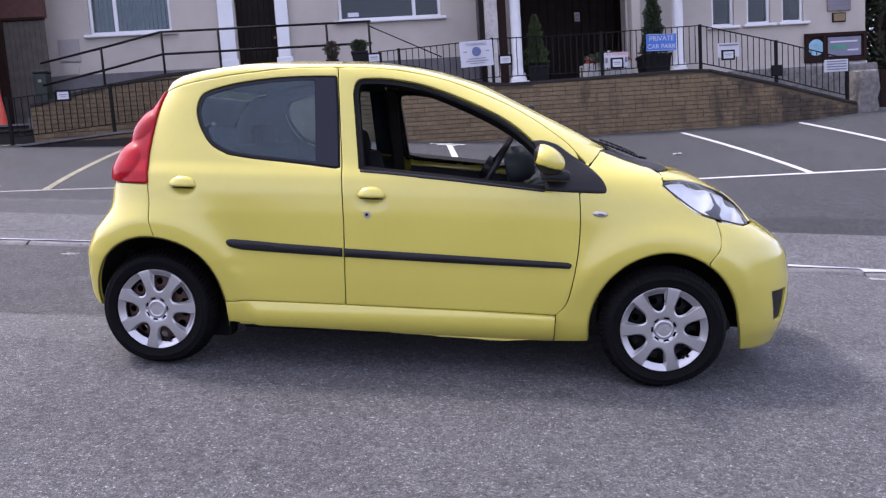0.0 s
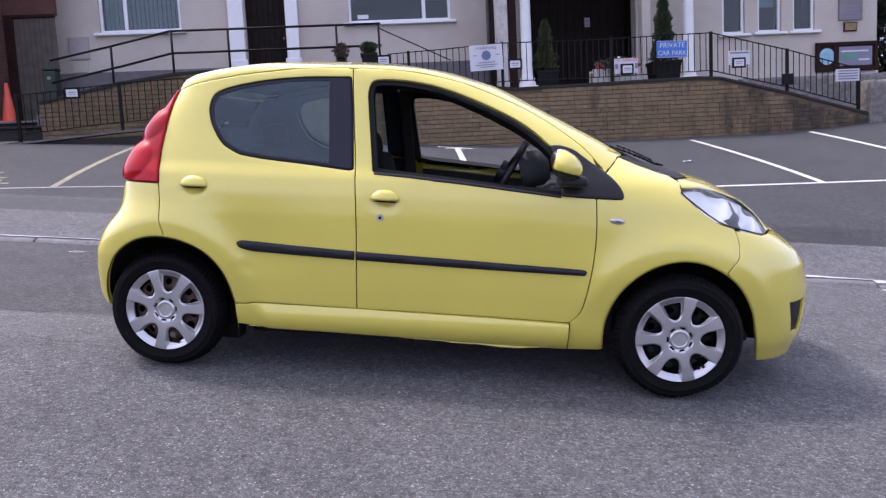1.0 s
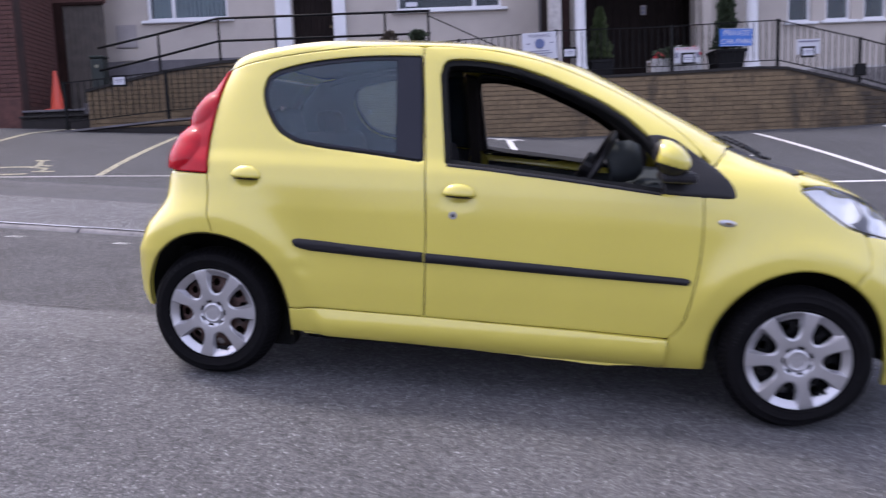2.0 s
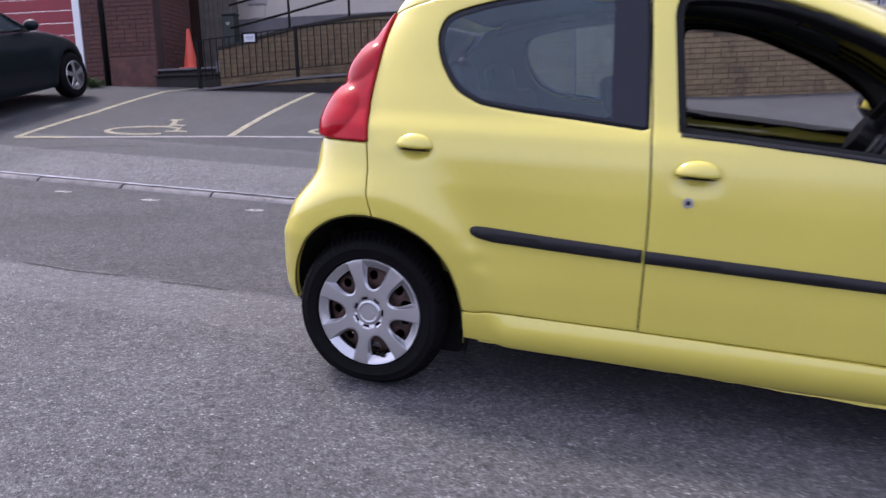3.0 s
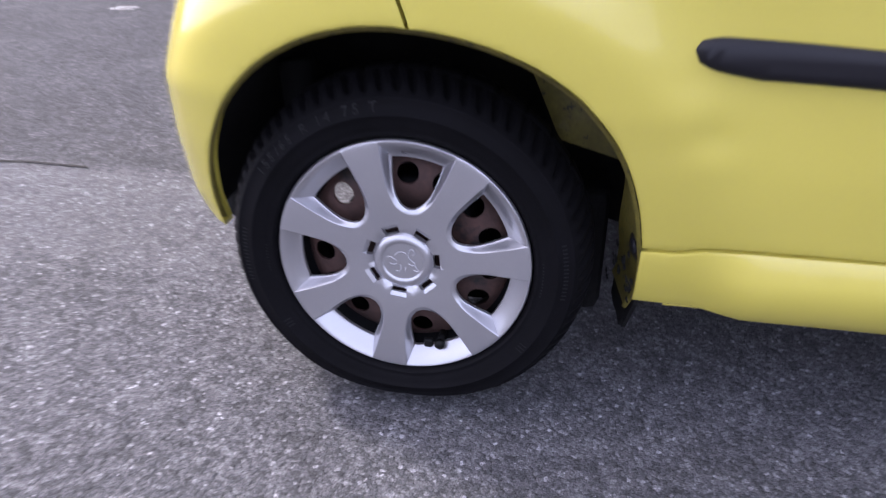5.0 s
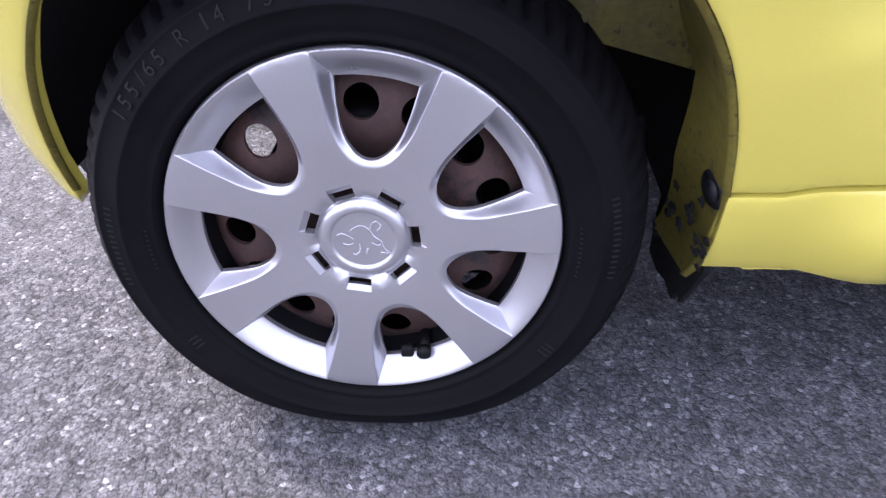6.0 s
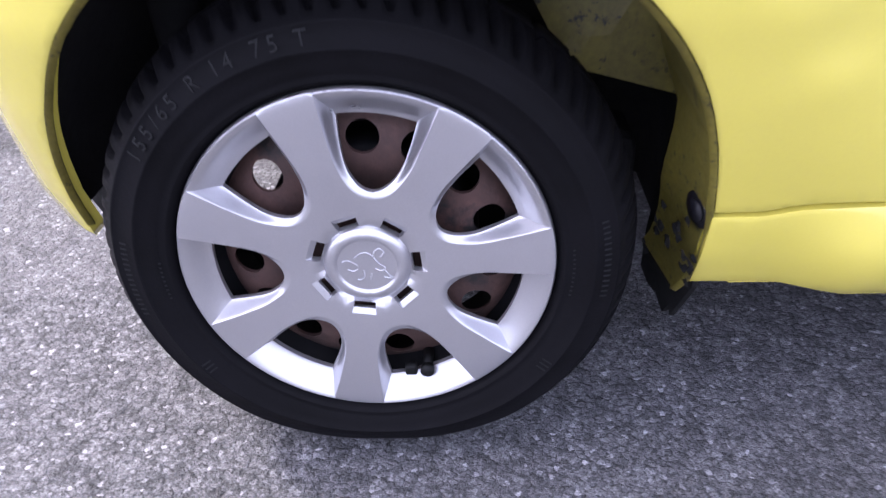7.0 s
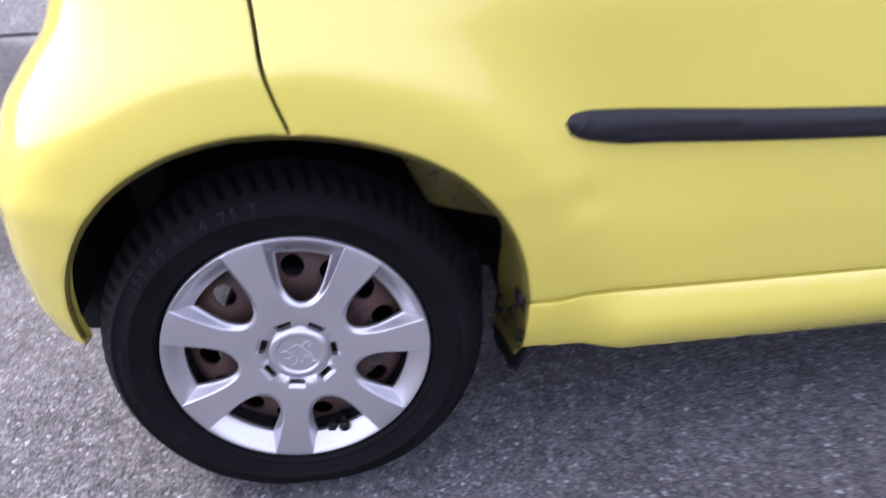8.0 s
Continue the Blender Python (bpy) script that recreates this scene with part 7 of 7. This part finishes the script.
tagged(slab("wall_infill", (-6.04, 10.60, 4.062, -5.12, 10.75, 6.6), M_REDBRICK), "dark red brick over the gate", "wall", kind="structure")
tagged(slab("stone_step", (-6.02, 9.15, 1.4, -4.76, 10.56, 1.945), M_STEP, bevel=.012), "dark stone step at the gate", "step", kind="structure")
tagged(slab("stone_tread", (-6.02, 9.10, 1.947, -4.76, 10.55, 1.985), M_PLINTH, bevel=.008), "worn grey tread on the upper step", "step", kind="structure")
tagged(slab("stone_step", (-5.92, 8.84, 1.3, -4.76, 9.148, 1.83), M_STEP, bevel=.012), "dark stone step at the gate", "step", kind="structure")
tagged(slab("stone_tread", (-5.93, 8.80, 1.832, -4.76, 9.098, 1.865), M_COPING, bevel=.008), "worn dark tread on the lower step", "step", kind="structure")
gb = thing("grit_bin", FAC, "dark green bin beside the ramp", "bin")
slab("body", (-5.07, 9.72, 1.99, -4.84, 9.95, 2.90), plain("dark green plastic", (0.006, 0.012, 0.009), 0.6), gb, .03)
slab("lid", (-5.08, 9.71, 2.902, -4.83, 9.96, 2.95), plain("dark green lid", (0.007, 0.014, 0.010), 0.6), gb, .02)
slab("sticker", (-4.99, 9.715, 2.74, -4.93, 9.719, 2.79), M_YLINE, gb, label="small yellow sticker")
cone = thing("traffic_cone", FAC @ Matrix.Translation((-5.56, 9.42, 1.988)), "faded orange traffic cone on the stone step", "traffic cone")
v, f = lathe([(.001, .68), (.022, .68), (.03, .66), (.115, .03), (.128, .03)], 32)
part("cone", (v, f), M_CONE, cone, smooth=True)
part("base", boxed(-.15, -.15, 0, .15, .15, .03, bevel=.012), M_CONE, cone)

T_TAIL = [(.15, -.62), (.4, -.70), (.6, -.68), (.9, -.58), (1.0, -.35), (1.2, -.02), (1.38, .35), (1.46, .9)]
T_NOSE = [(.15, 3.18), (.3, 3.28), (.5, 3.30), (.65, 3.22), (.78, 3.0), (.88, 2.62), (.95, 2.25), (1.1, 1.95), (1.3, 1.55), (1.40, 1.25), (1.46, 1.0)]
T_WIDTH = [(.15, .76), (.25, .82), (.5, .86), (.75, .86), (.9, .82), (1.0, .79), (1.2, .70), (1.36, .60), (1.42, .45), (1.46, 0.0)]
hull2 = Hull(T_WIDTH, T_TAIL, T_NOSE, [(0, 1.25), (2, 1.25)], 4, 6, wheels=((0, .3), (2.55, .3)), flare=.02)
Q2 = lambda q, z: (hull2.x(q, z), z)
g0, g1 = fd(-6.75, 4.15), fd(-6.75, 6.7)
slope = math.degrees(math.atan2(park_z(g1.x, g1.y) - park_z(g0.x, g0.y), 2.55))
car2 = thing("parked_car", Matrix.Translation((g0.x, g0.y, park_z(g0.x, g0.y))) @ pose(0, 0, 0, 0, -slope, 100), "dark teal car parked in front of a garage", "car")
a0 = math.degrees(math.asin((.2 - .3) / .36))
lower = [*[Q2(-1, z) for z in np.linspace(.9, .2, 10)], (-.36, .2), *arc(0, .3, .36, 180 - a0, a0, 24)[::1], (2.19, .2), *arc(2.55, .3, .36, 180 - a0, a0, 24), (3.0, .2), *[Q2(1, z) for z in np.linspace(.2, .78, 10)], Q2(.985, .86), (2.2, .95), (1.9, .94), (.2, .98), (-.3, .95)]
part("body", hull2.panel(lower, [], .05, both=True), M_TEAL, car2, smooth=True)
part("bonnet", hull2.panel([(2.2, .952), Q2(.985, .865), Q2(1, .79), Q2(1, .95), Q2(.99, .955)], [], .05, both=True), M_TEAL, car2, smooth=True)
part("cabin", hull2.panel([(-.3, .955), (.2, .985), (1.9, .945), (2.2, .957), Q2(.99, .96), *[Q2(1, z) for z in np.linspace(.96, 1.46, 12)], *[Q2(-1, z) for z in np.linspace(1.46, .905, 12)]], [[(.35, 1.02), (1.15, 1.0), (1.12, 1.34), (.7, 1.32)], [(1.22, 1.0), (1.85, .985), (1.55, 1.22), (1.28, 1.34), (1.2, 1.34)]], .05, both=True), M_TEAL, car2, smooth=True)
for side in (-1, 1):
    g = part("side_glass", hull2.panel([(.34, 1.01), (1.86, .98), (1.55, 1.24), (1.2, 1.36), (.7, 1.34)], [], .06, lift=-.02, thick=.004, side=side), M_TINT, car2, "dark side windows", smooth=True)
    p, _ = hull2.on(1.78, 1.0)
    bm = bmesh.new()
    bmesh.ops.create_uvsphere(bm, u_segments=20, v_segments=12, radius=1)
    bmesh.ops.scale(bm, vec=(.06, .10, .07), verts=bm.verts)
    bmesh.ops.translate(bm, vec=(1.78, side * .90, 1.02), verts=bm.verts)
    part("door_mirror", bm, M_TEAL, car2, "teal door mirror", smooth=True)
    for cx in (0.0, 2.55):
        w = part("wheel", lathe([(.19, -.09), (.25, -.10), (.29, -.085), (.302, -.05), (.302, .05), (.29, .085), (.19, .09)], 40, "y"), M_RUBBER, car2, "black tyre on a five-spoke alloy wheel", smooth=True)
        w.matrix_basis = pose(cx, side * .75, .302) if side < 0 else pose(cx, side * .75, .302, 0, 0, 180)
        bm = bmesh.new()
        for k in range(5):
            a = radians(90 + 72 * k)
            box(bm, -.028, -.098, .03, .028, -.078, .185, bevel=.006, m=pose(0, 0, 0, 0, 90 - math.degrees(a), 0))
        tube(bm, (0, -.10, 0), (0, -.07, 0), .05, 16)
        part("alloy_spokes", bm, M_SILVER, w, "silver alloy spokes")
        part("rim", lathe([(.18, -.09), (.196, -.095), (.196, -.06), (.18, .06)], 40, "y"), M_SILVER, w, smooth=True)
        part("brake_disc", lathe([(.001, -.02), (.15, -.02), (.15, .0), (.001, 0)], 32, "y"), M_BLACKSTEEL, w, smooth=True)
part("floor_pan", boxed(-.5, -.6, .18, 3.0, .6, .4), M_DARK, car2, "black underbody")
leafy("weeds", "small green weeds at the tarmac edge", -6.75, 8.2, park_at(-6.75, 8.2), .10, .28, 420, 4, M_GRASS, "weeds", cone=False, stem=False, size=.07)
